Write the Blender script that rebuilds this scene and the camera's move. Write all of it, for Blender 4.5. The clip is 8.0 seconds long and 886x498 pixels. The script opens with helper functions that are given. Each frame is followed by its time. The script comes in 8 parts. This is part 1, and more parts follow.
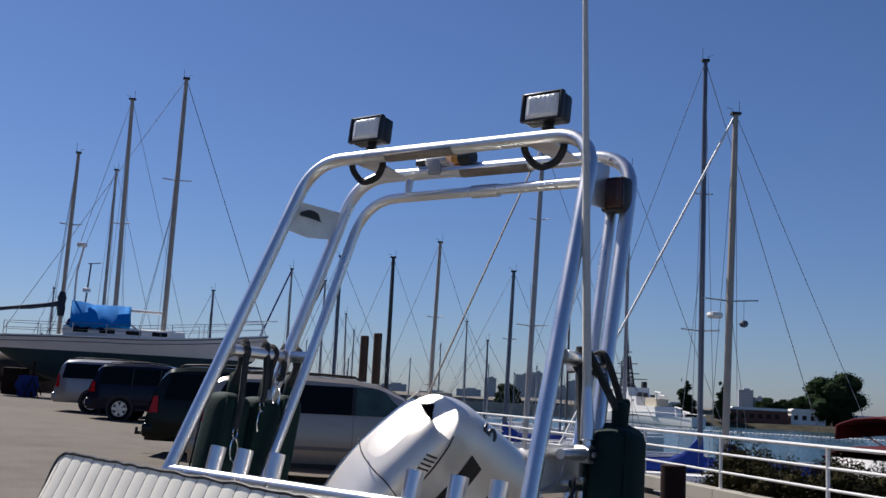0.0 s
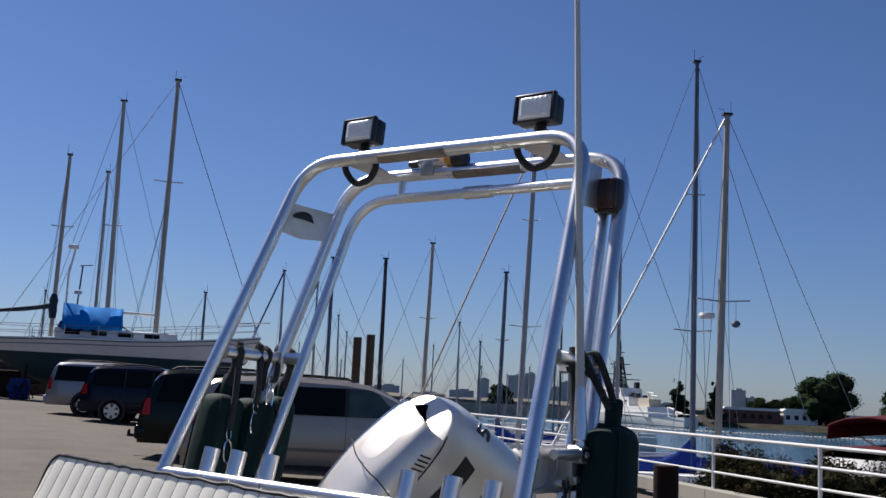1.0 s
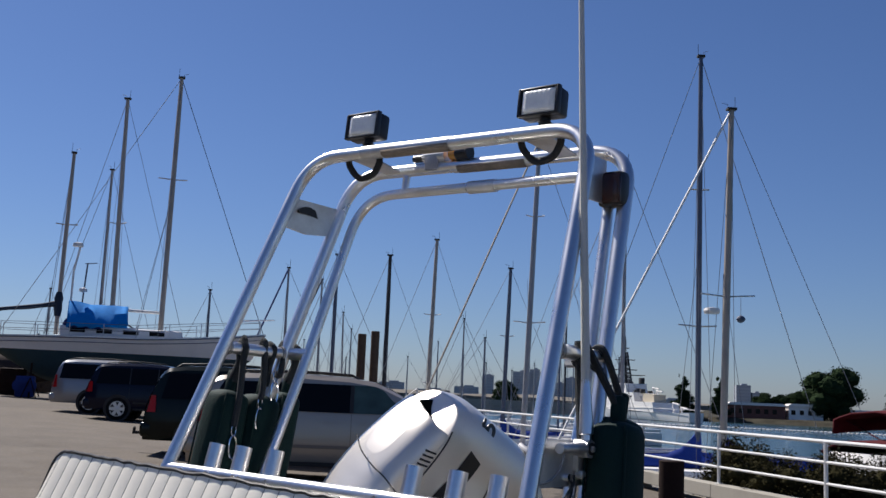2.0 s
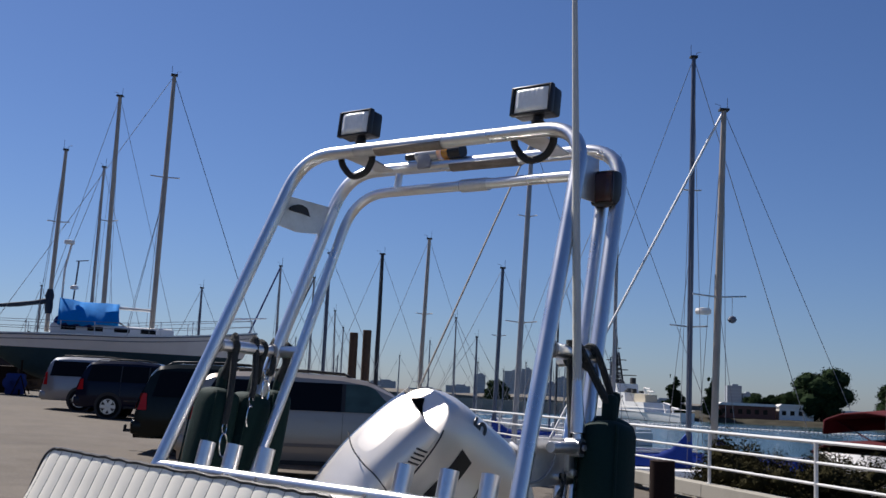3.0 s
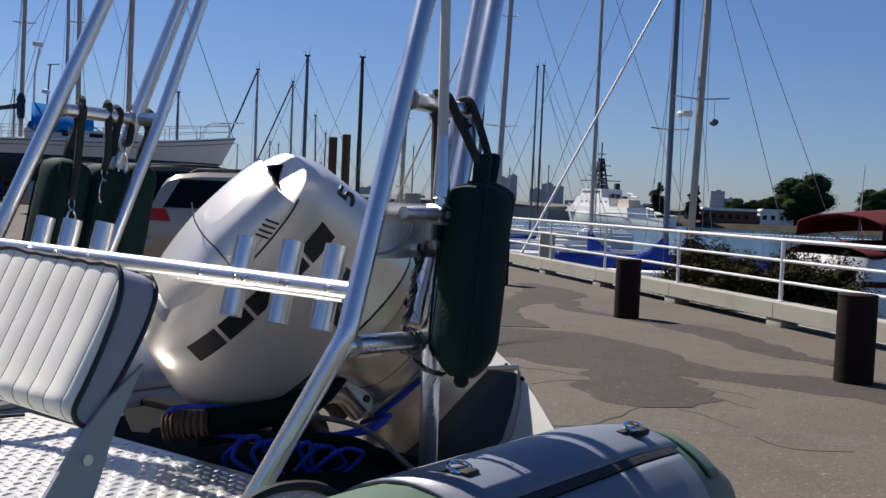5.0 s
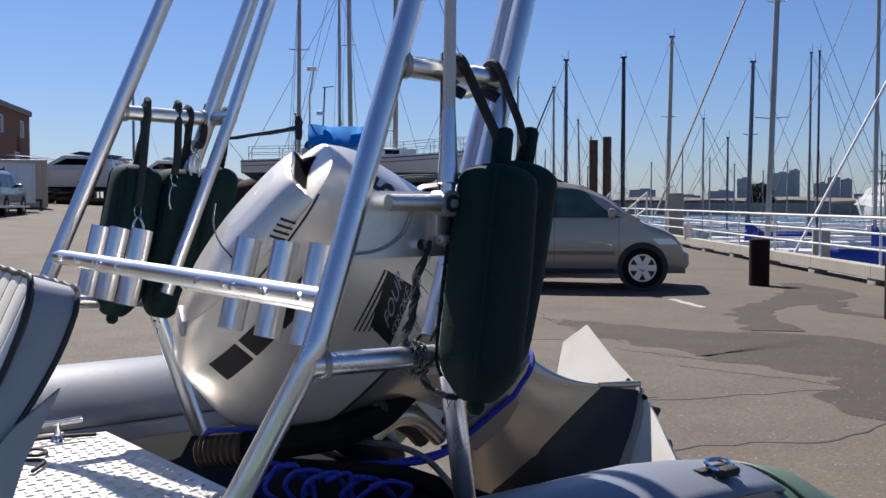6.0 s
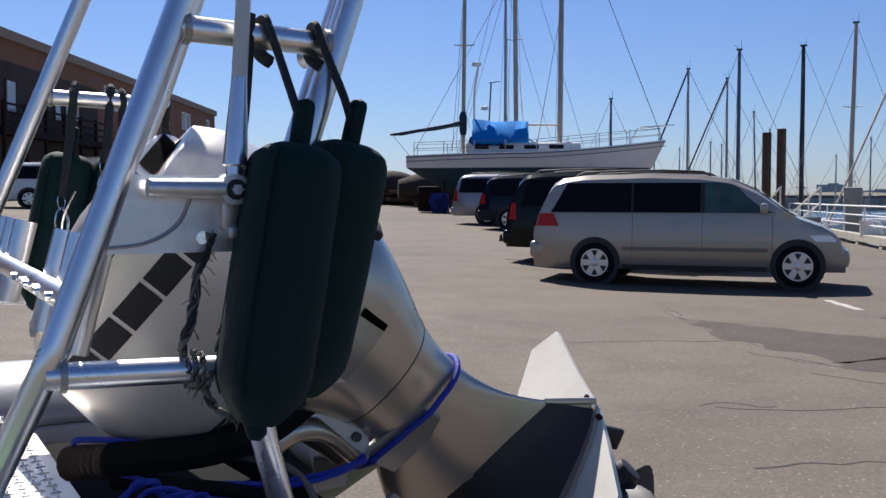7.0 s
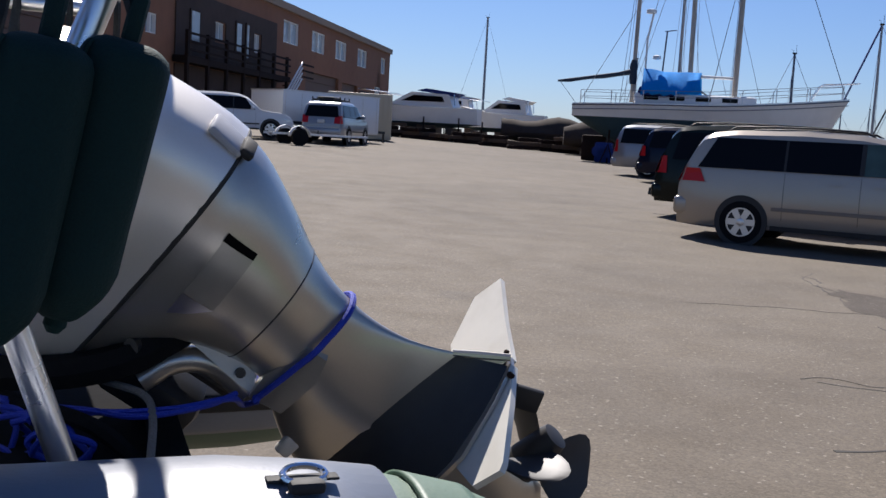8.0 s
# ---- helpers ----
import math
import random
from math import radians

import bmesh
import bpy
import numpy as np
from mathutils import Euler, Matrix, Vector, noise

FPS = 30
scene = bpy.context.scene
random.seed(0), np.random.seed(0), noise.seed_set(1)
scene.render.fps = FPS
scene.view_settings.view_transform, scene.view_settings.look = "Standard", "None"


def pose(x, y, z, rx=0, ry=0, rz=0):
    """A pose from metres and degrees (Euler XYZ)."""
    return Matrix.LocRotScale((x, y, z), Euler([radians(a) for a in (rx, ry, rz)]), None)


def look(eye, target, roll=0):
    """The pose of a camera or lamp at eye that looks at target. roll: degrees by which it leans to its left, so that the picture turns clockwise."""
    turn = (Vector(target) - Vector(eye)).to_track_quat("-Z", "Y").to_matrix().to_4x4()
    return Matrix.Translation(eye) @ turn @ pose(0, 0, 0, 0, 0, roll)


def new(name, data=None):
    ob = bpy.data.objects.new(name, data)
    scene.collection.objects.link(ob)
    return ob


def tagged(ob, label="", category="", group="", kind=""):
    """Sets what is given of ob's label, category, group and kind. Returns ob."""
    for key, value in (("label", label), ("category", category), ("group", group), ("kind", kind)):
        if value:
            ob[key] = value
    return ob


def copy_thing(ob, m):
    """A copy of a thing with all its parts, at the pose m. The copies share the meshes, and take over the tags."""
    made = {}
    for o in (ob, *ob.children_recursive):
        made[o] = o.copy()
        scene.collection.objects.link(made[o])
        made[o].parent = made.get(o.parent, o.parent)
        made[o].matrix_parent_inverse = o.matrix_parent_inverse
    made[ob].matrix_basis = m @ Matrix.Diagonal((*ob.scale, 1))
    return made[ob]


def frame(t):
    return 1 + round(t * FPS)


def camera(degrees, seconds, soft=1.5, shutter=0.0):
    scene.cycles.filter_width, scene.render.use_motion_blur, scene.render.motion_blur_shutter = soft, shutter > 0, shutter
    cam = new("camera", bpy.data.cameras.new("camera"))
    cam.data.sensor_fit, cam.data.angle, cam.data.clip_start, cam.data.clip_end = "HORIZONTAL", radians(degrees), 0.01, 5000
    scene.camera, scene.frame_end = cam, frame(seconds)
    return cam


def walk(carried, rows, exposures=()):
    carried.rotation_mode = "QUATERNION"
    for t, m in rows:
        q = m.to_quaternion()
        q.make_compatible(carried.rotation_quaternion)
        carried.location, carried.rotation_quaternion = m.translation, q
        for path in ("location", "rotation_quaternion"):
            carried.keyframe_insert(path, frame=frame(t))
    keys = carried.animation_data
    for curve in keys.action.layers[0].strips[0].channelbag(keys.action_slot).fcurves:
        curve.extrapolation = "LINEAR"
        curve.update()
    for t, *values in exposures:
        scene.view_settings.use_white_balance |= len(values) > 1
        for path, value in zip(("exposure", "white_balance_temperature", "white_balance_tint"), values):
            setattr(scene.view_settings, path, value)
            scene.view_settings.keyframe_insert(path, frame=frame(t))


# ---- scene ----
cam = camera(45.8, 8.0)
PATH = [
    (0, (0.947, 0.601, 1.52), (0.763, 2.572, 1.801), 2.9),
    (0.5, (0.948, 0.605, 1.518), (0.786, 2.578, 1.804), 2.9),
    (1, (0.946, 0.594, 1.519), (0.776, 2.567, 1.803), 2.7),
    (1.5, (0.945, 0.599, 1.517), (0.762, 2.571, 1.796), 2.4),
    (3, (0.945, 0.607, 1.513), (0.782, 2.581, 1.789), 2.7),
    (3.5, (0.955, 0.613, 1.505), (0.774, 2.589, 1.756), 2.6),
    (4, (1.016, 0.638, 1.47), (0.822, 2.626, 1.573), 1.3),
    (4.5, (1.119, 0.741, 1.444), (0.915, 2.731, 1.446), -0.9),
    (5, (1.202, 1.011, 1.434), (1.08, 3.005, 1.345), 2.5),
    (5.2, (1.254, 1.113, 1.432), (1.06, 3.1, 1.317), 0.7),
    (6.3, (1.703, 1.597, 1.408), (0.999, 3.467, 1.313), 1.2),
    (6.5, (1.762, 1.705, 1.407), (1.08, 3.581, 1.29), 2.4),
    (7, (1.984, 1.918, 1.4), (1.049, 3.683, 1.301), 0.0),
    (7.5, (2.214, 2.126, 1.393), (1.023, 3.725, 1.236), -1.6),
    (8, (2.304, 2.359, 1.376), (1.107, 3.948, 1.166), 3.2),
]
walk(cam, [(t, look(eye, target, roll)) for t, eye, target, roll in PATH], exposures=((0.0, 0.44, 5850, 10), (5.0, 0.58, 5850, 10), (6.5, 0.86, 5850, 10), (8.0, 0.87, 5850, 10)))

# ---------- light ----------
SUN = Vector((-0.74, 0.67, 1.15)).normalized()
world = bpy.data.worlds.new("sky")
world.use_nodes = True
scene.world = world
wn = world.node_tree.nodes
sky = wn.new("ShaderNodeTexSky")
sky.sky_type, sky.sun_disc = "NISHITA", False
sky.sun_elevation = math.asin(SUN.z)
sky.sun_rotation = math.atan2(SUN.x, SUN.y)
sky.altitude, sky.air_density, sky.dust_density, sky.ozone_density = 0, 1.0, 0.3, 3.2
tint = wn.new("ShaderNodeMix")
tint.data_type, tint.blend_type = "RGBA", "MULTIPLY"
tint.inputs["Factor"].default_value = 1.0
tint.inputs["B"].default_value = (0.905, 0.985, 1.26, 1)
world.node_tree.links.new(sky.outputs[0], tint.inputs["A"])
world.node_tree.links.new(tint.outputs["Result"], wn["Background"].inputs[0])
wn["Background"].inputs[1].default_value = 0.039
lamp = bpy.data.lights.new("sun", "SUN")
lamp.energy, lamp.angle, lamp.color = 5.0, radians(0.53), (1.0, 0.88, 0.75)
new("sun", lamp).matrix_world = look(SUN * 50, (0, 0, 0))


# ---------- small mesh kit ----------
class Geo:
    """Vertices and faces of one mesh."""

    def __init__(self):
        self.v, self.f = [], []

    def add(self, verts, faces):
        k = len(self.v)
        self.v += [tuple(p) for p in verts]
        self.f += [tuple(i + k for i in q) for q in faces]
        return self

    def rings(self, rings, cap=True, loop=True):
        n, k = len(rings[0]), len(self.v)
        for r in rings:
            self.v += [tuple(p) for p in r]
        m = n if loop else n - 1
        for i in range(len(rings) - 1):
            for j in range(m):
                a, b = k + i * n + j, k + i * n + (j + 1) % n
                self.f.append((a, b, b + n, a + n))
        if cap and loop:
            self.f.append(tuple(k + j for j in reversed(range(n))))
            self.f.append(tuple(k + (len(rings) - 1) * n + j for j in range(n)))
        return self

    def tube(self, pts, r, n=10, cap=True):
        pts = [Vector(p) for p in pts]
        rad = r if isinstance(r, (list, tuple)) else [r] * len(pts)
        tang = []
        for i in range(len(pts)):
            t = pts[min(i + 1, len(pts) - 1)] - pts[max(i - 1, 0)]
            tang.append(t.normalized())
        up = Vector((0, 0, 1)) if abs(tang[0].z) < 0.9 else Vector((0, 1, 0))
        x = tang[0].cross(up).normalized()
        out = []
        for p, t, q in zip(pts, tang, rad):
            x = (x - t * x.dot(t)).normalized()
            y = t.cross(x)
            out.append([p + (x * math.cos(a) + y * math.sin(a)) * q for a in [2 * math.pi * j / n for j in range(n)]])
        return self.rings(out, cap)

    def box(self, c, s, m=None):
        x, y, z = s[0] / 2, s[1] / 2, s[2] / 2
        pts = [Vector((a * x, b * y, d * z)) for a in (-1, 1) for b in (-1, 1) for d in (-1, 1)]
        if m is not None:
            pts = [m @ p for p in pts]
        pts = [p + Vector(c) for p in pts]
        return self.add(pts, [(0, 1, 3, 2), (4, 6, 7, 5), (0, 4, 5, 1), (2, 3, 7, 6), (0, 2, 6, 4), (1, 5, 7, 3)])

    def block(self, c, s, b=0.01, m=None, seg=2):
        bm = bmesh.new()
        bmesh.ops.create_cube(bm, size=1)
        bmesh.ops.scale(bm, vec=s, verts=bm.verts)
        bmesh.ops.bevel(bm, geom=bm.edges[:], offset=b, segments=seg, affect="EDGES", profile=0.5)
        if m is not None:
            bmesh.ops.transform(bm, matrix=m.to_4x4(), verts=bm.verts)
        bm.verts.index_update()
        self.add([v.co + Vector(c) for v in bm.verts], [[v.index for v in f.verts] for f in bm.faces])
        bm.free()
        return self

    def lathe(self, prof, n=16, m=None, cap=True):
        out = []
        for r, z in prof:
            ring = [Vector((r * math.cos(a), r * math.sin(a), z)) for a in [2 * math.pi * j / n for j in range(n)]]
            out.append([m @ p for p in ring] if m is not None else ring)
        return self.rings(out, cap)

    def prism(self, outline, h0, h1, m=None):
        a = [Vector((x, y, h0)) for x, y in outline]
        b = [Vector((x, y, h1)) for x, y in outline]
        if m is not None:
            a, b = [m @ p for p in a], [m @ p for p in b]
        return self.rings([a, b])

    def ribbon(self, pts, w, h):
        """A flat woven strap along a curve."""
        pts = [Vector(p) for p in pts]
        out, x = [], None
        for i, p in enumerate(pts):
            d = (pts[min(i + 1, len(pts) - 1)] - pts[max(i - 1, 0)]).normalized()
            x = d.cross(Vector((0.3, 1, 0.1))) if x is None else x - d * x.dot(d)
            x = x.normalized()
            y = d.cross(x)
            out.append([p + x * sx * w + y * sy * h for sx, sy in ((-1, -0.6), (0, -1), (1, -0.6), (1, 0.6), (0, 1), (-1, 0.6))])
        return self.rings(out)

    def quad(self, a, b, c, d):
        return self.add([a, b, c, d], [(0, 1, 2, 3)])


def mesh_of(name, geo, mat, sharp=35, smooth=True):
    me = bpy.data.meshes.new(name)
    me.from_pydata(geo.v, [], geo.f)
    bm = bmesh.new()
    bm.from_mesh(me)
    bmesh.ops.recalc_face_normals(bm, faces=bm.faces[:])
    bm.to_mesh(me)
    bm.free()
    me.materials.append(mat)
    if smooth:
        me.shade_smooth()
        me.set_sharp_from_angle(angle=radians(sharp))
    return me


def part(name, geo, mat, parent=None, label="", sharp=35, smooth=True):
    ob = new(name, mesh_of(name, geo, mat, sharp, smooth))
    if parent is not None:
        ob.parent = parent
    return tagged(ob, label)


def thing(name, m, label, category, group="", kind=""):
    ob = new(name)
    ob.empty_display_size = 0.1
    ob.matrix_world = m
    return tagged(ob, label, category, group, kind)


def bend(pts, radius, n=6):
    """A polyline with its inner corners rounded off."""
    pts = [Vector(p) for p in pts]
    out = [pts[0]]
    for a, b, c in zip(pts, pts[1:], pts[2:]):
        u, w = (a - b).normalized(), (c - b).normalized()
        half = math.acos(max(-1, min(1, u.dot(w)))) / 2
        d = min(radius / math.tan(half), (a - b).length * 0.49, (c - b).length * 0.49)
        for i in range(n + 1):
            t = i / n
            p0, p1 = b + u * d, b + w * d
            out.append((1 - t) ** 2 * p0 + 2 * t * (1 - t) * b + t * t * p1)
    return out + [pts[-1]]


def spline(pts, n=6):
    """A smooth curve through the points."""
    p = [Vector(q) for q in pts]
    p = [2 * p[0] - p[1]] + p + [2 * p[-1] - p[-2]]
    out = []
    for i in range(1, len(p) - 2):
        for j in range(n):
            t = j / n
            out.append(0.5 * (2 * p[i] + (p[i + 1] - p[i - 1]) * t + (2 * p[i - 1] - 5 * p[i] + 4 * p[i + 1] - p[i + 2]) * t * t
                              + (3 * p[i] - p[i - 1] - 3 * p[i + 1] + p[i + 2]) * t ** 3))
    return out + [p[-2]]


def lerp(table, x):
    """Linear interpolation in rows of (x, values...)."""
    if x <= table[0][0]:
        return table[0][1:]
    for a, b in zip(table, table[1:]):
        if x <= b[0]:
            t = (x - a[0]) / (b[0] - a[0])
            return tuple(p + (q - p) * t for p, q in zip(a[1:], b[1:]))
    return table[-1][1:]


def smooth(table, x):
    """Like lerp, with a rounded run through the rows."""
    if x <= table[0][0]:
        return table[0][1:]
    for i in range(len(table) - 1):
        a, b = table[i], table[i + 1]
        if x <= b[0]:
            p, n = table[max(i - 1, 0)], table[min(i + 2, len(table) - 1)]
            h = b[0] - a[0]
            t = (x - a[0]) / h
            out = []
            for k in range(1, len(a)):
                ma = (b[k] - p[k]) / (b[0] - p[0]) * h
                mb = (n[k] - a[k]) / (n[0] - a[0]) * h
                out.append((2 * t ** 3 - 3 * t ** 2 + 1) * a[k] + (t ** 3 - 2 * t ** 2 + t) * ma + (3 * t ** 2 - 2 * t ** 3) * b[k] + (t ** 3 - t ** 2) * mb)
            return tuple(out)
    return table[-1][1:]


# ---------- materials ----------
def material(name, colour, rough=0.5, metal=0.0, vary=0.15, grain=40.0, bump=0.0, stain=0.0, stain_colour=(0.1, 0.08, 0.06), stain_scale=2.0,
             coat=0.0, spec=0.5, rough_vary=0.1, random_tint=0.0):
    m = bpy.data.materials.new(name)
    m.use_nodes = True
    nt, nd = m.node_tree, m.node_tree.nodes
    link = nt.links.new
    bsdf = nd["Principled BSDF"]
    co = nd.new("ShaderNodeTexCoord")
    fine, broad = nd.new("ShaderNodeTexNoise"), nd.new("ShaderNodeTexNoise")
    fine.inputs["Scale"].default_value, fine.inputs["Detail"].default_value = grain, 4
    broad.inputs["Scale"].default_value, broad.inputs["Detail"].default_value = stain_scale, 5
    link(co.outputs["Object"], fine.inputs["Vector"])
    link(co.outputs["Object"], broad.inputs["Vector"])
    mix = nd.new("ShaderNodeMix")
    mix.data_type = "RGBA"
    mix.inputs["A"].default_value = tuple(c * (1 - vary) for c in colour) + (1,)
    mix.inputs["B"].default_value = tuple(min(1, c * (1 + vary)) for c in colour) + (1,)
    link(fine.outputs["Fac"], mix.inputs["Factor"])
    last = mix.outputs["Result"]
    if stain > 0:
        ramp = nd.new("ShaderNodeMapRange")
        ramp.inputs["From Min"].default_value, ramp.inputs["From Max"].default_value = 0.48, 0.72
        ramp.inputs["To Max"].default_value = stain
        link(broad.outputs["Fac"], ramp.inputs["Value"])
        mix2 = nd.new("ShaderNodeMix")
        mix2.data_type = "RGBA"
        mix2.inputs["B"].default_value = (*stain_colour, 1)
        link(ramp.outputs["Result"], mix2.inputs["Factor"])
        link(last, mix2.inputs["A"])
        last = mix2.outputs["Result"]
    if random_tint > 0:
        info = nd.new("ShaderNodeObjectInfo")
        hsv = nd.new("ShaderNodeHueSaturation")
        rr = nd.new("ShaderNodeMapRange")
        rr.inputs["To Min"].default_value, rr.inputs["To Max"].default_value = 1 - random_tint, 1 + random_tint
        link(info.outputs["Random"], rr.inputs["Value"])
        link(rr.outputs["Result"], hsv.inputs["Value"])
        link(last, hsv.inputs["Color"])
        last = hsv.outputs["Color"]
    link(last, bsdf.inputs["Base Color"])
    rmap = nd.new("ShaderNodeMapRange")
    rmap.inputs["To Min"].default_value = max(0.02, rough - rough_vary)
    rmap.inputs["To Max"].default_value = min(1, rough + rough_vary)
    link(broad.outputs["Fac"], rmap.inputs["Value"])
    link(rmap.outputs["Result"], bsdf.inputs["Roughness"])
    bsdf.inputs["Metallic"].default_value = metal
    bsdf.inputs["Coat Weight"].default_value = coat
    bsdf.inputs["Specular IOR Level"].default_value = spec
    if bump > 0:
        b = nd.new("ShaderNodeBump")
        b.inputs["Strength"].default_value, b.inputs["Distance"].default_value = min(1, bump), 0.004
        link(fine.outputs["Fac"], b.inputs["Height"])
        link(b.outputs["Normal"], bsdf.inputs["Normal"])
    return m


def asphalt_material(name, colour, worn=1.0):
    """Worn asphalt: stone grain, older dark patches with crisp rims, cracks, oil marks and pale dust."""
    m = material(name, colour, 0.9, vary=0.4, grain=90, bump=0.7)
    nt, nd = m.node_tree, m.node_tree.nodes
    link = nt.links.new
    bsdf = nd["Principled BSDF"]
    base = bsdf.inputs["Base Color"].links[0].from_socket
    co = nd.new("ShaderNodeTexCoord").outputs["Object"]

    def noise_of(scale, detail=4, distort=0.0):
        t = nd.new("ShaderNodeTexNoise")
        t.inputs["Scale"].default_value, t.inputs["Detail"].default_value, t.inputs["Distortion"].default_value = scale, detail, distort
        link(co, t.inputs["Vector"])
        return t.outputs["Fac"]

    def ranged(fac, a, b, to0=0.0, to1=1.0):
        r = nd.new("ShaderNodeMapRange")
        for key, val in (("From Min", a), ("From Max", b), ("To Min", to0), ("To Max", to1)):
            r.inputs[key].default_value = val
        link(fac, r.inputs["Value"])
        return r.outputs["Result"]

    def darken(col, fac, colour):
        x = nd.new("ShaderNodeMix")
        x.data_type, x.blend_type = "RGBA", "MULTIPLY"
        x.inputs["B"].default_value = (*colour, 1)
        link(fac, x.inputs["Factor"])
        link(col, x.inputs["A"])
        return x.outputs["Result"]

    col = darken(base, ranged(noise_of(0.16, 3, 0.6), 0.52, 0.58), (1 - 0.12 * worn, 1 - 0.13 * worn, 1 - 0.14 * worn))
    col = darken(col, ranged(noise_of(0.9, 5), 0.45, 0.75), (0.8, 0.79, 0.78))
    col = darken(col, ranged(noise_of(0.06, 2), 0.4, 0.65), (0.88, 0.88, 0.88))
    grit = nd.new("ShaderNodeTexVoronoi")
    grit.inputs["Scale"].default_value = 55
    link(co, grit.inputs["Vector"])
    col = darken(col, ranged(grit.outputs["Distance"], 0.0, 0.5, 0.35, 0.0), (0.55, 0.55, 0.55))
    chips = nd.new("ShaderNodeTexVoronoi")
    chips.inputs["Scale"].default_value = 70
    link(co, chips.inputs["Vector"])
    tone = nd.new("ShaderNodeSeparateColor")
    link(chips.outputs["Color"], tone.inputs["Color"])
    shade = nd.new("ShaderNodeHueSaturation")
    link(ranged(tone.outputs["Red"], 0.0, 1.0, 0.78, 1.22), shade.inputs["Value"])
    link(col, shade.inputs["Color"])
    pale = nd.new("ShaderNodeMix")
    pale.data_type = "RGBA"
    pale.inputs["B"].default_value = (0.42, 0.38, 0.33, 1)
    link(ranged(tone.outputs["Green"], 0.98, 0.99, 0.0, 0.28), pale.inputs["Factor"])
    link(shade.outputs["Color"], pale.inputs["A"])
    link(pale.outputs["Result"], bsdf.inputs["Base Color"])
    return m


def water_material():
    m = material("sea_water", (0.018, 0.05, 0.06), 0.12, vary=0.1, grain=0.2, rough_vary=0.05)
    nd, link = m.node_tree.nodes, m.node_tree.links.new
    co = nd.new("ShaderNodeTexCoord")
    w = nd.new("ShaderNodeTexNoise")
    w.inputs["Scale"].default_value, w.inputs["Detail"].default_value = 0.9, 6
    link(co.outputs["Object"], w.inputs["Vector"])
    b = nd.new("ShaderNodeBump")
    b.inputs["Strength"].default_value, b.inputs["Distance"].default_value = 0.8, 0.25
    link(w.outputs["Fac"], b.inputs["Height"])
    link(b.outputs["Normal"], nd["Principled BSDF"].inputs["Normal"])
    return m


ASPHALT = asphalt_material("asphalt", (0.103, 0.084, 0.061))
PATCH = asphalt_material("repair_asphalt", (0.043, 0.032, 0.0215), 0.9)
CRACK = material("tarry_crack", (0.03, 0.027, 0.024), 0.9, vary=0.3)
OIL = asphalt_material("oily_asphalt", (0.10, 0.084, 0.065), 0.3)
PAINT_LINE = material("worn_line_paint", (0.36, 0.34, 0.31), 0.8, vary=0.3, grain=30, stain=0.9, stain_colour=(0.18, 0.16, 0.13), stain_scale=14)
WATER = water_material()
ALU = material("polished_aluminium", (0.84, 0.84, 0.84), 0.31, 1.0, vary=0.06, grain=90, rough_vary=0.12, stain=0.25, stain_colour=(0.5, 0.5, 0.5), stain_scale=9)
ALU_DULL = material("weathered_aluminium", (0.68, 0.68, 0.68), 0.42, 0.9, vary=0.12, grain=60, rough_vary=0.12, stain=0.4, stain_colour=(0.38, 0.36, 0.33), stain_scale=12)
CHROME = material("chrome", (0.82, 0.82, 0.83), 0.1, 1.0, vary=0.03, rough_vary=0.05)
WELD = material("weld_bead", (0.42, 0.41, 0.40), 0.5, 0.9, vary=0.2, grain=200, bump=0.4)
PLATE = material("diamond_plate", (0.72, 0.70, 0.66), 0.40, 0.88, vary=0.12, grain=30, stain=0.35, stain_colour=(0.35, 0.33, 0.30), stain_scale=6)
VINYL = material("white_vinyl", (0.86, 0.82, 0.71), 0.42, vary=0.05, grain=25, bump=0.08, stain=0.12, stain_colour=(0.5, 0.48, 0.42), stain_scale=7)
VINYL_GREY = material("grey_vinyl", (0.32, 0.33, 0.37), 0.5, vary=0.06, grain=40, bump=0.06)
PIPING = material("black_piping", (0.015, 0.015, 0.018), 0.45, vary=0.1)
ENGINE = material("silver_engine_paint", (0.78, 0.735, 0.66), 0.34, 0.55, vary=0.03, grain=300, coat=0.4, stain=0.1, stain_colour=(0.40, 0.37, 0.33), stain_scale=5, rough_vary=0.06)
# the cowling's silver made darker: the leg's shade is in this colour
LEG_SHADED = material("silver_leg_paint_shaded", (0.50, 0.465, 0.41), 0.30, 0.75, vary=0.05, grain=200, coat=0.3, stain=0.3, stain_colour=(0.30, 0.275, 0.24), stain_scale=4, rough_vary=0.08)
INTAKE_BLACK = material("intake_black", (0.004, 0.004, 0.004), 0.95, vary=0.1, spec=0.05)
# dark motor parts, and the shade painted on the leg's flare
ENGINE_DARK = material("dark_and_shaded_engine_part", (0.03, 0.03, 0.032), 0.5, 0.2, vary=0.2)
FIN_WHITE = material("worn_white_plastic", (0.66, 0.64, 0.58), 0.55, vary=0.06, grain=18, stain=0.25, stain_colour=(0.42, 0.38, 0.30), stain_scale=11)
BLACK = material("black_paint", (0.012, 0.012, 0.014), 0.4, vary=0.1)
WELL_BLACK = material("matt_black_rubber", (0.009, 0.009, 0.0095), 0.95, vary=0.3, grain=60, bump=0.2, spec=0.06)
RUBBER = material("black_rubber", (0.014, 0.014, 0.015), 0.7, vary=0.2, grain=80, bump=0.15)
FENDER = material("dark_green_fabric", (0.003, 0.020, 0.018), 0.75, vary=0.35, grain=260, bump=0.35, stain=0.2, stain_colour=(0.008, 0.036, 0.030), stain_scale=4, spec=0.25)
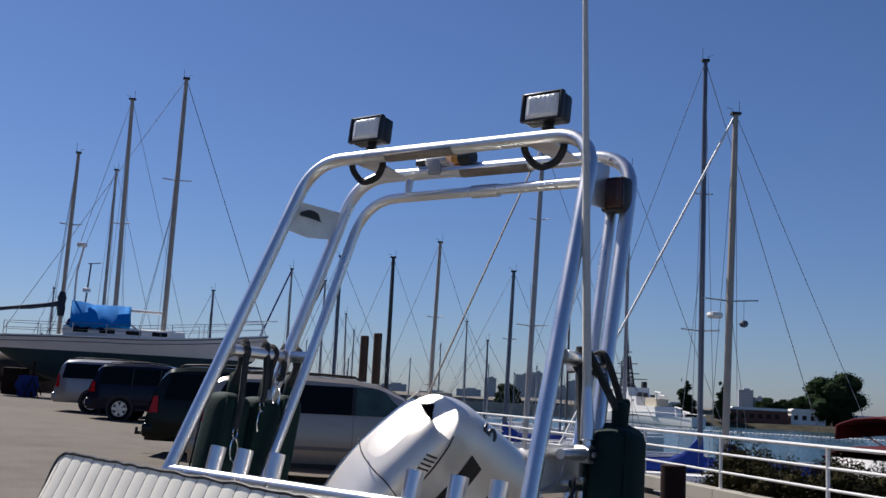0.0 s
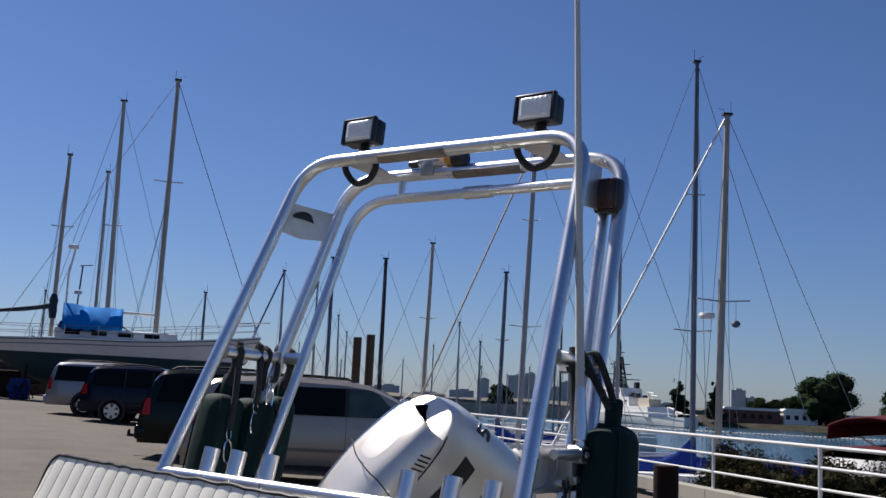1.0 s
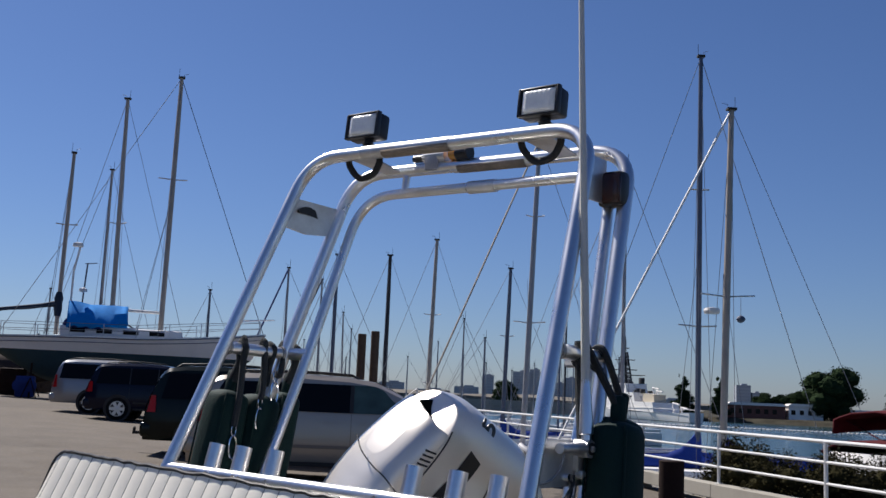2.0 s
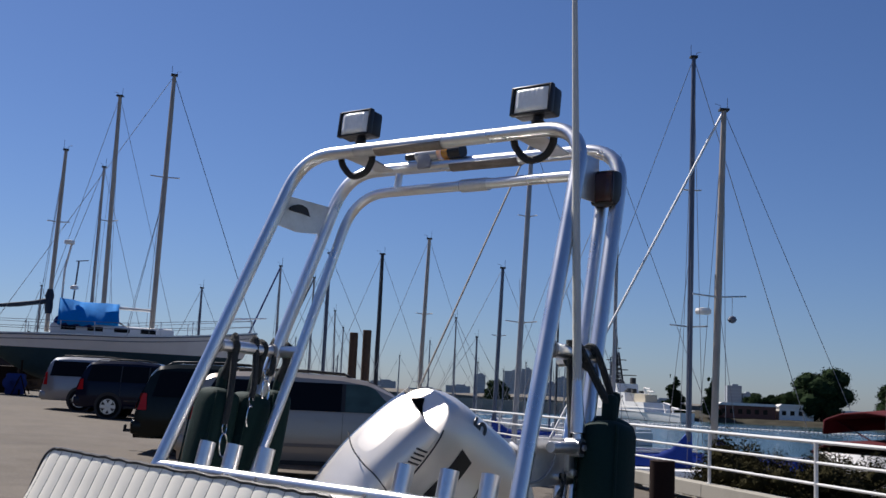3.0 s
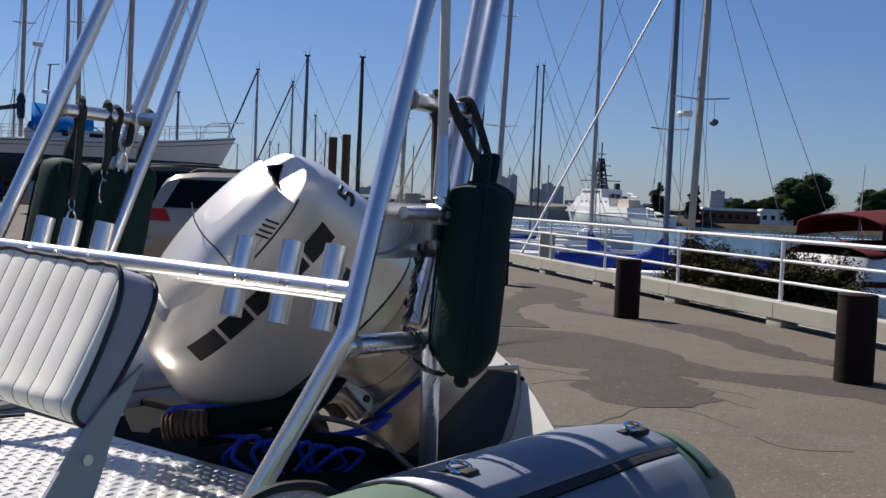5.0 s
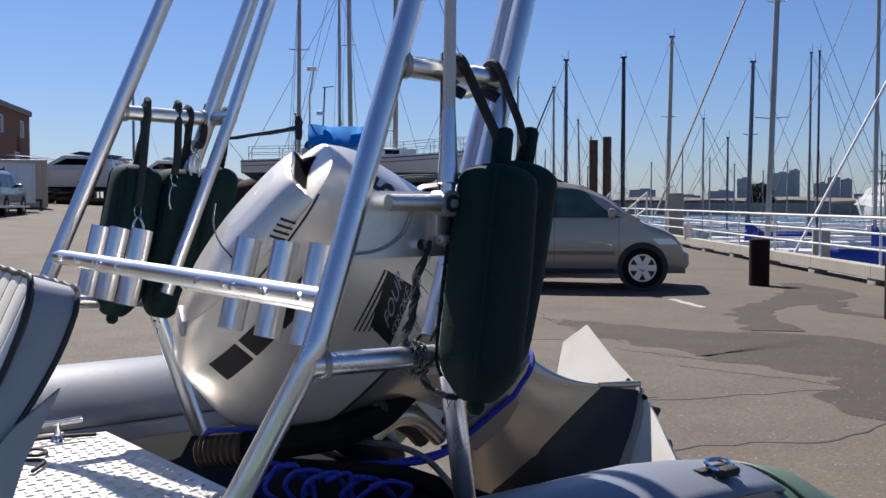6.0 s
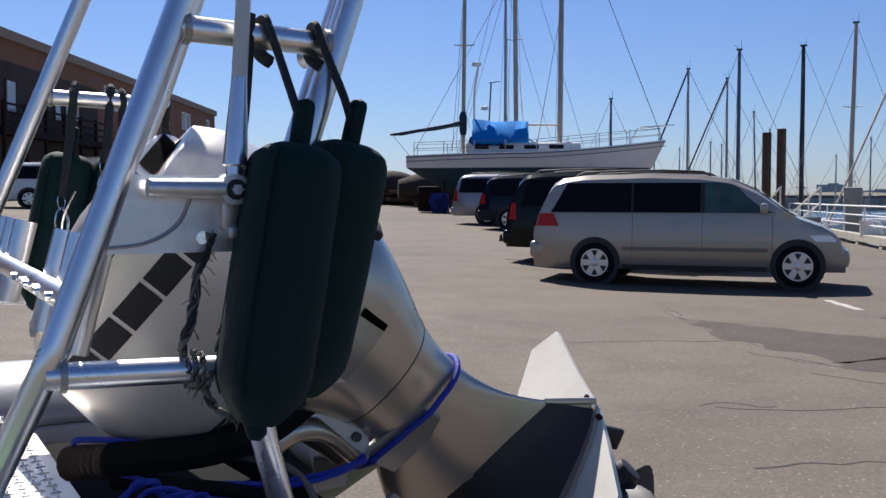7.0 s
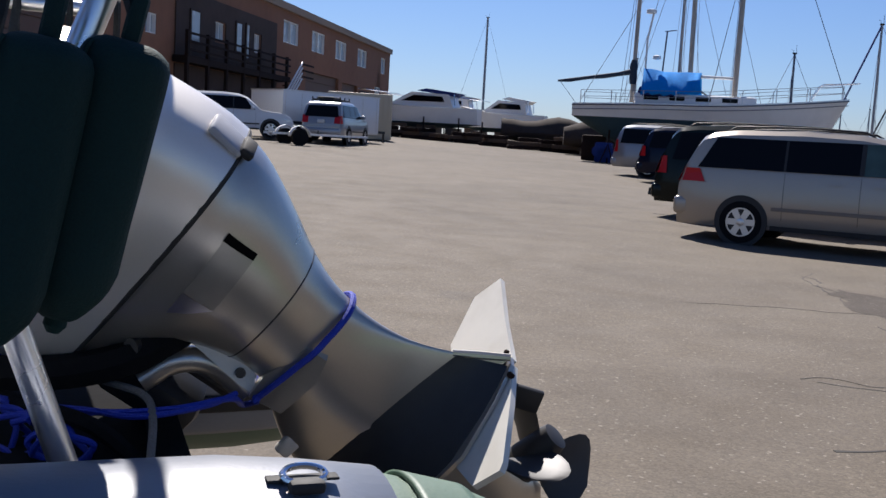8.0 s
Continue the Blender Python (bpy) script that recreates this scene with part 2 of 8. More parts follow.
WEBBING = material("dark_webbing", (0.022, 0.026, 0.028), 0.85, vary=0.45, grain=180, bump=0.6)
ROPE_GREY = material("grey_weathered_rope", (0.16, 0.15, 0.135), 0.9, vary=0.5, grain=220, bump=0.8)
ROPE_BLUE = material("blue_rope", (0.010, 0.028, 0.33), 0.7, vary=0.4, grain=260, bump=0.6)
TUBE_GREEN = material("green_tube_fabric", (0.075, 0.125, 0.085), 0.55, vary=0.12, grain=160, bump=0.12, stain=0.25, stain_colour=(0.16, 0.19, 0.15), stain_scale=4)
TUBE_GREY = material("grey_tube_pad", (0.165, 0.18, 0.215), 0.42, vary=0.06, grain=120, bump=0.1, stain=0.25, stain_colour=(0.14, 0.15, 0.175), stain_scale=5, spec=0.6)
LENS = material("lamp_lens", (0.80, 0.80, 0.77), 0.2, 0.25, vary=0.3, grain=35, bump=0.5)
FLOOD_LENS = material("floodlight_lens", (0.90, 0.90, 0.87), 0.18, 0.0, vary=0.08, grain=60, bump=0.6, coat=0.5)
WORN_TAPE = material("worn_brown_coating", (0.27, 0.225, 0.18), 0.6, 0.25, vary=0.25, grain=70, stain=0.5, stain_colour=(0.16, 0.13, 0.10), stain_scale=20)
RED_LENS = material("red_lens", (0.42, 0.006, 0.012), 0.3, vary=0.15, coat=0.15, spec=0.25)
DARK_RED_LENS = material("dark_red_lens", (0.035, 0.006, 0.006), 0.25, vary=0.2, coat=0.4)
AMBER = material("amber_lens", (0.55, 0.25, 0.03), 0.2, coat=0.5)
ANTENNA = material("antenna_white", (0.62, 0.61, 0.55), 0.45, vary=0.05, stain=0.15)
CONCRETE = material("kerb_concrete", (0.33, 0.31, 0.26), 0.9, vary=0.15, grain=45, bump=0.4, stain=0.4, stain_colour=(0.20, 0.185, 0.15), stain_scale=1.6)
RUSTY = material("rusty_brown_iron", (0.020, 0.012, 0.010), 0.85, 0.1, vary=0.35, grain=30, bump=0.3, stain=0.4, stain_colour=(0.040, 0.021, 0.015), stain_scale=3, spec=0.15)
RAIL_WHITE = material("white_rail_paint", (0.72, 0.72, 0.70), 0.45, vary=0.06, stain=0.2, stain_colour=(0.45, 0.40, 0.33), stain_scale=6)
HULL_WHITE = material("white_gelcoat", (0.82, 0.80, 0.76), 0.35, vary=0.04, grain=4, stain=0.15, stain_colour=(0.55, 0.53, 0.48), stain_scale=0.8, coat=0.2)
HULL_GREY = material("grey_topside_paint", (0.80, 0.77, 0.73), 0.4, vary=0.05, grain=3, stain=0.15, stain_colour=(0.40, 0.39, 0.37), stain_scale=0.7)
BOTTOM_TEAL = material("dark_teal_bottom_paint", (0.015, 0.045, 0.062), 0.8, vary=0.2, grain=6, stain=0.3, stain_colour=(0.05, 0.08, 0.08), stain_scale=1)
COVER_SLATE = material("slate_blue_canvas", (0.020, 0.036, 0.062), 0.85, vary=0.3, grain=14, bump=0.3)
TARP_BLUE = material("blue_tarpaulin", (0.02, 0.22, 0.62), 0.85, vary=0.15, grain=6, bump=0.3, spec=0.15)
COVER_BLUE = material("royal_blue_canvas", (0.012, 0.045, 0.30), 0.8, vary=0.25, grain=12, bump=0.3)
CANVAS_BLUE = material("dark_blue_canvas", (0.010, 0.028, 0.16), 0.8, vary=0.2, grain=20, bump=0.2)
MAST_ALU = material("mast_aluminium", (0.33, 0.33, 0.34), 0.5, 0.3, vary=0.1, grain=3)
MAST_TAN = material("mast_tan_paint", (0.42, 0.37, 0.31), 0.55, vary=0.1, grain=3, stain=0.3, stain_colour=(0.18, 0.14, 0.11), stain_scale=1.5)
MAST_DARK = material("mast_dark_paint", (0.020, 0.020, 0.024), 0.5, vary=0.1)
MAST_BLUE = material("mast_blue_grey", (0.10, 0.12, 0.17), 0.45, 0.2, vary=0.1)
WIRE = material("rigging_wire", (0.22, 0.22, 0.23), 0.5, 0.5, vary=0.1)
WOOD = material("weathered_pile_wood", (0.085, 0.055, 0.035), 0.9, vary=0.3, grain=8, bump=0.4)
DOCK = material("dock_planks", (0.27, 0.25, 0.22), 0.9, vary=0.2, grain=3)
GLASS_DARK = material("tinted_glass", (0.004, 0.0045, 0.006), 0.05, vary=0.05, rough_vary=0.02, spec=0.14)
PAINT_BEIGE = material("beige_silver_car_paint", (0.37, 0.325, 0.27), 0.3, 0.4, vary=0.02, grain=500, coat=0.6, rough_vary=0.04)
MOULDING = material("dull_beige_moulding", (0.20, 0.17, 0.14), 0.5, 0.2, vary=0.05)
PAINT_SILVER = material("silver_car_paint", (0.30, 0.31, 0.33), 0.32, 0.4, vary=0.02, grain=500, coat=0.6, rough_vary=0.04)
PAINT_NAVY = material("navy_car_paint", (0.004, 0.007, 0.024), 0.2, 0.0, vary=0.03, coat=0.08, spec=0.2, rough_vary=0.04)
PAINT_GREEN = material("dark_green_car_paint", (0.005, 0.010, 0.009), 0.2, 0.0, vary=0.03, coat=0.08, spec=0.2, rough_vary=0.04)
PAINT_WHITE = material("white_car_paint", (0.70, 0.71, 0.72), 0.35, vary=0.03, coat=0.5)
TYRE = material("tyre_rubber", (0.010, 0.010, 0.011), 0.9, vary=0.3, spec=0.12)
RIM = material("alloy_rim", (0.62, 0.62, 0.62), 0.3, 0.8, vary=0.05)
TRIM_BLACK = material("black_plastic_trim", (0.018, 0.018, 0.019), 0.6, vary=0.1)
PLATE_WHITE = material("number_plate_white", (0.6, 0.6, 0.58), 0.5, vary=0.05)
WALL_BROWN = material("brown_timber_siding", (0.235, 0.105, 0.055), 0.85, vary=0.18, grain=2, stain=0.25, stain_colour=(0.14, 0.07, 0.05), stain_scale=0.3)
# dark brown that holds the shade of the workshop's recessed loggia
DARK_TIMBER = material("dark_brown_timber", (0.052, 0.030, 0.022), 0.85, vary=0.3, grain=3, stain=0.4, stain_colour=(0.02, 0.014, 0.012), stain_scale=0.6)
DOOR_BROWN = material("dull_brown_door", (0.115, 0.062, 0.040), 0.7, vary=0.15, grain=2)
ROOF_TAN = material("tan_fascia", (0.30, 0.22, 0.16), 0.8, vary=0.1, grain=2)
WINDOW_PALE = material("pale_window_blind", (0.36, 0.40, 0.44), 0.25, vary=0.08, grain=3)
BARK = material("bark", (0.06, 0.045, 0.03), 0.9, vary=0.3, grain=10)
LEAF = material("dark_foliage", (0.020, 0.034, 0.014), 0.95, vary=0.5, grain=1.5, spec=0.05)
LEAF_DRY = material("dry_shrub_foliage", (0.030, 0.027, 0.011), 0.95, vary=0.7, grain=6, spec=0.05)
LAND = material("shore_land", (0.13, 0.115, 0.09), 0.9, vary=0.3, grain=0.3)
SHORE_SCRUB = material("scrubby_stone_bank", (0.052, 0.048, 0.036), 0.95, vary=0.8, grain=0.35, bump=0.5, spec=0.05)
RIPRAP = material("riprap_stone", (0.11, 0.095, 0.08), 0.9, vary=0.5, grain=0.9, bump=0.5)
BRICK = material("brick_red_wall", (0.17, 0.075, 0.055), 0.9, vary=0.15, grain=0.6)
# distance haze is mixed into this pale blue-grey
CITY = material("haze_tinted_tower", (0.30, 0.33, 0.37), 0.8, vary=0.12, grain=0.15)
MAROON = material("maroon_canvas", (0.075, 0.010, 0.014), 0.85, vary=0.2, grain=8, spec=0.15)
BUFF = material("buff_paint", (0.45, 0.40, 0.30), 0.6, vary=0.1)


# ---------- the setting: lot, quay, water, far shore ----------
WATER_Z = -2.2
KERB_A, KERB_DIR = Vector((4.85, 15.0, 0)), Vector((-0.306, 0.952, 0)).normalized()
KERB_OUT = Vector((KERB_DIR.y, -KERB_DIR.x, 0))


def lot_z(x, y):
    """The lot falls gently towards the quay."""
    d = max(0.0, -2.5 - x)
    return 0.033 * min(d, 45.0)


def build_ground():
    g = Geo()
    xs = [-900, -300, -120] + [-60 + 1.5 * i for i in range(44)]
    ys = [-400, -120, -40] + [-20 + 2.5 * i for i in range(47)]
    # rows of the sheet end at the quay's edge
    rows = []
    for y in ys:
        edge = KERB_A.x + KERB_DIR.x / KERB_DIR.y * (y - KERB_A.y) + 0.32
        rows.append([Vector((min(x, edge - 0.01 * (len(xs) - i)), y, lot_z(min(x, edge), y))) for i, x in enumerate(xs)] + [Vector((edge, y, lot_z(edge, y)))])
    g.rings(rows, cap=False, loop=False)
    global GROUND
    ob = GROUND = part("ground", g, ASPHALT, None, "worn grey-brown asphalt lot with darker patches and cracks", sharp=60)
    tagged(ob, category="ground", kind="structure")
    # quay wall below the edge
    w = Geo()
    a, b = KERB_A - KERB_DIR * 400, KERB_A + KERB_DIR * 85
    o = KERB_OUT * 0.32
    w.quad(a + o + Vector((0, 0, 0)), b + o, b + o + Vector((0, 0, -6)), a + o + Vector((0, 0, -6)))
    w.quad(a + o + KERB_OUT * 0.3, b + o + KERB_OUT * 0.3, b + o + KERB_OUT * 0.3 + Vector((0, 0, -6)), a + o + KERB_OUT * 0.3 + Vector((0, 0, -6)))
    w.quad(a + o, b + o, b + o + KERB_OUT * 0.3, a + o + KERB_OUT * 0.3)
    tagged(part("quay_wall", w, CONCRETE, None, "concrete quay wall at the edge of the lot", smooth=False), category="wall", kind="structure")
    s = Geo()
    s.quad((-2500, -2500, WATER_Z), (4000, -2500, WATER_Z), (4000, 4500, WATER_Z), (-2500, 4500, WATER_Z))
    tagged(part("water", s, WATER, None, "blue-green rippled harbour water", smooth=False), category="water", kind="structure")


build_ground()


def build_kerb():
    """A concrete beam on short feet, with a dark drain gap below it."""
    kerb = thing("kerb", Matrix.Translation(KERB_A) @ Matrix.Rotation(math.atan2(KERB_DIR.y, KERB_DIR.x), 4, "Z"),
                 "weathered concrete kerb beam raised on short feet", "kerb", kind="structure")
    for i in range(-8, 16):
        g = Geo()
        g.block((i * 3.0 + 1.5, 0, 0.212), (2.992, 0.30, 0.216), 0.008)
        part("kerb_beam", g, CONCRETE, kerb, smooth=False)
        f = Geo()
        f.block((i * 3.0, 0, 0.045), (0.36, 0.26, 0.13), 0.01)
        part("kerb_foot", f, CONCRETE, kerb)
    return kerb


build_kerb()


def build_rail():
    rail = thing("quay_railing", Matrix.Translation(KERB_A) @ Matrix.Rotation(math.atan2(KERB_DIR.y, KERB_DIR.x), 4, "Z"),
                 "white-painted pipe railing with three rails on the kerb", "railing")
    for i in range(-8, 14):
        g = Geo()
        g.tube([(i * 2.95 + 0.1, -0.02, 0.30), (i * 2.95 + 0.1, -0.02, 1.13)], 0.028, 8)
        g.lathe([(0.06, 0.318), (0.06, 0.33), (0.03, 0.335)], 8, Matrix.Translation((i * 2.95 + 0.1, -0.02, 0)))
        part("post", g, RAIL_WHITE, rail)
    for z in (1.13, 0.86, 0.58):
        g = Geo()
        g.tube([(-8 * 2.95 + i * 5.9, -0.02, z + 0.004 * (i % 2)) for i in range(11)], 0.026 if z > 1 else 0.02, 8)
        part("rail", g, RAIL_WHITE, rail)
    return rail


build_rail()


def build_bollards():
    g = Geo()
    g.lathe([(0.168, 0), (0.168, 0.768)], 20)
    first = part("bollard", g, RUSTY, None, "rusty brown steel pipe bollard standing on the asphalt")
    tagged(first, category="bollard", group="bollards along the quay")
    c = Geo()
    c.lathe([(0.150, 0.764), (0.170, 0.766), (0.171, 0.776), (0.16, 0.787), (0.10, 0.791), (0.001, 0.792)], 20)
    part("cap", c, RUSTY, first, "welded steel cap")
    first.location = (4.31, 10.45, lot_z(4, 10))
    for x, y in ((2.83, 15.1), (1.08, 19.9), (5.8, 5.8)):
        copy_thing(first, Matrix.Translation((x, y, lot_z(x, y))))


build_bollards()


# ---------- vehicles ----------
def wheel_parts(car, x, side, hw, r, w):
    """A wheel standing in its dark arch; side is -1 or 1."""
    y = side * (hw - w / 2 + 0.015)
    m = Matrix.Translation((x, y, r)) @ Matrix.Rotation(radians(-90 * side), 4, "X")
    t = Geo()
    t.lathe([(r * 0.66, -w / 2), (r * 0.93, -w / 2), (r, -w * 0.36), (r, w * 0.36), (r * 0.93, w / 2), (r * 0.66, w / 2)], 28, m, cap=False)
    tyre = part("wheel", t, TYRE, car)
    k = Geo()
    k.lathe([(r * 0.68, w * 0.46), (r * 0.62, w * 0.44), (r * 0.60, w * 0.2), (0.001, w * 0.16)], 24, m, cap=False)
    part("rim_well", k, TRIM_BLACK, tyre)
    s = Geo()
    s.lathe([(r * 0.69, w * 0.40), (r * 0.69, w * 0.48), (r * 0.60, w * 0.48), (r * 0.58, w * 0.40)], 24, m, cap=False)
    s.lathe([(r * 0.17, w * 0.3), (r * 0.17, w * 0.47), (r * 0.10, w * 0.5)], 12, m)
    for i in range(6):
        q = m @ Matrix.Rotation(2 * math.pi * i / 6, 4, "Z")
        s.prism([(0.08 * r, -0.13 * r), (0.62 * r, -0.15 * r), (0.62 * r, 0.15 * r), (0.08 * r, 0.13 * r)], w * 0.38, w * 0.46, q)
    part("rim", s, RIM, tyre)
    a = Geo()
    a.lathe([(r * 1.19, -0.02), (r * 1.19, 0.004), (r * 0.9, 0.004)], 28, Matrix.Translation((x, side * hw, r * 1.04)) @ Matrix.Rotation(radians(-90 * side), 4, "X"))
    part("wheel_arch", a, TRIM_BLACK, car)


def build_car(name, m, paint, label, category, spec, trim=None, rack=True, group=""):
    """spec: top rows (x, height), belt height, half width, wheel x pair, wheel radius, glass spans, bumper height."""
    car = thing(name, m, label, category, group)
    top, belt, hw, wheels, r = spec["top"], spec["belt"], spec["hw"], spec["wheels"], spec["r"]
    z0 = spec.get("z0", 0.24)
    x0, x1 = top[0][0], top[-1][0]

    def half(x):
        e = min((x - x0) / 0.5, (x1 - x) / 0.9, 1.0)
        return hw * (0.86 + 0.14 * math.sin(max(0, e) * math.pi / 2))

    def side_y(x, z):
        h, t = half(x), lerp(top, x)[0]
        b = min(belt, t - 0.05)
        if z <= b:
            return h * (1 - 0.05 * abs((z - 0.62) / 0.5) ** 2)
        return h * 0.975 - (z - b) * spec.get("tumble", 0.26)

    n = 56
    rings = []
    for i in range(n + 1):
        x = x0 + (x1 - x0) * i / n
        t = lerp(top, x)[0]
        b = min(belt, t - 0.05)
        zs = [z0, z0 + 0.1, 0.5 * (z0 + b), b - 0.12 * (b - z0), b, b + (t - b) * 0.5, b + (t - b) * 0.88]
        right = [(side_y(x, z) - (0.04 if z == z0 else 0), z) for z in zs]
        right.append((max(0.05, right[-1][0] - 0.09), t))
        right.append((max(0.02, right[-1][0] * 0.5), t + 0.012))
        ring = [Vector((x, -y, z)) for y, z in right] + [Vector((x, y, z)) for y, z in reversed(right)]
        rings.append(ring)
    body = Geo()
    body.rings(rings)
    body_ob = part("body", body, paint, car, sharp=30)

    def panel(nm, xa, xb, za, zb, side, mat, off=0.006, slant_a=0.0, slant_b=0.0, parent=car, lab=""):
        g = Geo()
        rows = []
        for j in range(5):
            f = j / 4
            row = []
            for i in range(9):
                u = i / 8
                x = (xa + slant_a * f) * (1 - u) + (xb + slant_b * f) * u
                t = lerp(top, x)[0]
                z = za + (min(zb, t - 0.07) - za) * f
                row.append(Vector((x, side * (side_y(x, z) + off), z)))
            rows.append(row)
        g.rings(rows, cap=False, loop=False)
        return part(nm, g, mat, parent, lab, smooth=True)

    for side in (-1, 1):
        for xa, xb, sa, sb, clear in spec["glass"]:
            panel("window", xa, xb, belt + 0.03, spec["glass_top"], side, GLASS_SIDE if clear else GLASS_DARK, slant_a=sa, slant_b=sb)
        for (_, xa, _, _, _), (xb, _, _, _, _) in zip(spec["glass"], spec["glass"][1:]):
            panel("pillar", xa - 0.012, xb + 0.012, belt + 0.03, spec["glass_top"], side, TRIM_BLACK, 0.009)
        for x in spec["seams"]:
            panel("door_seam", x, x + 0.006, z0 + 0.15, belt, side, TRIM_BLACK, 0.003)
        panel("side_moulding", wheels[0] + r * 1.3, wheels[1] - r * 1.3, 0.53, 0.585, side, trim or TRIM_BLACK, 0.014)
        panel("sill", wheels[0] + r * 1.3, wheels[1] - r * 1.3, z0, z0 + 0.07, side, TRIM_BLACK, 0.01)
        for x in spec["handles"]:
            panel("door_handle", x, x + 0.17, belt - 0.13, belt - 0.09, side, paint, 0.03)
        panel("tail_light", x0 + 0.05, x0 + spec.get("tail_long", 0.36), spec["tail"][0], spec["tail"][1], side, RED_LENS, 0.012, slant_a=0.06, slant_b=spec.get("tail_slant", -0.02))
        g = Geo()
        tz0, tz1 = spec["tail"]
        rows = []
        for j in range(4):
            z = tz0 + (tz1 - tz0) * j / 3
            x = x0
            while lerp(top, x)[0] < z + 0.02 and x < x0 + 0.8:
                x += 0.01
            yo = side_y(x + 0.06, z)
            rows.append([Vector((x - 0.016, side * (yo - 0.26 + 0.05 * i), z)) for i in range(6)])
        g.rings(rows, cap=False, loop=False)
        part("rear_lamp", g, RED_LENS, car)
        panel("headlight", x1 - 0.42, x1 - 0.14, 0.70, 0.79, side, LENS, 0.008, slant_a=-0.10)
        mr = Geo()
        mx = spec["mirror"]
        mr.block((mx, side * (side_y(mx, belt + 0.08) + 0.11), belt + 0.1), (0.12, 0.22, 0.15), 0.04)
        part("wing_mirror", mr, paint, car)
        for x in wheels:
            wheel_parts(car, x, side, hw, r, 0.22)
    # rear end
    ht = lerp(top, x0 + 0.3)[0]
    g = Geo()
    rear = []
    for j in range(6):
        f = j / 5
        z = belt + 0.02 + (lerp(top, x0 + 0.45)[0] - 0.14 - belt - 0.02) * f
        x = x0
        while lerp(top, x)[0] < z + 0.03 and x < x0 + 0.8:
            x += 0.01
        wy = side_y(x + 0.25, z) - 0.16
        rear.append([Vector((x - 0.035, -wy + 2 * wy * i / 6, z)) for i in range(7)])
    g.rings(rear, cap=False, loop=False)
    part("rear_window", g, GLASS_DARK, car)
    g = Geo()
    g.block((x0 + 0.08, 0, 0.52), (0.28, 2 * half(x0 + 0.15) - 0.01, 0.28), 0.07, None, 3)
    part("rear_bumper", g, paint, car)
    g = Geo()
    g.block((x1 - 0.06, 0, 0.45), (0.24, 2 * half(x1 - 0.15) - 0.1, 0.28), 0.08)
    part("front_bumper", g, paint, car)
    g = Geo()
    g.block((x0 - 0.03, 0, belt - 0.16), (0.03, 0.31, 0.15), 0.01)
    part("number_plate", g, PLATE_WHITE, car)
    # windscreen
    g = Geo()
    rows = []
    xs = spec["screen"]
    for j in range(6):
        x = xs[0] + (xs[1] - xs[0]) * j / 5
        t = lerp(top, x)[0]
        wy = side_y(x, t - 0.02) - 0.14
        rows.append([Vector((x, -wy + 2 * wy * i / 6, t + 0.02)) for i in range(7)])
    g.rings(rows, cap=False, loop=False)
    part("windscreen", g, GLASS_DARK, car)
    if rack:
        for side in (-1, 1):
            g = Geo()
            xa, xb = spec["rack"]
            yy = side * (side_y((xa + xb) / 2, lerp(top, (xa + xb) / 2)[0]) - 0.12)
            pts = [(xa, yy, lerp(top, xa)[0] + 0.0)] + [(xa + (xb - xa) * q, yy, lerp(top, xa + (xb - xa) * q)[0] + 0.05) for q in (0.06, 0.35, 0.65, 0.94)] + [(xb, yy, lerp(top, xb)[0])]
            g.tube(pts, 0.018, 8)
            part("roof_rail", g, TRIM_BLACK, car)
    if spec.get("hitch"):
        g = Geo()
        g.box((x0 - 0.2, 0, 0.42), (0.3, 0.06, 0.06))
        g.lathe([(0.03, 0), (0.03, 0.08), (0.012, 0.1)], 10, Matrix.Translation((x0 - 0.32, 0, 0.44)))
        part("tow_hitch", g, TRIM_BLACK, car)
    return car


GLASS_SIDE = material("greenish_side_glass", (0.05, 0.085, 0.075), 0.06, vary=0.7, grain=3, rough_vary=0.02, spec=0.4)

VAN = dict(top=[(-1.02, 0.86), (-0.98, 1.0), (-0.90, 1.18), (-0.72, 1.56), (-0.55, 1.65), (-0.2, 1.70), (0.8, 1.73), (1.6, 1.70), (2.05, 1.63), (2.45, 1.44), (2.82, 1.16), (3.05, 1.03), (3.35, 0.93), (3.54, 0.82), (3.67, 0.64), (3.70, 0.5)],
           belt=1.09, hw=0.965, wheels=(0, 3.03), r=0.33, glass=[(-0.72, 0.57, 0.26, 0.0, False), (0.582, 1.62, 0.0, 0.0, False), (1.66, 2.72, 0.0, -0.56, True)],
           glass_top=1.58, seams=(0.58, 1.64, 2.66), handles=(1.2, 1.78), tail=(0.90, 1.10), tail_long=0.44, tail_slant=-0.10, mirror=2.55, screen=(2.02, 3.0), rack=(-0.35, 1.75), tumble=0.24)
SUV = dict(top=[(-1.05, 0.8), (-1.0, 1.0), (-0.93, 1.2), (-0.78, 1.6), (-0.65, 1.72), (-0.3, 1.77), (0.8, 1.79), (1.4, 1.75), (1.75, 1.62), (2.1, 1.32), (2.3, 1.14), (2.7, 1.08), (3.2, 1.02), (3.5, 0.92), (3.66, 0.72), (3.7, 0.5)],
           belt=1.1, hw=0.93, wheels=(0, 2.72), r=0.36, glass=[(-0.72, 0.32, 0.12, 0.0, False), (0.335, 1.18, 0.0, 0.0, False), (1.20, 2.1, 0.0, -0.42, False)],
           glass_top=1.63, seams=(0.33, 1.19, 2.1), handles=(0.85, 1.75), tail=(0.86, 1.18), tail_long=0.24, mirror=1.95, screen=(1.72, 2.26), rack=(-0.5, 1.2), z0=0.32, hitch=True)
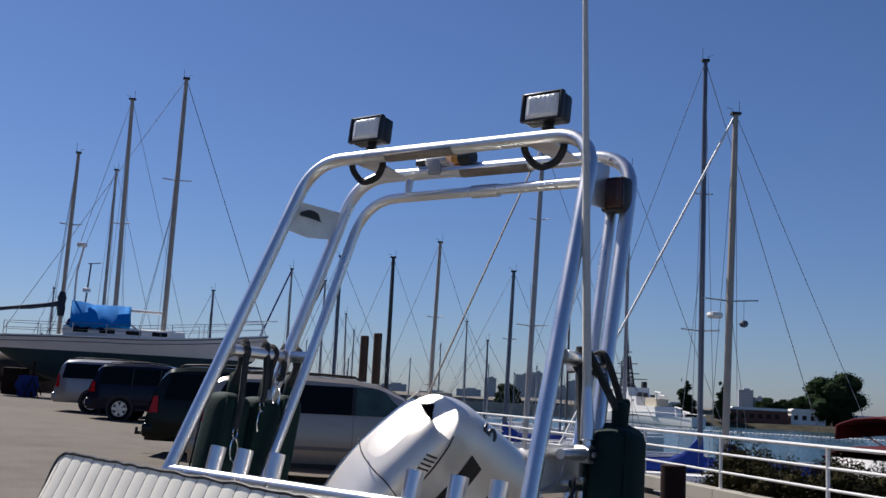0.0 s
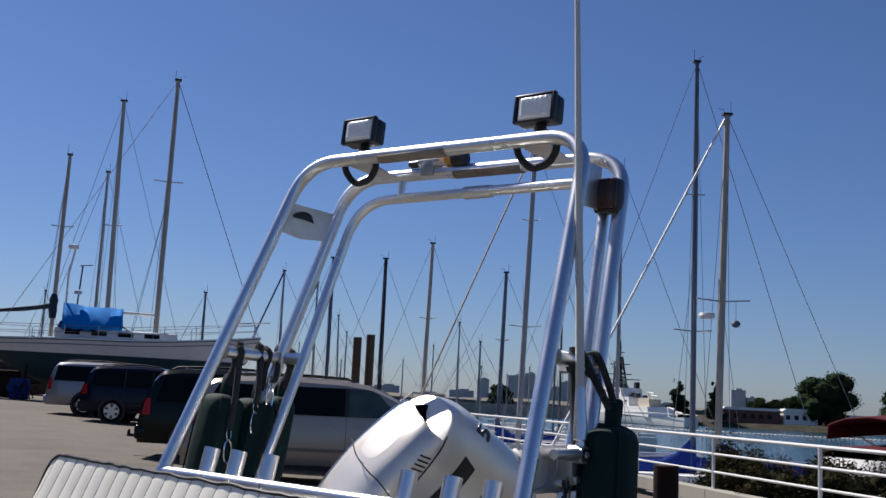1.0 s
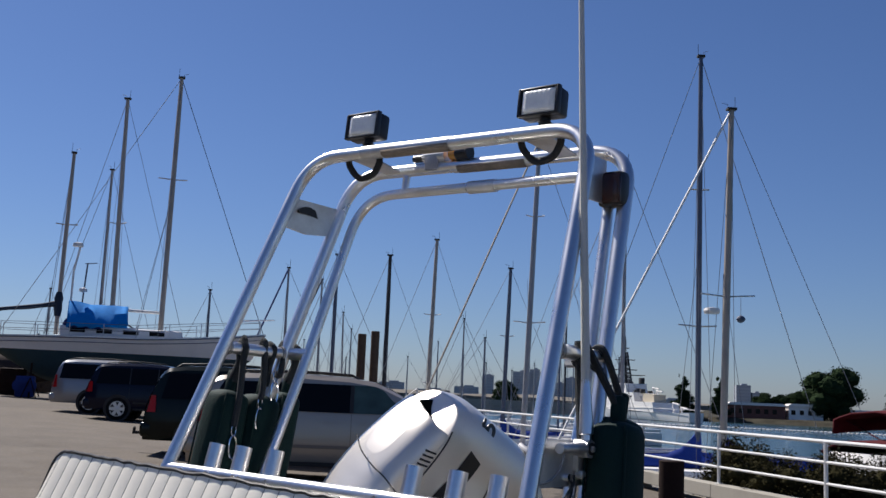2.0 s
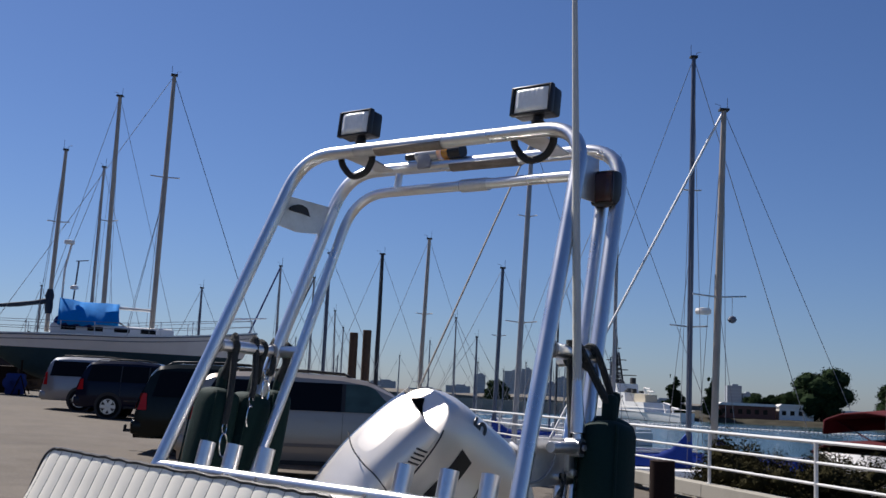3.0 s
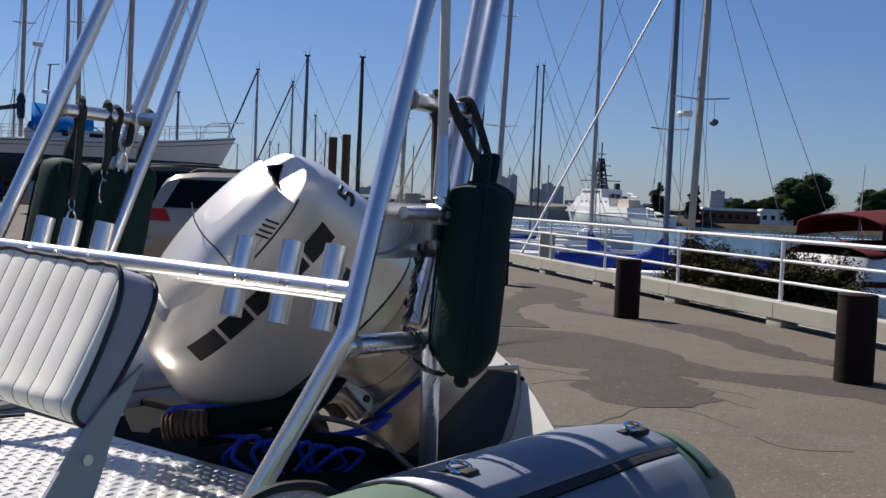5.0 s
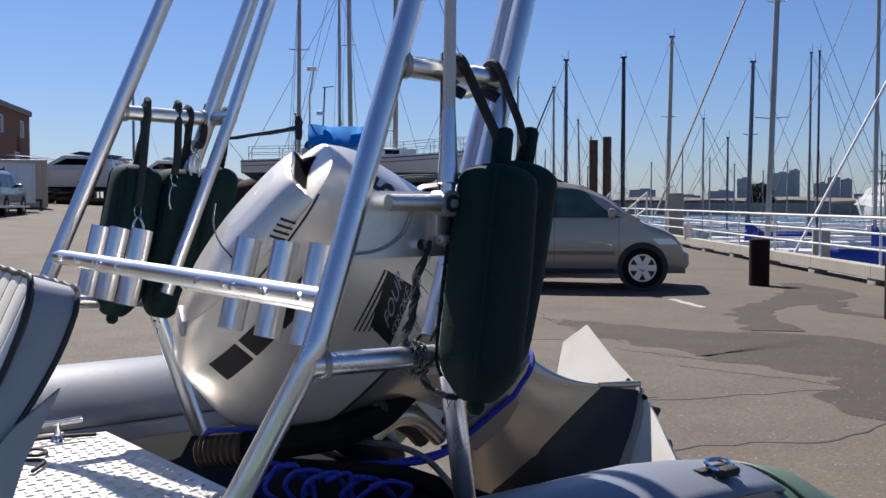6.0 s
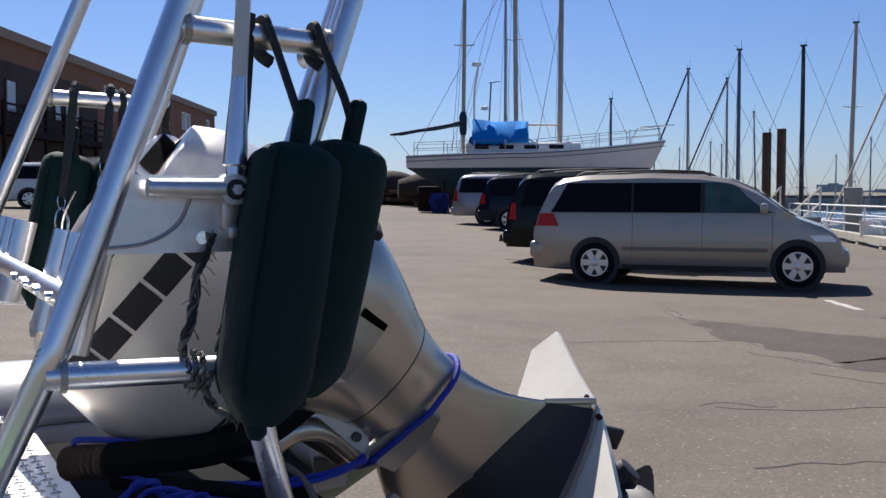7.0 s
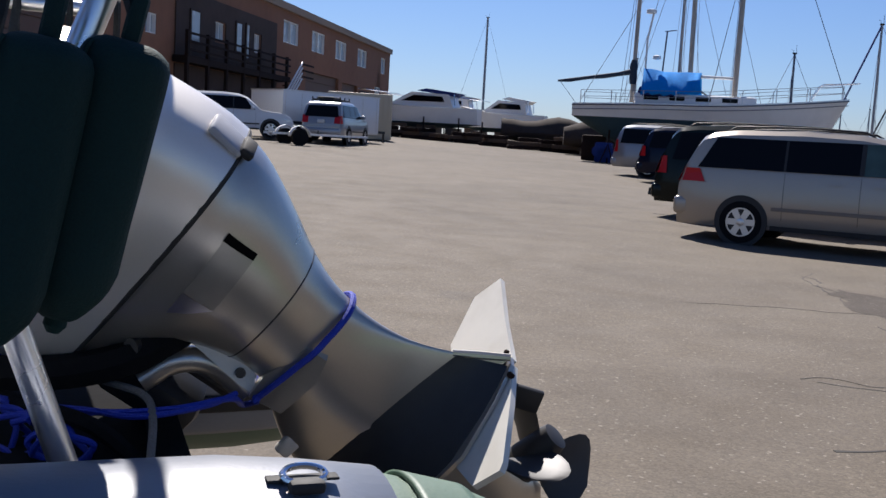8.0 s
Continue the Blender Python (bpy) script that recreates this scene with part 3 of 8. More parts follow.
WAGON = dict(top=[(-1.35, 0.8), (-1.3, 1.0), (-1.26, 1.2), (-1.15, 1.62), (-1.02, 1.78), (-0.6, 1.83), (0.6, 1.84), (1.5, 1.8), (1.85, 1.65), (2.2, 1.34), (2.4, 1.18), (2.9, 1.13), (3.5, 1.06), (3.8, 0.95), (3.95, 0.74), (3.98, 0.5)],
             belt=1.14, hw=0.98, wheels=(0, 3.1), r=0.38, glass=[(-1.08, 0.2, 0.08, 0.0, False), (0.28, 1.2, 0.0, 0.0, False), (1.26, 2.2, 0.0, -0.42, False)],
             glass_top=1.68, seams=(0.24, 1.23, 2.2), handles=(0.9, 1.85), tail=(0.86, 1.28), tail_long=0.2, mirror=2.05, screen=(1.82, 2.36), rack=(-0.8, 1.3), z0=0.34)


def parked(x, y, heading):
    return Matrix.Translation((x, y, lot_z(x, y))) @ Matrix.Rotation(radians(heading), 4, "Z")


build_car("minivan", parked(-3.77, 18.54, 9.0), PAINT_BEIGE, "beige-silver minivan with dark tinted rear windows parked on the lot", "minivan", VAN, trim=MOULDING)
build_car("suv", parked(-5.66, 21.65, 9.0), PAINT_GREEN, "very dark green suv with a tow hitch beside the minivan", "suv", SUV)
build_car("suv", parked(-12.1, 33.68, 9.0), PAINT_NAVY, "navy blue suv with silver wheels parked on the lot", "suv", SUV)
build_car("suv", parked(-14.3, 36.7, 9.0), PAINT_SILVER, "silver-blue full-size suv with dark windows", "suv", WAGON)


# ---------- the inflatable boat ----------
BU, BV = Vector((0.834, -0.552, 0)).normalized(), Vector((0.552, 0.834, 0)).normalized()
BOAT = Matrix(((BU.x, BV.x, 0, 0.45), (BU.y, BV.y, 0, 3.25), (0, 0, 1, 0), (0, 0, 0, 1)))
DECK_Z = 0.845


def build_boat():
    boat = thing("inflatable_boat", BOAT, "green rigid inflatable boat with grey tube pads and a diamond-plate deck", "boat")
    for side in (1, -1):
        g = Geo()
        rings = []
        rows = [(-3.9, 0.10, 0.02, 0.22), (-3.6, 0.25, 0.10, 0.15), (-3.1, 0.5, 0.19, 0.08), (-2.4, 0.72, 0.235, 0.03), (-1.6, 0.82, 0.24, 0.0), (0.45, 0.83, 0.24, 0.0),
                (0.62, 0.83, 0.225, 0.0), (0.78, 0.835, 0.19, -0.005), (0.95, 0.84, 0.12, -0.01), (1.0, 0.84, 0.10, -0.01)]
        if side < 0:
            rows[-4:] = [(0.70, 0.83, 0.235, 0.0), (0.88, 0.835, 0.215, -0.005), (1.06, 0.84, 0.13, -0.01), (1.11, 0.84, 0.10, -0.01)]
        for v, u, r, dz in rows:
            rings.append([Vector((side * u + r * math.cos(a), v, 0.735 + dz + r * math.sin(a))) for a in [2 * math.pi * j / 28 for j in range(28)]])
        g.rings(rings)
        tube = part("tube", g, TUBE_GREEN, boat, "green fabric inflatable tube with a tapered tail", sharp=50)

        def band(nm, v0, v1, a0, a1, mat, off, n=14, lab="", rr=0.24, cu=0.83):
            b = Geo()
            rr2 = []
            for v in [v0 + (v1 - v0) * i / 8 for i in range(9)]:
                _, u, r, dz = lerp([(q[0],) + q for q in rows], v)
                rr2.append([Vector((side * (u + (r + off) * math.cos(radians(a))), v, 0.735 + dz + (r + off) * math.sin(radians(a)))) for a in [a0 + (a1 - a0) * j / n for j in range(n + 1)]])
            inner = [[p for p in row] for row in rr2]
            b.rings(inner, cap=False, loop=False)
            ob = part(nm, b, mat, tube, lab, sharp=60)
            s = ob.modifiers.new("thick", "SOLIDIFY")
            s.thickness, s.offset = 0.006, 0.0
            return ob

        band("pad", -0.14, 0.645, 62, 150, TUBE_GREY, 0.004, lab="grey glued top pad")
        band("pad", -0.14, 0.60, 5, 56, TUBE_GREY, 0.004, lab="grey glued side pad")
        band("strake", -2.6, 0.60, -22, -6, RUBBER, 0.012, lab="black rubbing strake")
        band("seam", -0.14, 0.60, 57, 61, RUBBER, 0.005)
        band("inner_pad", -0.14, 0.88, 151, 189, TUBE_GREY, 0.004, lab="grey glued inner pad")
        band("inner_strake", -0.14, 0.90, 189, 199, RUBBER, 0.012, 6, "black inner strake")
        band("lower_pad", -0.14, 0.88, 199, 218, TUBE_GREY, 0.004, 6, "grey glued lower pad")
        band("end_patch", 0.68, 0.76, 40, 120, TUBE_GREEN, 0.005)
    hull = Geo()
    rings = []
    for v, w, zk in ((-3.4, 0.1, 0.7), (-3.0, 0.4, 0.52), (-2.2, 0.68, 0.42), (-1.2, 0.74, 0.38), (0.42, 0.74, 0.38)):
        rings.append([Vector((-w, v, 0.78)), Vector((-w * 0.9, v, 0.6)), Vector((0, v, zk)), Vector((w * 0.9, v, 0.6)), Vector((w, v, 0.78))])
    hull.rings(rings, loop=True)
    part("hull", hull, HULL_WHITE, boat, "white moulded hull")
    d = Geo()
    d.block((0, -0.967, DECK_Z - 0.015), (1.2, 2.066, 0.03), 0.006)
    deck = part("deck", d, PLATE, boat, "bright aluminium diamond-plate deck")
    tr = Geo()
    k = 0
    for i in range(44):
        for j in range(50):
            u, v = -0.57 + i * 0.0265, -1.27 + j * 0.0265
            a = radians(90 if (i + j) % 2 else 0)
            c, s = math.cos(a), math.sin(a)
            L, W = 0.0125, 0.0034
            pts = [Vector((u + c * p - s * q, v + s * p + c * q, DECK_Z + z)) for p, q, z in ((-L, 0, 0), (0, -W, 0), (L, 0, 0), (0, W, 0), (-L * 0.4, 0, 0.003), (L * 0.4, 0, 0.003))]
            tr.add(pts, [(0, 1, 4), (1, 5, 4), (1, 2, 5), (2, 3, 5), (3, 4, 5), (3, 0, 4)])
    treads = part("tread_pattern", tr, PLATE, deck, smooth=False)
    tagged(treads, kind="stuff")
    t = Geo()
    t.block((0, 0.44, 0.60), (1.2, 0.06, 0.48), 0.01)
    part("transom", t, WELL_BLACK, boat, "dark transom under the motor")
    sp = Geo()
    sp.block((0, 0.24, 0.79), (1.18, 0.36, 0.06), 0.01)
    part("splash_well", sp, WELL_BLACK, boat, "dark splash well ahead of the transom")
    return boat


build_boat()


def build_trailer():
    tr = thing("boat_trailer", BOAT, "galvanised boat trailer under the inflatable boat", "trailer")
    for side in (-1, 1):
        g = Geo()
        g.block((side * 0.42, -1.3, 0.34), (0.08, 4.2, 0.1), 0.01)
        part("beam", g, ALU_DULL, tr)
        b = Geo()
        b.block((side * 0.42, -1.0, 0.49), (0.10, 2.8, 0.2), 0.02)
        part("bunk", b, WOOD, tr)
        w = Geo()
        m = Matrix.Translation((side * 0.80, -0.6, 0.27)) @ Matrix.Rotation(radians(90), 4, "Y")
        w.lathe([(0.16, -0.08), (0.25, -0.08), (0.27, -0.05), (0.27, 0.05), (0.25, 0.08), (0.16, 0.08)], 24, m)
        part("wheel", w, TYRE, tr)
    a = Geo()
    a.tube([(-0.8, -0.6, 0.27), (0.8, -0.6, 0.27)], 0.03)
    part("axle", a, ALU_DULL, tr)
    c = Geo()
    c.block((0, -3.3, 0.34), (0.9, 0.08, 0.1), 0.01)
    c.block((0, -4.0, 0.34), (0.08, 1.4, 0.1), 0.01)
    c.tube([(0, -4.4, 0.0), (0, -4.4, 0.4)], 0.03)
    part("tongue", c, ALU_DULL, tr)


build_trailer()


# ---------- the arch ----------
R = 0.0195


def front_at(side, z):
    """Place of the front hoop's leg at a height, on the near (1) or far (-1) side."""
    return (0.615 - 0.073 * (z - 1.19), -0.07 + 0.381 * (z - 1.19)) if side > 0 else (-0.596 + 0.101 * (z - 1.19), -0.091 + 0.397 * (z - 1.19))


def aft_at(side, z):
    return (0.613 - 0.088 * (z - 1.19), 0.181 + 0.37 * (z - 1.19)) if side > 0 else (-0.585 + 0.115 * (z - 1.19), 0.172 + 0.335 * (z - 1.19))


def front_top(u):
    """The front top bar's v at a place across the boat."""
    return 0.322 + 0.004 * u


def aft_top(u):
    return 0.538 + 0.045 * u


def front_top_z(u):
    return 2.2212 - 0.0226 * u


def aft_top_z(u):
    return 2.2094 - 0.0121 * u


def build_arch():
    arch = thing("boat_arch", BOAT, "welded aluminium tube arch standing on the boat's deck", "boat arch")

    def hoop(name, pts, r=R, lab=""):
        g = Geo()
        g.tube(bend(pts, 0.14, 9), r, 16)
        return part(name, g, ALU, arch, lab)

    def leg(at, side, *zs):
        return [(*at(side, z), z) for z in zs]

    hoop("front_hoop", [(0.500, -0.212, DECK_Z)] + leg(front_at, 1, 1.19) + [(0.541, 0.322, 2.209), (-0.478, 0.322, 2.232)] + leg(front_at, -1, 1.19) + [(-0.60, -0.285, DECK_Z)])
    hoop("aft_hoop", [(0.513, 0.322, DECK_Z - 0.1)] + leg(aft_at, 1, 1.19) + [(0.524, 0.558, 2.203), (-0.465, 0.515, 2.215)] + leg(aft_at, -1, 1.19) + [(-0.51, 0.30, DECK_Z - 0.1)])
    hoop("inner_hoop", [(0.567, 0.181, 1.19), (0.537, 0.337, 1.62), (0.48, 0.532, 2.132), (-0.425, 0.515, 2.14), (-0.452, 0.335, 1.62), (-0.468, 0.168, 1.19)], 0.0155)
    for s in (1, -1):
        f, a = (*front_at(s, 1.630), 1.630), (*aft_at(s, 1.622), 1.622)
        g = Geo()
        g.tube([f, a, (0.475, 0.335, 1.615) if s > 0 else (-0.448, 0.338, 1.622)], R * 0.92, 14)
        part("upper_cross_bar", g, ALU, arch)
        lf, la = (*front_at(s, 1.172), 1.172), (*aft_at(s, 1.165), 1.165)
        g = Geo()
        g.tube([lf, la], R * 0.92, 14)
        part("lower_cross_bar", g, ALU, arch)
        for p, dv in ((f, 0.016), (a, -0.02), (lf, 0.018)):
            w = Geo()
            w.tube([(p[0], p[1] + dv, p[2]), (p[0], p[1] + dv + 0.008, p[2])], R * 1.15, 14)
            part("weld", w, WELD, arch)
    # bar across with six rod holders
    ends = [(*front_at(s, z), z) for s, z in ((-1, 1.282), (1, 1.266))]

    def on_bar(u):
        f = (u - ends[0][0]) / (ends[1][0] - ends[0][0])
        return [ends[0][k] + (ends[1][k] - ends[0][k]) * f for k in (1, 2)]

    g = Geo()
    g.tube(ends, R * 0.9, 14)
    part("rod_bar", g, ALU, arch)
    for u in (-0.445, -0.335, -0.21, 0.262, 0.392, 0.507):
        v, z = on_bar(u)
        m = Matrix.Translation((u, v + 0.037, z)) @ Matrix.Rotation(radians(-14), 4, "X")
        g = Geo()
        g.lathe([(0.019, -0.085), (0.0225, -0.085), (0.0225, 0.078), (0.019, 0.078), (0.019, -0.08)], 20, m, cap=False)
        part("rod_holder", g, ALU, arch)
        for du in (-0.055, 0.05):
            b = Geo()
            b.tube([(u + du, v - 0.014, z + 0.002), (u + du, v - 0.024, z + 0.002)], 0.006, 8)
            part("bolt", b, CHROME, arch)
    # strip added along the bar's underside to draw its lit lower edge
    g = Geo()
    g.tube([(u, on_bar(u)[0] + 0.004, on_bar(u)[1] - 0.0175) for u in (0.10, 0.575)], 0.006, 8)
    part("lower_rod", g, ALU, arch)
    # sleeves, worn coatings and short struts on the top bars
    for a, b, at, z, r in ((-0.25, 0.085, front_top, front_top_z, R * 1.06), (-0.07, 0.195, aft_top, aft_top_z, R * 1.06), (-0.0, 0.095, lambda u: aft_top(u) - 0.014, lambda u: 2.136 - 0.0088 * u, R * 1.0)):
        g = Geo()
        g.tube([(a, at(a), z(a)), (b, at(b), z(b))], r, 14)
        part("sleeve", g, ALU_DULL, arch, "dull grey sleeve on the top bar")
    for a, b, at, z in ((-0.165, 0.083, front_top, front_top_z), (-0.048, 0.192, aft_top, aft_top_z)):
        g = Geo()
        rr = R * 1.06 + 0.0012
        g.rings([[Vector((u, at(u) + rr * math.cos(q), z(u) + rr * math.sin(q))) for q in [radians(-172 + 17 * j) for j in range(10)]] for u in (a, (a + b) / 2, b)], cap=False, loop=False)
        part("worn_coating", g, WORN_TAPE, arch, "worn brown coating under the top bar").modifiers.new("thick", "SOLIDIFY").thickness = 0.001
    for u in (-0.25, 0.38):
        g = Geo()
        g.tube([(u, aft_top(u) - 0.012, 2.136), (u, aft_top(u), 2.21)], 0.012, 10)
        part("strut", g, ALU, arch)
    # corner plate between the far legs, with its bent black hand hole
    lo, hi = 2.005, 2.105
    corner = [Vector((*front_at(-1, lo + 0.01), lo + 0.01)), Vector((*front_at(-1, hi), hi)), Vector((*aft_at(-1, hi), hi - 0.012)), Vector((*aft_at(-1, lo), lo))]
    mid = sum(corner, Vector()) / 4
    belly = (corner[0] + corner[3]) / 2 - Vector((0, 0, 0.012))
    outline = [corner[0], corner[1], corner[2], corner[3], belly]
    g = Geo()
    g.rings([[p + Vector((du, 0, 0)) for p in outline] for du in (-0.004, 0.004)])
    part("corner_plate", g, ALU_DULL, arch, "welded plate with a hand hole")
    hole = []
    for j in range(16):
        t = 2 * math.pi * j / 16
        hole.append(mid + Vector((0, 0.050 * math.cos(t) - 0.012, 0.013 * math.sin(t) + 0.016 - 0.006 * math.cos(t) - 0.012 * math.cos(t) ** 2)))
    h = Geo()
    h.rings([[p + Vector((du, 0, 0)) for p in hole] for du in (-0.007, 0.007)])
    part("hand_hole", h, BLACK, arch, "black-edged hand hole")
    b = Geo()
    b.tube([mid + Vector((du, 0.092, -0.005)) for du in (0.0, 0.022)], 0.007, 10)
    part("bolt", b, BLACK, arch)
    # gusset plate carrying the antenna, with a bowed seam across it
    g = Geo()
    g.prism([(-0.025, 1.325), (0.012, 1.43), (0.215, 1.428), (0.215, 1.325)], 0.600, 0.607, Matrix(((0, 0, 1, 0), (1, 0, 0, 0), (0, 1, 0, 0), (0, 0, 0, 1))))
    part("antenna_plate", g, ALU_DULL, arch, "weathered plate carrying the antenna")
    g = Geo()
    g.tube(spline([(0.609, -0.02, 1.332), (0.609, 0.05, 1.338), (0.609, 0.095, 1.362), (0.609, 0.115, 1.40)], 6), 0.0028, 6)
    part("seam", g, WELD, arch, "curved weld seam on the plate")
    for v, z in ((0.128, 1.345), (0.19, 1.345), (0.19, 1.41)):
        b = Geo()
        b.tube([(0.605, v, z), (0.616, v, z)], 0.009, 10)
        part("bolt", b, CHROME, arch)
    return arch


build_arch()


def build_antenna():
    m = BOAT @ Matrix.Translation((0.635, 0.166, 1.41))
    ant = thing("whip_antenna", m, "long white whip antenna on a ratchet mount", "antenna")
    d = Vector((-0.095, 0.092, 1.0))
    g = Geo()
    g.tube([d * 0.10, d * 0.5, d * 1.1, d * 2.4], [0.011, 0.0095, 0.007, 0.004], 10)
    part("whip", g, ANTENNA, ant)
    g = Geo()
    g.tube([d * 0.012, d * 0.03, d * 0.032, d * 0.05, d * 0.09, d * 0.155], [0.012, 0.012, 0.017, 0.0165, 0.0145, 0.0105], 12)
    part("ferrule", g, ALU, ant, "bare metal ferrule")
    g = Geo()
    g.tube([(0.0, -0.115, 0.002), (0, 0.02, 0)], [0.012, 0.015], 12)
    part("mount_lever", g, ALU_DULL, ant)
    g = Geo()
    g.tube([(-0.03, 0, 0), (0.012, 0, 0)], 0.021, 18)
    hub = part("mount_hub", g, ALU_DULL, ant, "round ratchet hub")
    g = Geo()
    g.tube([(0.011, 0, 0), (0.0145, 0, 0)], 0.014, 16)
    part("hub_disc", g, TRIM_BLACK, hub, "dark disc on the hub")
    g = Geo()
    g.tube([(0.012, 0, 0), (0.020, 0, 0)], 0.0075, 6)
    part("hub_bolt", g, ALU_DULL, hub)
    g = Geo()
    g.block((-0.022, 0.002, -0.03), (0.016, 0.030, 0.05), 0.005)
    g.block((-0.016, 0.004, -0.058), (0.022, 0.022, 0.018), 0.006)
    part("mount_foot", g, ALU_DULL, ant)
    return ant


build_antenna()


# ---------- the outboard motor ----------
TH, PS = radians(55), radians(29.5)
ED = Vector((0, math.sin(TH), -math.cos(TH)))
EA = Vector((math.sin(PS), math.cos(PS) * math.cos(TH), math.cos(PS) * math.sin(TH)))
ES = EA.cross(-ED)
S0 = 0.072
E0 = Vector((0, 0.45, 1.15)) + ES * S0
ENG = BOAT @ Matrix(((ES.x, EA.x, -ED.x, E0.x), (ES.y, EA.y, -ED.y, E0.y), (ES.z, EA.z, -ED.z, E0.z), (0, 0, 0, 1)))


# darker grey that paints the shade of the uncut grip recess
RECESS_SHADE = material("recess_shade_grey", (0.36, 0.335, 0.30), 0.36, 0.6, vary=0.1)


def oval(s, a0, a1, d, p=2.6, n=40):
    """A rounded section across the motor: half width s, from a0 forward to a1 aft, at depth d."""
    c, h = (a0 + a1) / 2, (a1 - a0) / 2
    out = []
    for j in range(n):
        t = 2 * math.pi * j / n
        x, y = math.cos(t), math.sin(t)
        out.append(Vector((s * math.copysign(abs(x) ** (2 / p), x), c + h * math.copysign(abs(y) ** (2 / p), y), -d)))
    return out


COWL = [(-0.458, 0.055, 0.00, 0.13), (-0.447, 0.098, -0.06, 0.185), (-0.42, 0.132, -0.16, 0.225), (-0.38, 0.145, -0.24, 0.25), (-0.33, 0.152, -0.288, 0.27), (-0.25, 0.156, -0.315, 0.283),
        (-0.15, 0.158, -0.335, 0.298), (-0.08, 0.156, -0.315, 0.305), (-0.03, 0.153, -0.28, 0.303)]
SHAFT = [(-0.022, 0.150, -0.262, 0.300), (0.02, 0.146, -0.20, 0.292), (0.07, 0.134, -0.125, 0.272), (0.13, 0.116, -0.075, 0.243), (0.20, 0.098, -0.052, 0.207), (0.25, 0.082, -0.05, 0.190), (0.30, 0.071, -0.065, 0.183), (0.36, 0.061, -0.115, 0.183),
         (0.42, 0.054, -0.155, 0.194), (0.47, 0.048, -0.175, 0.213), (0.523, 0.044, -0.19, 0.244), (0.56, 0.042, -0.195, 0.272), (0.597, 0.040, -0.20, 0.302)]


def crown(p):
    """The top of the cowling falls away towards its starboard side."""
    if p.z > 0.28:
        k = 0.08 - p.x
        p.z -= 0.20 * 0.5 * (k + math.sqrt(k * k + 0.0016)) * (p.z - 0.28) / 0.17
    return p


BLADE_TURN = 95


def swung(p):
    """The lower motor leans towards starboard with its depth."""
    return (p[0] + 0.085 * max(0.0, -p[2]), p[1], p[2])


def leg_oval(d, grow=0.0, n=48):
    """A section of the leg, drawn thinner towards its trailing edge further down."""
    s, a0, a1 = smooth(SHAFT, d)
    thin = 0.75 * min(1.0, max(0.0, (d - 0.22) / 0.25))
    out = []
    for p in oval(s + grow, a0 - grow, a1 + grow, d, 2.3, n):
        f = max(0.0, (p.y - (a0 + a1) / 2) / ((a1 - a0) / 2))
        out.append(Vector((p.x * (1 - thin * f), p.y, p.z)))
    return out


def leg_x(a, d):
    """Half width of the leg at a point of its side."""
    s, a0, a1 = smooth(SHAFT, d)
    c, h = (a0 + a1) / 2, (a1 - a0) / 2
    q = min(0.999, abs((a - c) / h))
    thin = 0.75 * min(1.0, max(0.0, (d - 0.22) / 0.25))
    return s * (1 - q ** 2.3) ** (1 / 2.3) * (1 - thin * max(0.0, (a - c) / h))


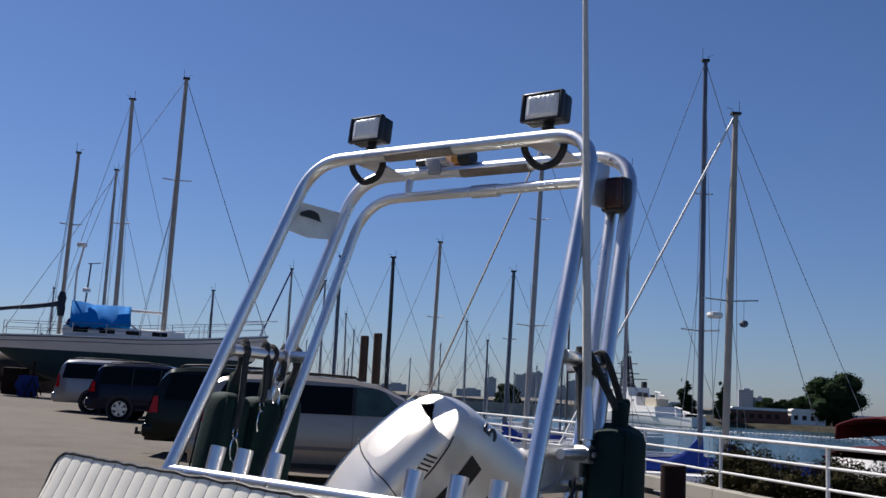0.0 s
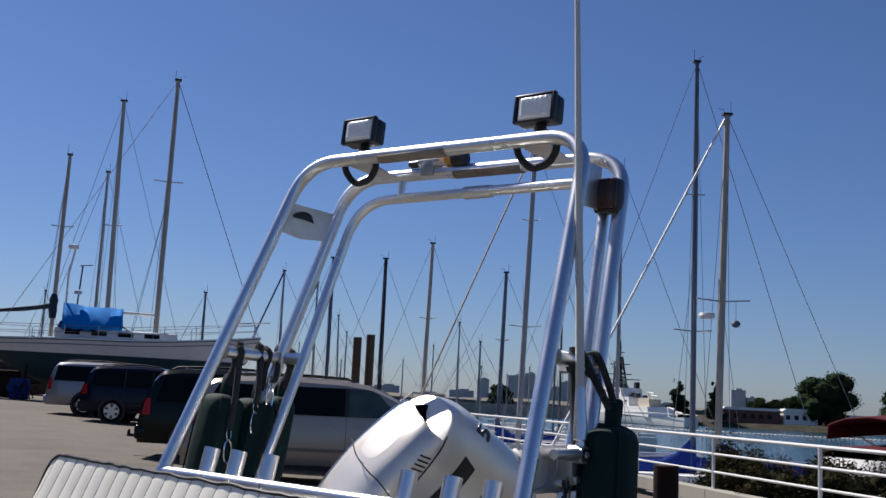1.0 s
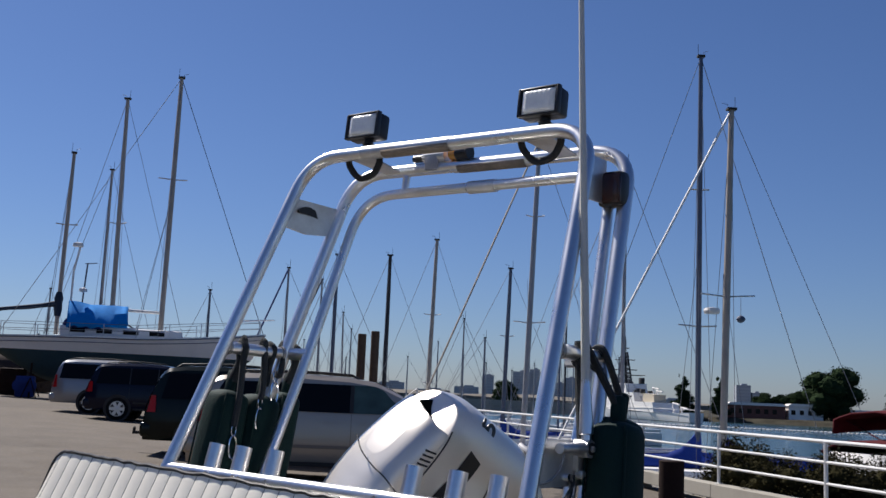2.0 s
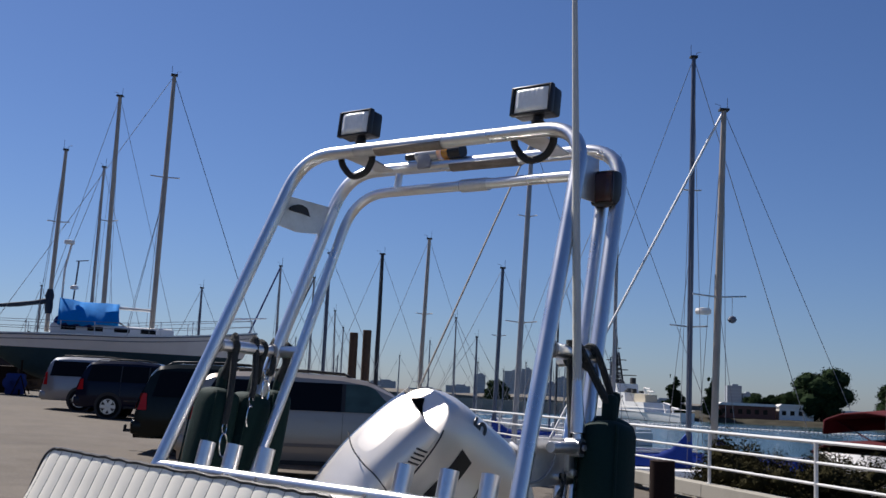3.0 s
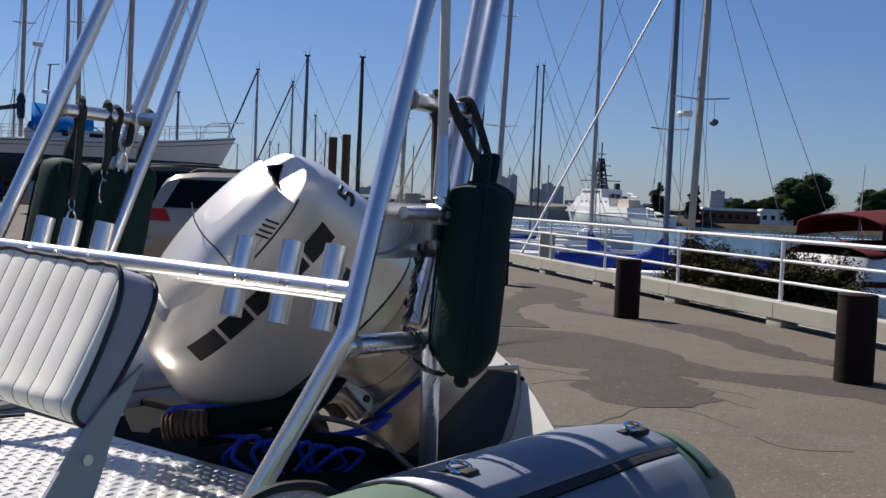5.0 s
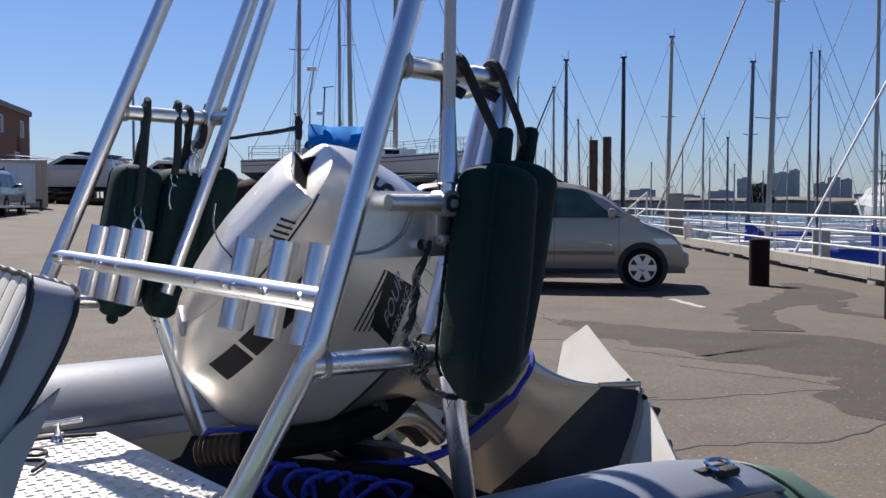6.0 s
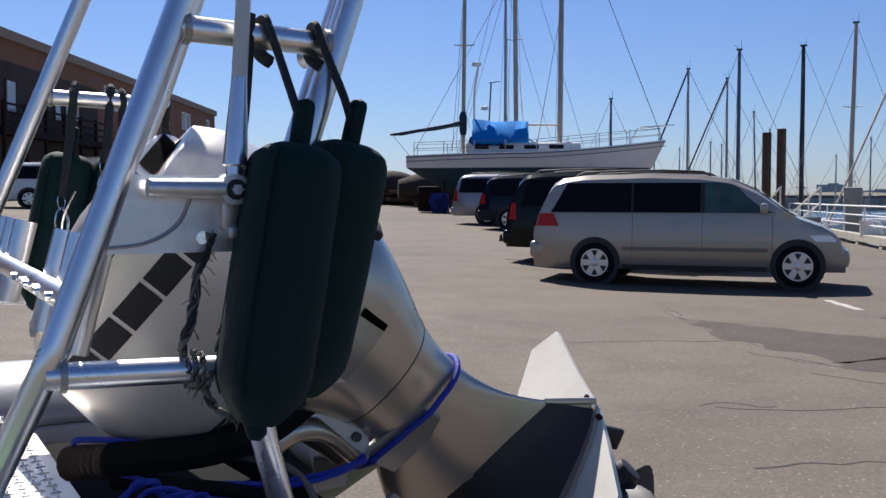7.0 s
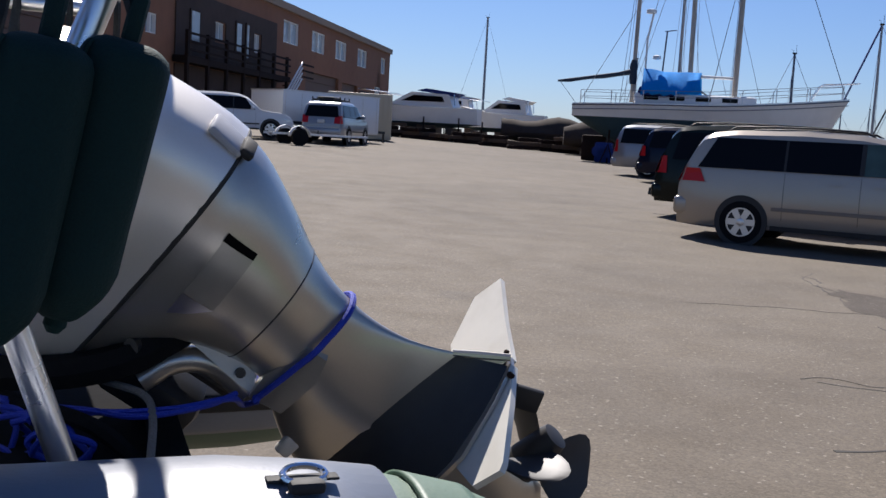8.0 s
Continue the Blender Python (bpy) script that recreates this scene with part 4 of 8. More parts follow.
def build_motor():
    motor = thing("outboard_motor", ENG, "silver four-stroke outboard motor tilted up on the transom", "outboard motor")
    # the body ends in a flat face, on which the hood sits, leaving a bare crescent and the intake behind it
    g = Geo()
    rows = []
    for i in range(49):
        d = -0.400 + 0.370 * (i / 48) ** 1.3
        s, a0, a1 = smooth(COWL, d)
        rows.append([crown(p) for p in oval(s, a0, a1, d, 2.9, 64)])
    s, a0, a1 = smooth(COWL, -0.402)
    rim = [crown(p) for p in oval(s - 0.003, a0 + 0.003, a1 - 0.003, -0.402, 2.9, 64)]
    g.rings([rim] + rows)
    cowl = part("cowling", g, ENGINE, motor, "silver cowling with black lettering", sharp=40)
    g = Geo()
    rows = []
    for i in range(21):
        d = COWL[0][0] + (-0.4015 - COWL[0][0]) * (i / 20) ** 1.5
        s, a0, a1 = smooth(COWL, d)
        ring = []
        for p in oval(s - 0.0008, a0, a1, d, 2.9, 96):
            p.y = min(p.y, lerp([(-0.15, 0.182), (-0.02, 0.176), (0.10, 0.160), (0.125, 0.168), (0.14, 0.180)], p.x)[0] + 0.10 * min(0.0, p.z - 0.44))
            ring.append(crown(p))
        rows.append(ring)
    g.rings(rows)
    part("hood", g, ENGINE, cowl, "silver front hood of the cowling", sharp=40)
    g = Geo()
    # the intake's dark depth is painted as a flat black panel
    mouth = [(-0.034, 0.207), (-0.012, 0.187), (0.012, 0.174), (0.067, 0.160), (0.085, 0.150), (0.02, 0.145), (-0.08, 0.15), (-0.105, 0.168), (-0.07, 0.190)]
    g.rings([[crown(Vector((x, a, z))) for x, a in mouth] for z in (0.4021, 0.4032)])
    part("air_intake", g, INTAKE_BLACK, cowl, "air intake behind the hood, its dark depth a flat black panel", smooth=False)
    # black sheet on the hood's aft wall paints the opening's shade
    g = Geo()
    rows = []
    for z in (0.4035, 0.415, 0.427, 0.438):
        rows.append([crown(Vector((x, lerp([(-0.15, 0.182), (-0.02, 0.176), (0.10, 0.160), (0.125, 0.168), (0.14, 0.180)], x)[0] + 0.10 * (z - 0.44) + 0.0012, z))) for x in [-0.085 + 0.01 * k for k in range(17)]])
    g.rings(rows, cap=False, loop=False)
    part("intake_grille", g, INTAKE_BLACK, cowl, "black sheet as the shaded opening under the hood's edge", smooth=False)
    g = Geo()
    g.rings([oval(0.152, -0.272, 0.301, -0.034, 2.9), oval(0.154, -0.274, 0.303, -0.028, 2.9), oval(0.152, -0.272, 0.301, -0.022, 2.9)])
    part("cowl_seal", g, RUBBER, motor, "black rubber seal")

    def leg_part(name, geo, mat, parent, label="", **kw):
        """A part of the lower motor, which is steered a little towards starboard."""
        geo.v = [swung(p) for p in geo.v]
        return part(name, geo, mat, parent, label, **kw)

    g = Geo()
    rows = []
    for i in range(49):
        d = SHAFT[0][0] + (SHAFT[-1][0] - SHAFT[0][0]) * i / 48
        rows.append(leg_oval(d))
    g.rings(rows)
    leg = leg_part("midsection", g, LEG_SHADED, motor, "silver drive-shaft housing", sharp=50)
    g = Geo()
    g.rings([leg_oval(d, o) for d, o in ((0.1965, -0.0006), (0.199, 0.0012), (0.2015, -0.0006))])
    leg_part("joint_line", g, BLACK, leg)
    # flush grip panels: shade of recess and upper slot, shine of slanting lower lip, are painted
    def side_panel(nm, corners, mat, off, lab=""):
        q = Geo()
        rows = []
        for i in range(5):
            row = []
            for j in range(5):
                u, w = i / 4, j / 4
                a, d = [(corners[0][m] * (1 - u) + corners[1][m] * u) * (1 - w) + (corners[3][m] * (1 - u) + corners[2][m] * u) * w for m in (0, 1)]
                row.append(Vector((leg_x(a, d) + off, a, -d)))
            rows.append(row)
        q.rings(rows, cap=False, loop=False)
        return leg_part(nm, q, mat, leg, lab)

    side_panel("grip_recess", [(0.192, 0.036), (0.186, 0.098), (0.068, 0.104), (0.072, 0.040)], RECESS_SHADE, 0.0012, "flush panel in darker grey, painting the recess's shade")
    side_panel("grip_slot", [(0.205, 0.034), (0.199, 0.097), (0.186, 0.098), (0.189, 0.034)], INTAKE_BLACK, 0.002, "flush black strip, painting the shaded slot above the recess")
    side_panel("grip_lip", [(0.071, 0.040), (0.067, 0.104), (0.036, 0.072), (0.018, 0.042)], ALU, 0.0022, "bright sloping lip")
    # the leg flares out into the plate above the propeller; near-black colour paints its shade
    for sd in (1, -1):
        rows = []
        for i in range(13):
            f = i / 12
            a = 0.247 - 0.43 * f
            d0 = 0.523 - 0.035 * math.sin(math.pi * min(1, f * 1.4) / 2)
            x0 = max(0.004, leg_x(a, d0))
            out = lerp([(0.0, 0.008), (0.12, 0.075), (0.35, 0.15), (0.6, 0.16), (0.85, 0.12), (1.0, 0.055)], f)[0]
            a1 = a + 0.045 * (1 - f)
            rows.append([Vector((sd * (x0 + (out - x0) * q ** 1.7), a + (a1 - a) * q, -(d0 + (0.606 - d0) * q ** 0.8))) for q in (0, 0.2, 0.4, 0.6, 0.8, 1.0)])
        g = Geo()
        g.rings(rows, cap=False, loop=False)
        leg_part("flare", g, ENGINE_DARK, leg, "flare running out to the ventilation plate, its shade painted dark", sharp=60)
    g = Geo()
    g.prism([(-0.05, -0.18), (-0.13, -0.06), (-0.165, 0.05), (-0.15, 0.16), (-0.075, 0.25), (-0.012, 0.30), (0.012, 0.30), (0.075, 0.25), (0.15, 0.16), (0.165, 0.05), (0.13, -0.06), (0.05, -0.18)], -0.612, -0.604)
    leg_part("ventilation_plate", g, LEG_SHADED, motor, "silver ventilation plate above the propeller")
    g = Geo()
    g.tube([(0, 0.236, -0.515), (0, 0.268, -0.555), (0, 0.304, -0.599)], [0.006, 0.008, 0.007], 8)
    leg_part("ridge_cap", g, LEG_SHADED, motor)
    # cover over the lower mount, anode, tilt rod and hoses
    g = Geo()
    g.prism([(0.092, 0.286), (0.097, 0.330), (0.043, 0.347), (-0.013, 0.345), (-0.055, 0.342), (-0.069, 0.275), (-0.011, 0.268)], 0.048, 0.0735)
    g.v = [(z, x, -y) for x, y, z in g.v]
    leg_part("mount_cover", g, LEG_SHADED, motor, "silver mount cover")
    g = Geo()
    g.block((0.03, -0.135, -0.415), (0.02, 0.05, 0.035), 0.008)
    leg_part("anode", g, FIN_WHITE, motor, "pale zinc anode")
    g = Geo()
    g.tube([(0.0, -0.11, -0.15), (0.0, -0.095, -0.255)], 0.016, 12)
    part("tilt_rod", g, ALU_DULL, motor, "bare metal tilt rod")
    g = Geo()
    g.tube([(-0.02, -0.095, -0.262), (0.05, -0.09, -0.258)], 0.014, 12)
    part("tilt_pin", g, CHROME, motor)
    g = Geo()
    g.tube(spline([(0.03, -0.23, -0.09), (0.03, -0.16, -0.10), (0.03, -0.125, -0.15), (0.03, -0.12, -0.21), (0.02, -0.13, -0.27)], 6), 0.024, 10)
    part("tilt_hose", g, ENGINE_DARK, motor, "black bellows hose")
    for outline, tilt in (([(0.0, 0.262), (0.045, 0.221), (0.15, 0.135), (0.232, 0.175), (0.248, 0.243), (0.235, 0.252), (0.10, 0.280), (0.0, 0.296)], 0.0),
                          ([(-0.02, 0.25), (-0.12, 0.14), (-0.215, 0.138), (-0.30, 0.222), (-0.285, 0.30), (-0.15, 0.294), (-0.02, 0.296)], 0.07)):
        g = Geo()
        g.prism(outline, -0.626, -0.614)
        g.v = [(x, a, z + tilt * abs(x)) for x, a, z in g.v]
        leg_part("stabiliser_wing", g, FIN_WHITE, motor, "worn off-white stabiliser wing")
    for x, a in ((-0.045, 0.286), (0.03, 0.29)):
        g = Geo()
        g.lathe([(0.006, -0.616), (0.006, -0.606), (0.003, -0.604)], 8, Matrix.Translation((x, a, 0)))
        leg_part("wing_bolt", g, RUSTY, motor, "rusty bolt head")
    g = Geo()
    rows = []
    for d, s, a0, a1 in ((0.606, 0.042, -0.20, 0.192), (0.635, 0.040, -0.20, 0.19), (0.68, 0.034, -0.21, 0.14), (0.74, 0.038, -0.23, 0.13), (0.78, 0.055, -0.31, 0.135), (0.815, 0.062, -0.35, 0.135), (0.85, 0.055, -0.31, 0.13), (0.88, 0.025, -0.22, 0.10),
                         (0.93, 0.012, -0.14, 0.05), (1.0, 0.008, -0.08, 0.04), (1.05, 0.005, -0.03, 0.03)):
        rows.append(oval(s, a0, a1, d, 2.0))
    g.rings(rows)
    leg_part("gearcase", g, LEG_SHADED, motor, "silver gearcase with a skeg", sharp=50)
    tab = Geo()
    tab.block((0, 0.25, -0.665), (0.012, 0.05, 0.10), 0.004, Matrix.Rotation(radians(25), 4, "X"))
    leg_part("trim_tab", tab, ENGINE_DARK, motor)
    hub = Geo()
    hm = Matrix.Translation((-0.015, 0.125, -0.795)) @ Matrix.Rotation(radians(-90), 4, "X") @ Matrix.Diagonal((0.8, 0.8, 0.9, 1))
    hub.lathe([(0.048, 0), (0.046, 0.03), (0.038, 0.10), (0.034, 0.115), (0.02, 0.118)], 20, hm)
    prop = leg_part("propeller", hub, ENGINE_DARK, motor, "dark grey three-bladed propeller")
    for i in range(3):
        rows = []
        for r, wid, tw in ((0.035, 0.040, 62), (0.06, 0.064, 54), (0.085, 0.082, 47), (0.11, 0.092, 41), (0.13, 0.091, 38), (0.148, 0.08, 35), (0.161, 0.060, 33), (0.169, 0.036, 32), (0.173, 0.014, 31)):
            ring = []
            for j in range(16):
                t = 2 * math.pi * j / 16
                x, y = wid * math.cos(t), 0.004 * math.sin(t)
                c, s = math.cos(radians(tw)), math.sin(radians(tw))
                cup = 0.010 * (x / 0.09) ** 2
                ring.append(hm @ (Matrix.Rotation(radians(120 * i + BLADE_TURN), 4, "Z") @ Vector((r - 0.004 * math.cos(t) ** 2, x * c - y * s, 0.06 + x * s + y * c + cup))))
            rows.append(ring)
        b = Geo()
        b.rings(rows)
        leg_part("blade", b, ENGINE_DARK, prop)
    br = Geo()
    br.block((0, -0.205, -0.135), (0.20, 0.09, 0.21), 0.03)
    part("swivel_bracket", br, ENGINE_DARK, motor, "dark swivel and clamp bracket")
    # bare metal arm with its bolt, and the curved tilt arm
    to_motor = ENG.inverted() @ BOAT
    g = Geo()
    g.rings([[to_motor @ Vector((u, v, z + s * h)) for u, s in ((0.097, -1), (0.106, -1), (0.106, 1), (0.097, 1))] for v, z, h in ((0.485, 0.986, 0.006), (0.53, 0.955, 0.016), (0.575, 0.922, 0.024), (0.605, 0.897, 0.020))])
    arm = part("clamp_arm", g, FIN_WHITE, motor, "pale metal clamp arm")
    g = Geo()
    g.tube([to_motor @ Vector((u, 0.577, 0.921)) for u in (0.104, 0.114)], 0.010, 12)
    part("bolt", g, BLACK, arm)
    g = Geo()
    g.tube(spline([to_motor @ Vector(p) for p in ((0.06, 0.40, 0.90), (0.06, 0.46, 0.935), (0.06, 0.53, 0.93), (0.06, 0.60, 0.875))], 6), 0.026, 12)
    part("tilt_arm", g, LEG_SHADED, motor, "grey curved tilt arm")
    return motor


build_motor()


# ---------- seat ----------
STITCH = material("grey_stitching", (0.10, 0.10, 0.10), 0.8, vary=0.2)


def build_seat():
    at = BOAT @ Matrix.Translation((-0.03, -0.40, DECK_Z))
    seat = thing("bench_seat", at, "white pleated vinyl bench seat with black piping", "seat")
    right, left, r = 0.460, -0.555, 0.035
    front = spline([Vector((0, y, z)) for y, z in ((-0.418, 1.307), (-0.444, 1.228), (-0.472, 1.165), (-0.496, 1.118), (-0.510, 1.093), (-0.506, 1.072), (-0.487, 1.060))], 8)
    rear = spline([Vector((0, y, z)) for y, z in ((-0.358, 1.288), (-0.383, 1.219), (-0.417, 1.156), (-0.453, 1.103), (-0.484, 1.059))], 8)

    def along(line, f):
        q = min(max(f, 0.0), 1.0) * (len(line) - 1)
        k = min(int(q), len(line) - 2)
        return line[k].lerp(line[k + 1], q - k)

    def spot(u, line, f, out=0.0):
        """A point of the padding at u: f runs from the top edge to the bottom, out lifts it off the cover."""
        e = min(right - u, u - left)
        f0 = (r - math.sqrt(max(0.0, r * r - (r - e) ** 2))) / 0.26 if e < r else 0.0
        p = along(line, f0 + (1 - f0) * f)
        p = Vector((u, p.y - 0.90 * out, p.z + 0.40 * out))
        p.z += 0.030 * (right - u)
        return Vector((p.x + 0.03, p.y + 0.40, p.z - DECK_Z))

    def swell(u, f):
        e = min(1.0, min(right - u, u - left) / 0.035)
        return 0.017 * math.sqrt(max(0.0, 1 - (1 - e) ** 2)) * (1 - abs(2 * f - 1) ** 3) + 0.003 * e * math.sin(9 * u + 5 * f) * f * (1 - f) * 2

    g = Geo()
    rows = []
    for i in range(25):
        c = (1 - math.cos(math.pi * i / 24)) / 2
        u = left + (right - left) * c
        rows.append([spot(u, front, k / 16, swell(u, k / 16) - 0.006) for k in range(17)] + [spot(u, rear, k / 8) for k in range(8, -1, -1)])
    g.rings(rows)
    back = part("backrest", g, VINYL_GREY, seat, "grey-sided padded backrest", sharp=50)
    cuts = [left] + [left + 0.026 + (right - left - 0.044) * i / 22 for i in range(23)] + [right]
    for a, b in zip(cuts, cuts[1:]):
        p = Geo()
        rows = []
        for k in range(21):
            f = k / 20
            rows.append([spot(a + (b - a) * q, front, f, swell(a + (b - a) * q, f) + 0.0005 + 0.0016 * (1 - (2 * q - 1) ** 2)) for q in (0, 0.08, 0.25, 0.5, 0.75, 0.92, 1.0)])
        p.rings(rows, cap=False, loop=False)
        pl = part("pleat", p, VINYL, back, sharp=80)
        if b < right:
            sm = Geo()
            sm.tube([spot(b, front, 0.01 + 0.86 * k / 24, swell(b, 0.01 + 0.86 * k / 24) + 0.0004) for k in range(25)], 0.0008, 5)
            part("stitch_line", sm, STITCH, pl)
    rnd = random.Random(12)
    for line, out in ((front, 0.002), (rear, -0.002)):
        pts = [spot(left, line, 1 - k / 8, out) for k in range(9)]
        for i in range(1, 48):
            u = left + (right - left) * (1 - math.cos(math.pi * i / 48)) / 2
            pts.append(spot(u, line, 0.0, out) + Vector((0, 0, rnd.uniform(-0.0022, 0.0022))))
        pts += [spot(right, line, k / 8, out) for k in range(9)]
        q = Geo()
        q.tube(spline(pts, 3), 0.0046, 8)
        part("piping", q, PIPING, back)
    # hinge arm at the end, held by a bolt, and a short ear at the other
    flat = Matrix(((0, 0, 1, 0), (1, 0, 0, 0), (0, 1, 0, 0), (0, 0, 0, 1)))
    b = Geo()
    b.prism([(y + 0.40, z - DECK_Z) for y, z in ((-0.392, 1.152), (-0.424, 1.091), (-0.442, 1.057), (-0.453, 1.026), (-0.468, 0.980), (-0.520, 0.846), (-0.640, 0.846), (-0.565, 0.966), (-0.513, 1.041), (-0.498, 1.060), (-0.455, 1.105))], -0.004, 0.004, Matrix.Translation((right + 0.036, 0, 0)) @ flat)
    arm = part("hinge_arm", b, VINYL_GREY, seat, "grey painted hinge arm")
    b = Geo()
    b.tube([(right + 0.036, -0.095, 1.013 - DECK_Z), (right + 0.046, -0.095, 1.013 - DECK_Z)], 0.009, 12)
    part("bolt", b, ALU_DULL, arm)
    b = Geo()
    b.prism([(0.0, 0.305), (-0.03, 0.235), (-0.09, 0.19), (-0.098, 0.235), (-0.055, 0.28)], -0.004, 0.004, Matrix.Translation((left + 0.024, 0, 0)) @ flat)
    part("hinge_ear", b, VINYL_GREY, seat)
    return seat


build_seat()


# ---------- boats, masts and rigging ----------
def turned(x, y, z, heading):
    return Matrix.Translation((x, y, z)) @ Matrix.Rotation(radians(heading), 4, "Z")


def hull_rows(L, beam, keel, water, sheer, flare=0.92, n=22):
    """Hull sections from the stern (x = -L/2) to the bow; sheer: deck height amidships, stern, bow."""
    rows = []
    for i in range(n + 1):
        t = i / n
        w = beam / 2 * (math.sin(min(1, t * 1.0 + 0.28) * math.pi * 0.5) if t < 0.55 else math.cos((t - 0.55) / 0.45 * math.pi / 2) ** 0.75)
        w = max(w, 0.02)
        zs = sheer[0] + (sheer[1] - sheer[0]) * max(0, (0.45 - t) / 0.45) ** 1.5 + (sheer[2] - sheer[0]) * max(0, (t - 0.45) / 0.55) ** 1.6
        k = keel + (water - keel) * (max(0, (0.22 - t) / 0.22) ** 1.2 + max(0, (t - 0.72) / 0.28) ** 1.3)
        x = -L / 2 + L * t
        rake = 0.10 * L * max(0, (t - 0.75) / 0.25)
        rows.append((x, w, k, zs, rake))
    return rows


def hull_parts(parent, L, beam, keel, water, sheer, side_mat, low_mat, deck_mat):
    rows = hull_rows(L, beam, keel, water, sheer)
    low, top, deck, stripe = Geo(), Geo(), Geo(), Geo()
    a, b, c, s = [], [], [], []
    for x, w, k, zs, rake in rows:
        wl = w * 0.86
        ring = [Vector((x - rake * 0.5, sg * wl * q, water + (k - water) * (1 - q ** 2.2))) for sg, q in ((-1, 1), (-1, 0.8), (-1, 0.45), (1, 0.0), (1, 0.45), (1, 0.8), (1, 1))]
        a.append(ring)
        b.append([Vector((x - rake * (0.5 - 0.5 * f), sg * (wl + (w - wl) * f ** 0.7), water + (zs - water) * f)) for sg, fs in ((-1, (1, 0.66, 0.33, 0)), (1, (0, 0.33, 0.66, 1))) for f in fs])
        c.append([Vector((x, -w * 0.985, zs - 0.01)), Vector((x, -w * 0.5, zs + 0.05)), Vector((x, 0, zs + 0.07)), Vector((x, w * 0.5, zs + 0.05)), Vector((x, w * 0.985, zs - 0.01))])
        s.append([Vector((x, sg * (w + 0.025), zs + dz)) for sg, dz in ((-1, 0.0), (-1, 0.07), (1, 0.07), (1, 0.0))])
    low.rings(a, loop=True)
    top.rings(b, loop=True)
    deck.rings(c, cap=False, loop=False)
    stripe.rings(s)
    h = part("hull", low, low_mat, parent, sharp=60)
    part("side_shell", top, side_mat, parent, sharp=60)
    part("deck", deck, deck_mat, parent, sharp=60)
    part("toe_rail", stripe, ALU_DULL, parent, sharp=40)
    return rows


def wire(parent, a, b, r=0.012, mat=None, name="stay"):
    g = Geo()
    g.tube([a, b], r, 5)
    return part(name, g, mat or WIRE, parent)


def mast_parts(parent, x, y, base, top, r, mat, spreaders=(), tilt=(0, 0), head=True):
    g = Geo()
    d = Vector((tilt[0], tilt[1], 1))
    h = top - base
    g.tube([Vector((x, y, base)) + d * (h * q) for q in (0, 0.5, 0.8, 1.0)], [r, r, r * 0.92, r * 0.75], 10)
    m = part("mast", g, mat, parent)
    p = Vector((x, y, base)) + d * h
    if head:
        k = Geo()
        k.box(p + Vector((0, 0, 0.03)), (r * 2.6, r * 2, 0.08))
        k.tube([p + Vector((-r * 1.0, 0, 0.05)), p + Vector((-r * 1.0, 0, 0.5))], 0.010, 5)
        k.tube([p + Vector((r * 1.0, 0, 0.05)), p + Vector((r * 1.0, 0, 0.2)), p + Vector((r * 2.6, 0, 0.25))], 0.010, 5)
        part("masthead", k, TRIM_BLACK, m)
    for z, half in spreaders:
        k = Geo()
        q = Vector((x, y, base)) + d * (z - base)
        k.tube([q + Vector((-half, 0.15, 0.06)), q, q + Vector((half, 0.15, 0.06))], 0.03, 6)
        part("spreader", k, ALU_DULL, m)
    return p


def build_moored(x, y, top, r, mat, heading=180.0, L=9.0, stay=4.0, furled=None, spread=(), cover=None, label="moored white sailboat with a bare mast", tilt=(0, 0), detail=True):
    """A sailboat afloat; its bow points along heading, its mast stands at the given place."""
    boat = thing("moored_sailboat", turned(x, y, WATER_Z, heading), label, "sailboat", "sailboats in the marina")
    W = 0.0
    sheer = (1.05, 1.1, 1.35)
    hull_parts(boat, L, L * 0.3, W - 0.6, W + 0.02, sheer, HULL_WHITE, CANVAS_BLUE, HULL_GREY)
    c = Geo()
    c.block((-0.3, 0, 1.28), (L * 0.38, L * 0.17, 0.45), 0.1)
    part("cabin", c, HULL_WHITE, boat)
    tz = top - WATER_Z
    p = mast_parts(boat, 0, 0, 1.0, tz, r, mat, [(q - WATER_Z, h) for q, h in spread], tilt)
    bow = Vector((stay, 0, 1.4))
    wire(boat, p, bow, 0.05 if furled else 0.014, furled or WIRE, "furled_headsail" if furled else "forestay")
    wire(boat, p, (-L / 2, 0, 1.2), 0.012, None, "backstay")
    for s in (-1, 1):
        wire(boat, p, (0.1, s * L * 0.14, 1.1), 0.010, None, "shroud")
        if detail:
            wire(boat, (0, 0, 1 + (tz - 1) * 0.55), (-0.5, s * L * 0.14, 1.1), 0.010, None, "shroud")
    b = Geo()
    b.tube([(-0.15, 0, 2.0), (-L * 0.36, 0, 2.05)], 0.06, 8)
    boom = part("boom", b, ALU_DULL, boat)
    if cover:
        k = Geo()
        rows = []
        for q, hi, lo, w in ((0.0, 2.82, 1.08, 0.10), (0.05, 2.72, 1.1, 0.16), (0.10, 2.48, 1.2, 0.2), (0.17, 2.22, 1.32, 0.22), (0.28, 2.0, 1.4, 0.24), (0.5, 1.98, 1.4, 0.22), (0.8, 2.02, 1.45, 0.18), (1.0, 2.0, 1.6, 0.1)):
            xx = 0.12 - q * L * 0.40
            rows.append([Vector((xx, w * math.cos(t) * (1.3 - 0.5 * math.sin(t)), (hi + lo) / 2 + (hi - lo) / 2 * math.sin(t) + 0.03 * math.sin(7 * q * L + 3 * t))) for t in [2 * math.pi * j / 14 for j in range(14)]])
        k.rings(rows)
        part("sail_cover", k, cover, boom, "dark blue canvas sail cover")
    return boat


